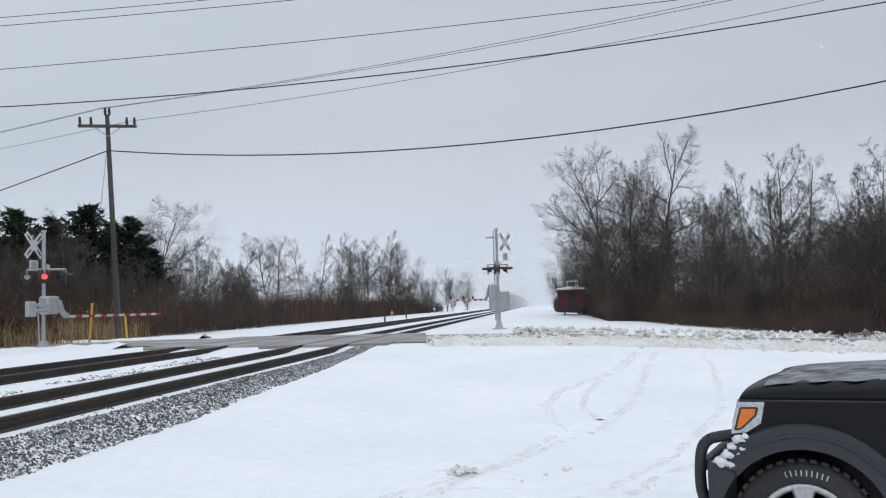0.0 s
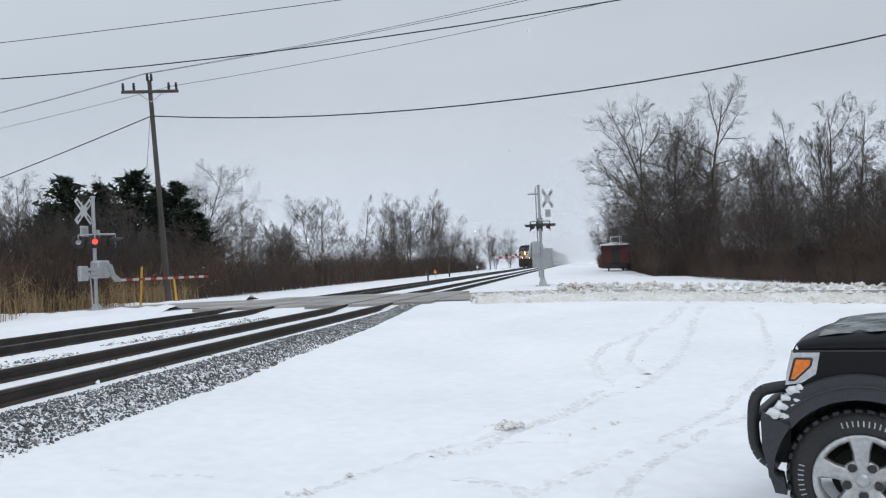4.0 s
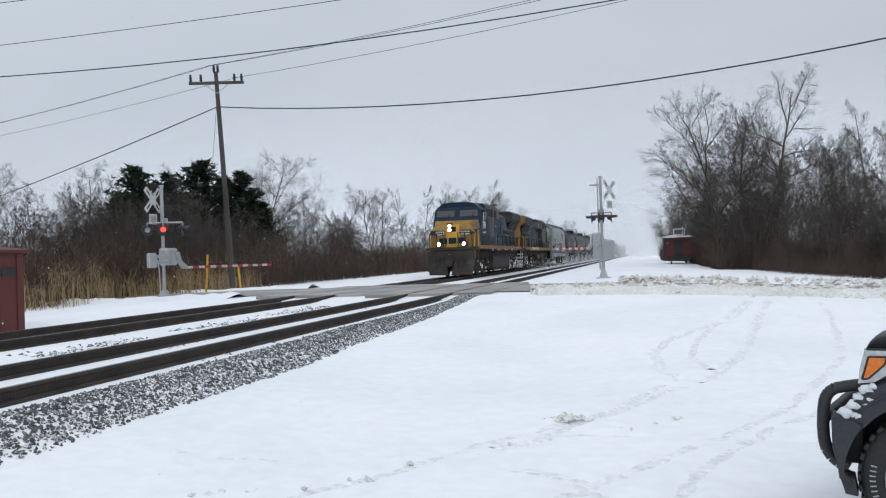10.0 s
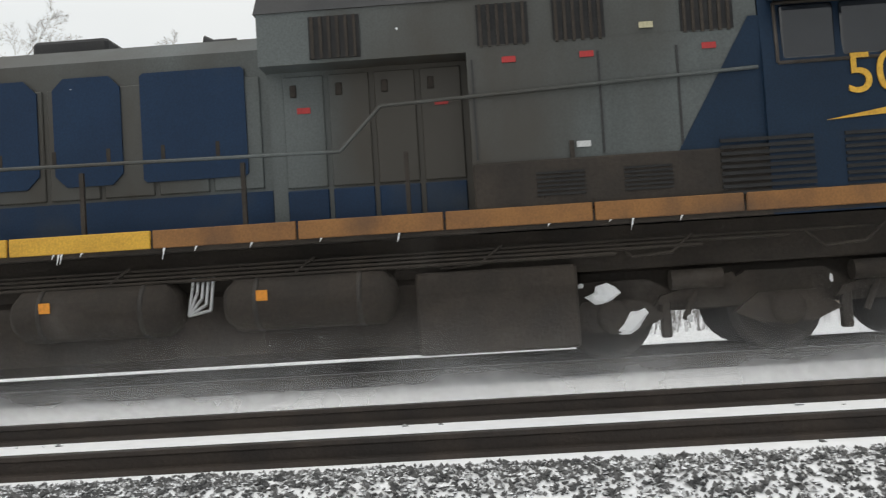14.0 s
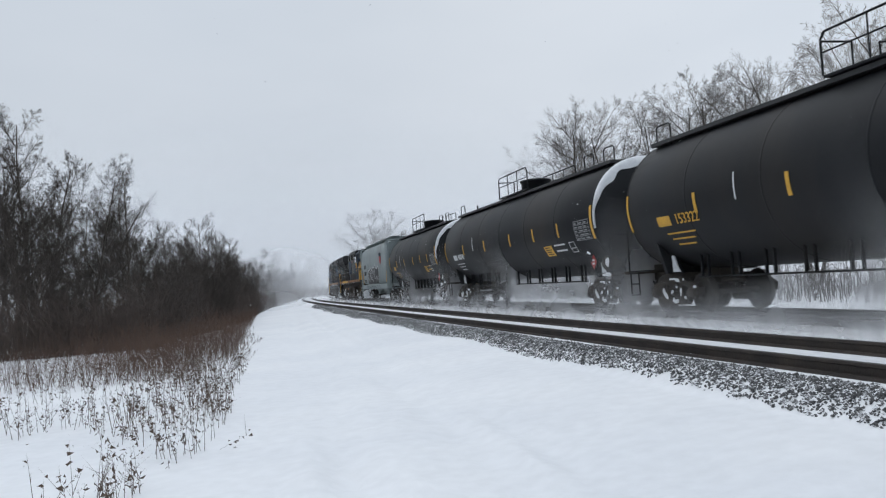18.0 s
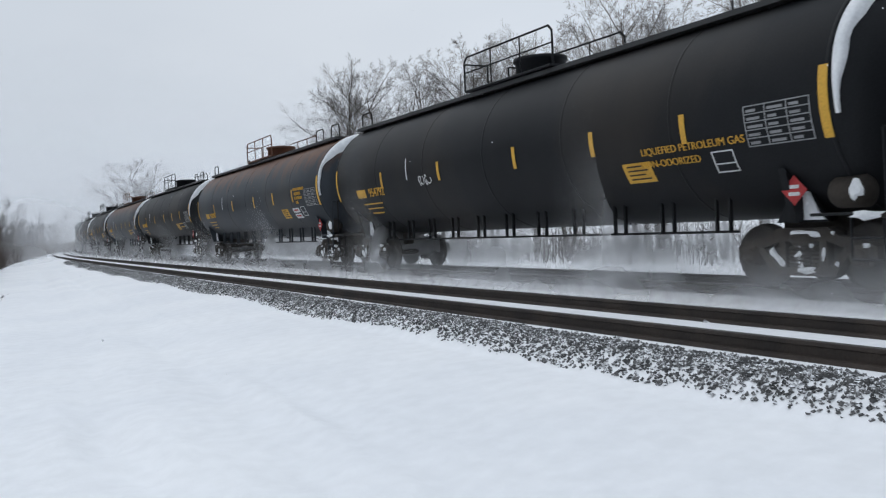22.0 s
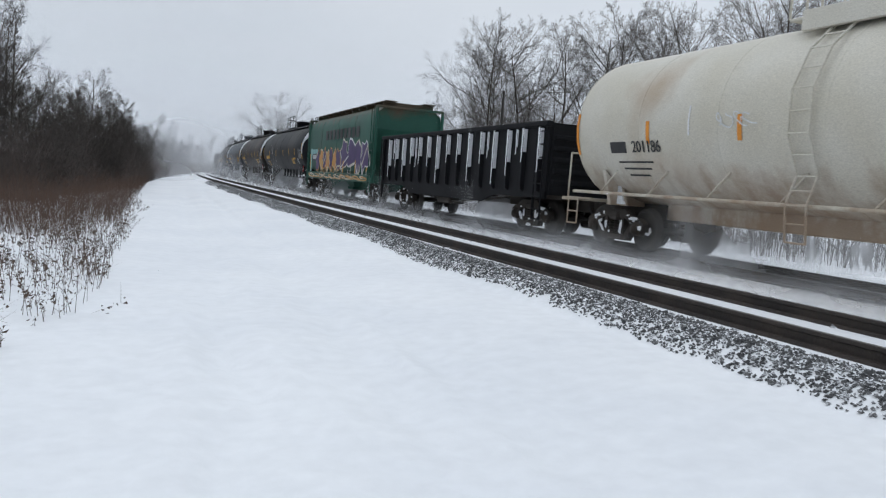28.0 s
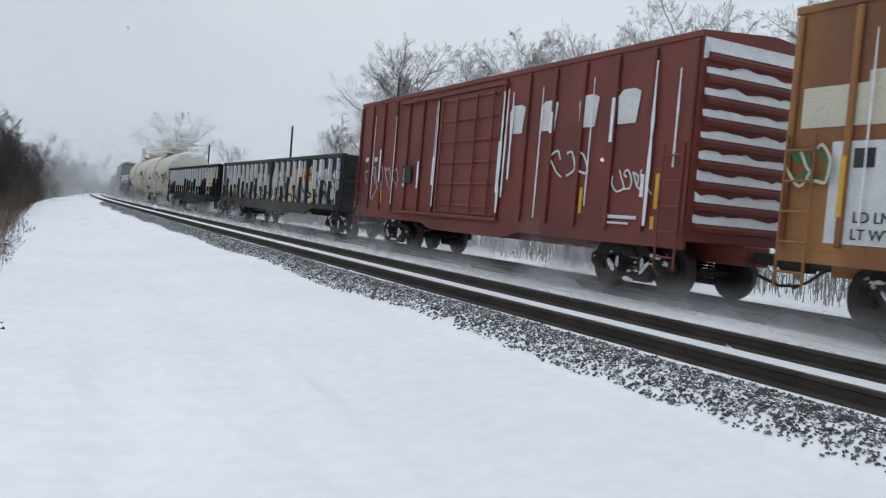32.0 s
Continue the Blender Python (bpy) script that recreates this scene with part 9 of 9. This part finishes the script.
# ---- snow in the air ----
def veil(name, density, scale, seed, even=False):
    """Thin drifting snow: mostly clear, with soft uneven patches that fade out towards the sheet's edges."""
    m = bpy.data.materials.new(name)
    m.use_nodes = True
    n, l = m.node_tree.nodes, m.node_tree.links
    n.remove(n["Principled BSDF"])
    out = n["Material Output"]
    tc, no, sp = n.new("ShaderNodeTexCoord"), n.new("ShaderNodeTexNoise"), n.new("ShaderNodeSeparateXYZ")
    no.inputs["Scale"].default_value, no.inputs["Detail"].default_value = scale, 5
    l.new(tc.outputs["Object"], no.inputs["Vector"])
    l.new(tc.outputs["Generated"], sp.inputs["Vector"])
    up = n.new("ShaderNodeMapRange")
    up.interpolation_type = "SMOOTHSTEP"
    up.inputs["From Min"].default_value, up.inputs["From Max"].default_value = 1.0, 0.05
    l.new(sp.outputs["Z"], up.inputs["Value"])
    ends = n.new("ShaderNodeMath")
    ends.operation = "PINGPONG"
    ends.inputs[1].default_value = 0.5
    l.new(sp.outputs[seed], ends.inputs[0])
    soft = n.new("ShaderNodeMapRange")
    soft.interpolation_type = "SMOOTHSTEP"
    soft.inputs["From Min"].default_value, soft.inputs["From Max"].default_value = 0.0, 0.22
    l.new(ends.outputs[0], soft.inputs["Value"])
    pat = n.new("ShaderNodeMapRange")
    pat.inputs["From Min"].default_value, pat.inputs["From Max"].default_value = (-1.2, 0.7) if even else (0.28, 0.68)
    l.new(no.outputs["Fac"], pat.inputs["Value"])
    f = None
    for node in (up, soft, pat):
        if f is None:
            f = node.outputs["Result"]
        else:
            mu = n.new("ShaderNodeMath")
            mu.operation = "MULTIPLY"
            l.new(f, mu.inputs[0])
            l.new(node.outputs["Result"], mu.inputs[1])
            f = mu.outputs[0]
    mu = n.new("ShaderNodeMath")
    mu.operation = "MULTIPLY"
    mu.inputs[1].default_value = density
    l.new(f, mu.inputs[0])
    tr, df, tl, ad, mx = n.new("ShaderNodeBsdfTransparent"), n.new("ShaderNodeBsdfDiffuse"), n.new("ShaderNodeBsdfTranslucent"), n.new("ShaderNodeMixShader"), n.new("ShaderNodeMixShader")
    df.inputs["Color"].default_value = tl.inputs["Color"].default_value = (0.95, 0.96, 0.98, 1)
    l.new(df.outputs[0], ad.inputs[1])
    l.new(tl.outputs[0], ad.inputs[2])
    l.new(mu.outputs[0], mx.inputs[0])
    l.new(tr.outputs[0], mx.inputs[1])
    l.new(ad.outputs[0], mx.inputs[2])
    l.new(mx.outputs[0], out.inputs["Surface"])
    return m


DUST = veil("blown_snow", 0.5, 0.35, 1)
DUST_LOW = veil("blown_snow_low", 0.7, 0.8, 1)
DUST_THIN = veil("blown_snow_thin", 0.25, 0.5, 1)
WAKE = veil("snow_wake", 0.5, 0.5, 0)
HAZE = veil("snow_haze", 0.3, 0.02, 0, True)
MIST = veil("snow_mist", 0.2, 0.1, 0, True)


def sheet(x, y0, y1, z0, z1, wob, seed):
    v, f, n = [], [], 16
    for i in range(n + 1):
        y = y0 + (y1 - y0) * i / n
        for k in range(4):
            v.append((x + wob * noise.noise((y * 0.25, k * 0.7, seed)), y, z0 + (z1 - z0) * k / 3))
    f = [(i * 4 + k, (i + 1) * 4 + k, (i + 1) * 4 + k + 1, i * 4 + k + 1) for i in range(n) for k in range(3)]
    return raw_mesh("snow_dust", v, f, True)


# clouds of snow whirled up along the train, moving with it
for i, y0 in enumerate(range(-8, 372, 20)):
    ob = thing("snow_dust", "loose snow whirled up by the passing train", "blown snow", "blown snow", "stuff")
    hi = 1.0 if i < 12 else 0.55
    part("low_swirl", sheet(2.7, -14, 14, -0.15, 0.42 * hi, 0.5, i), DUST_LOW, ob)
    part("swirl", sheet(1.8, -15, 15, -0.15, 0.95 * hi, 0.3, i + 40), DUST if i > 1 else DUST_THIN, ob)
    part("back_swirl", sheet(-1.9, -15, 15, -0.15, 1.5 * hi, 0.4, i + 80), DUST, ob)
    if i > 1:
        for y in (-8, 2):
            v = [(-5.0 + a * 0.95, y + 0.4 * math.sin(a * 1.7 + i), -0.15 + 3.6 * hi * b / 3) for a in range(9) for b in range(4)]
            f = [(a * 4 + b, (a + 1) * 4 + b, (a + 1) * 4 + b + 1, a * 4 + b + 1) for a in range(8) for b in range(3)]
            part("wake", raw_mesh("wake", v, f, True), WAKE, ob)
    TRAIN.append((ob, float(y0) + 6))
# falling snow thickens with distance
for i, (y, w, hgt) in enumerate(((215, 240, 60), (270, 260, 66), (340, 330, 80), (480, 460, 110), (-120, 130, 30), (-175, 190, 42), (-250, 280, 60), (-340, 380, 80))):
    n = 8
    v = [(-w + 2 * w * a / n, y + 4 * math.sin(a + i), -2 + hgt * b / 3) for a in range(n + 1) for b in range(4)]
    f = [(a * 4 + b, (a + 1) * 4 + b, (a + 1) * 4 + b + 1, a * 4 + b + 1) for a in range(n) for b in range(3)]
    solid("snow_haze", raw_mesh("snow_haze", v, f, True), HAZE, "distant curtain of falling snow", "snow haze", kind="stuff")

for y, hgt in ((-92, 8), (-125, 13)):
    n, cx = 8, track_x(y, TRACK_FAR)
    v = [(cx - 26 + 52 * a / n, y + 3 * math.sin(a * 1.3), -1.0 + hgt * b / 3) for a in range(n + 1) for b in range(4)]
    f = [(a * 4 + b, (a + 1) * 4 + b, (a + 1) * 4 + b + 1, a * 4 + b + 1) for a in range(n) for b in range(3)]
    solid("snow_mist", raw_mesh("snow_mist", v, f, True), MIST, "mist of blown snow hanging over the distant line", "snow mist", kind="stuff")

# flakes coming down slowly over the whole place
rng = np.random.default_rng(77)
spots = np.stack([rng.uniform(-26, 12, 9000), rng.uniform(-45, 60, 9000), rng.uniform(-0.5, 40, 9000)], -1)
spots = spots[np.hypot(spots[:, 0], spots[:, 1]) > 3.0]
FLAKES = stones("falling_snow", spots, (0.008, 0.008, 0.008), SNOW, "small white snowflakes drifting down through the air", seed=78)


LAG = {11.0: 1.65, 12.0: 0.95, 13.0: 0.1, 15.0: -0.7, 16.0: -0.35}   # the train runs unevenly past the crossing


def motions():
    for ob, y0 in TRAIN:
        rows = []
        for t in [0.0] + [float(i) for i in range(1, 33)]:
            y = y0 - SPEED * (t - 14.0) + 0.0022 * (t - 14.0) ** 2 + (2.3 if t <= 10 else LAG.get(t, 0.0))
            x = track_x(y, TRACK_FAR)
            slope = 2 * BEND * max(0.0, -y - 20.0) + 2 * CURVE * max(0.0, -y - 80.0)
            rows.append((t, pose(x, y, 0, 0, 0, -math.degrees(math.atan(slope)))))
        walk(ob, rows)
    walk(FLAKES, [(0.0, pose(0, 0, 0)), (32.0, pose(-6.0, -8.0, -28.0))])


motions()
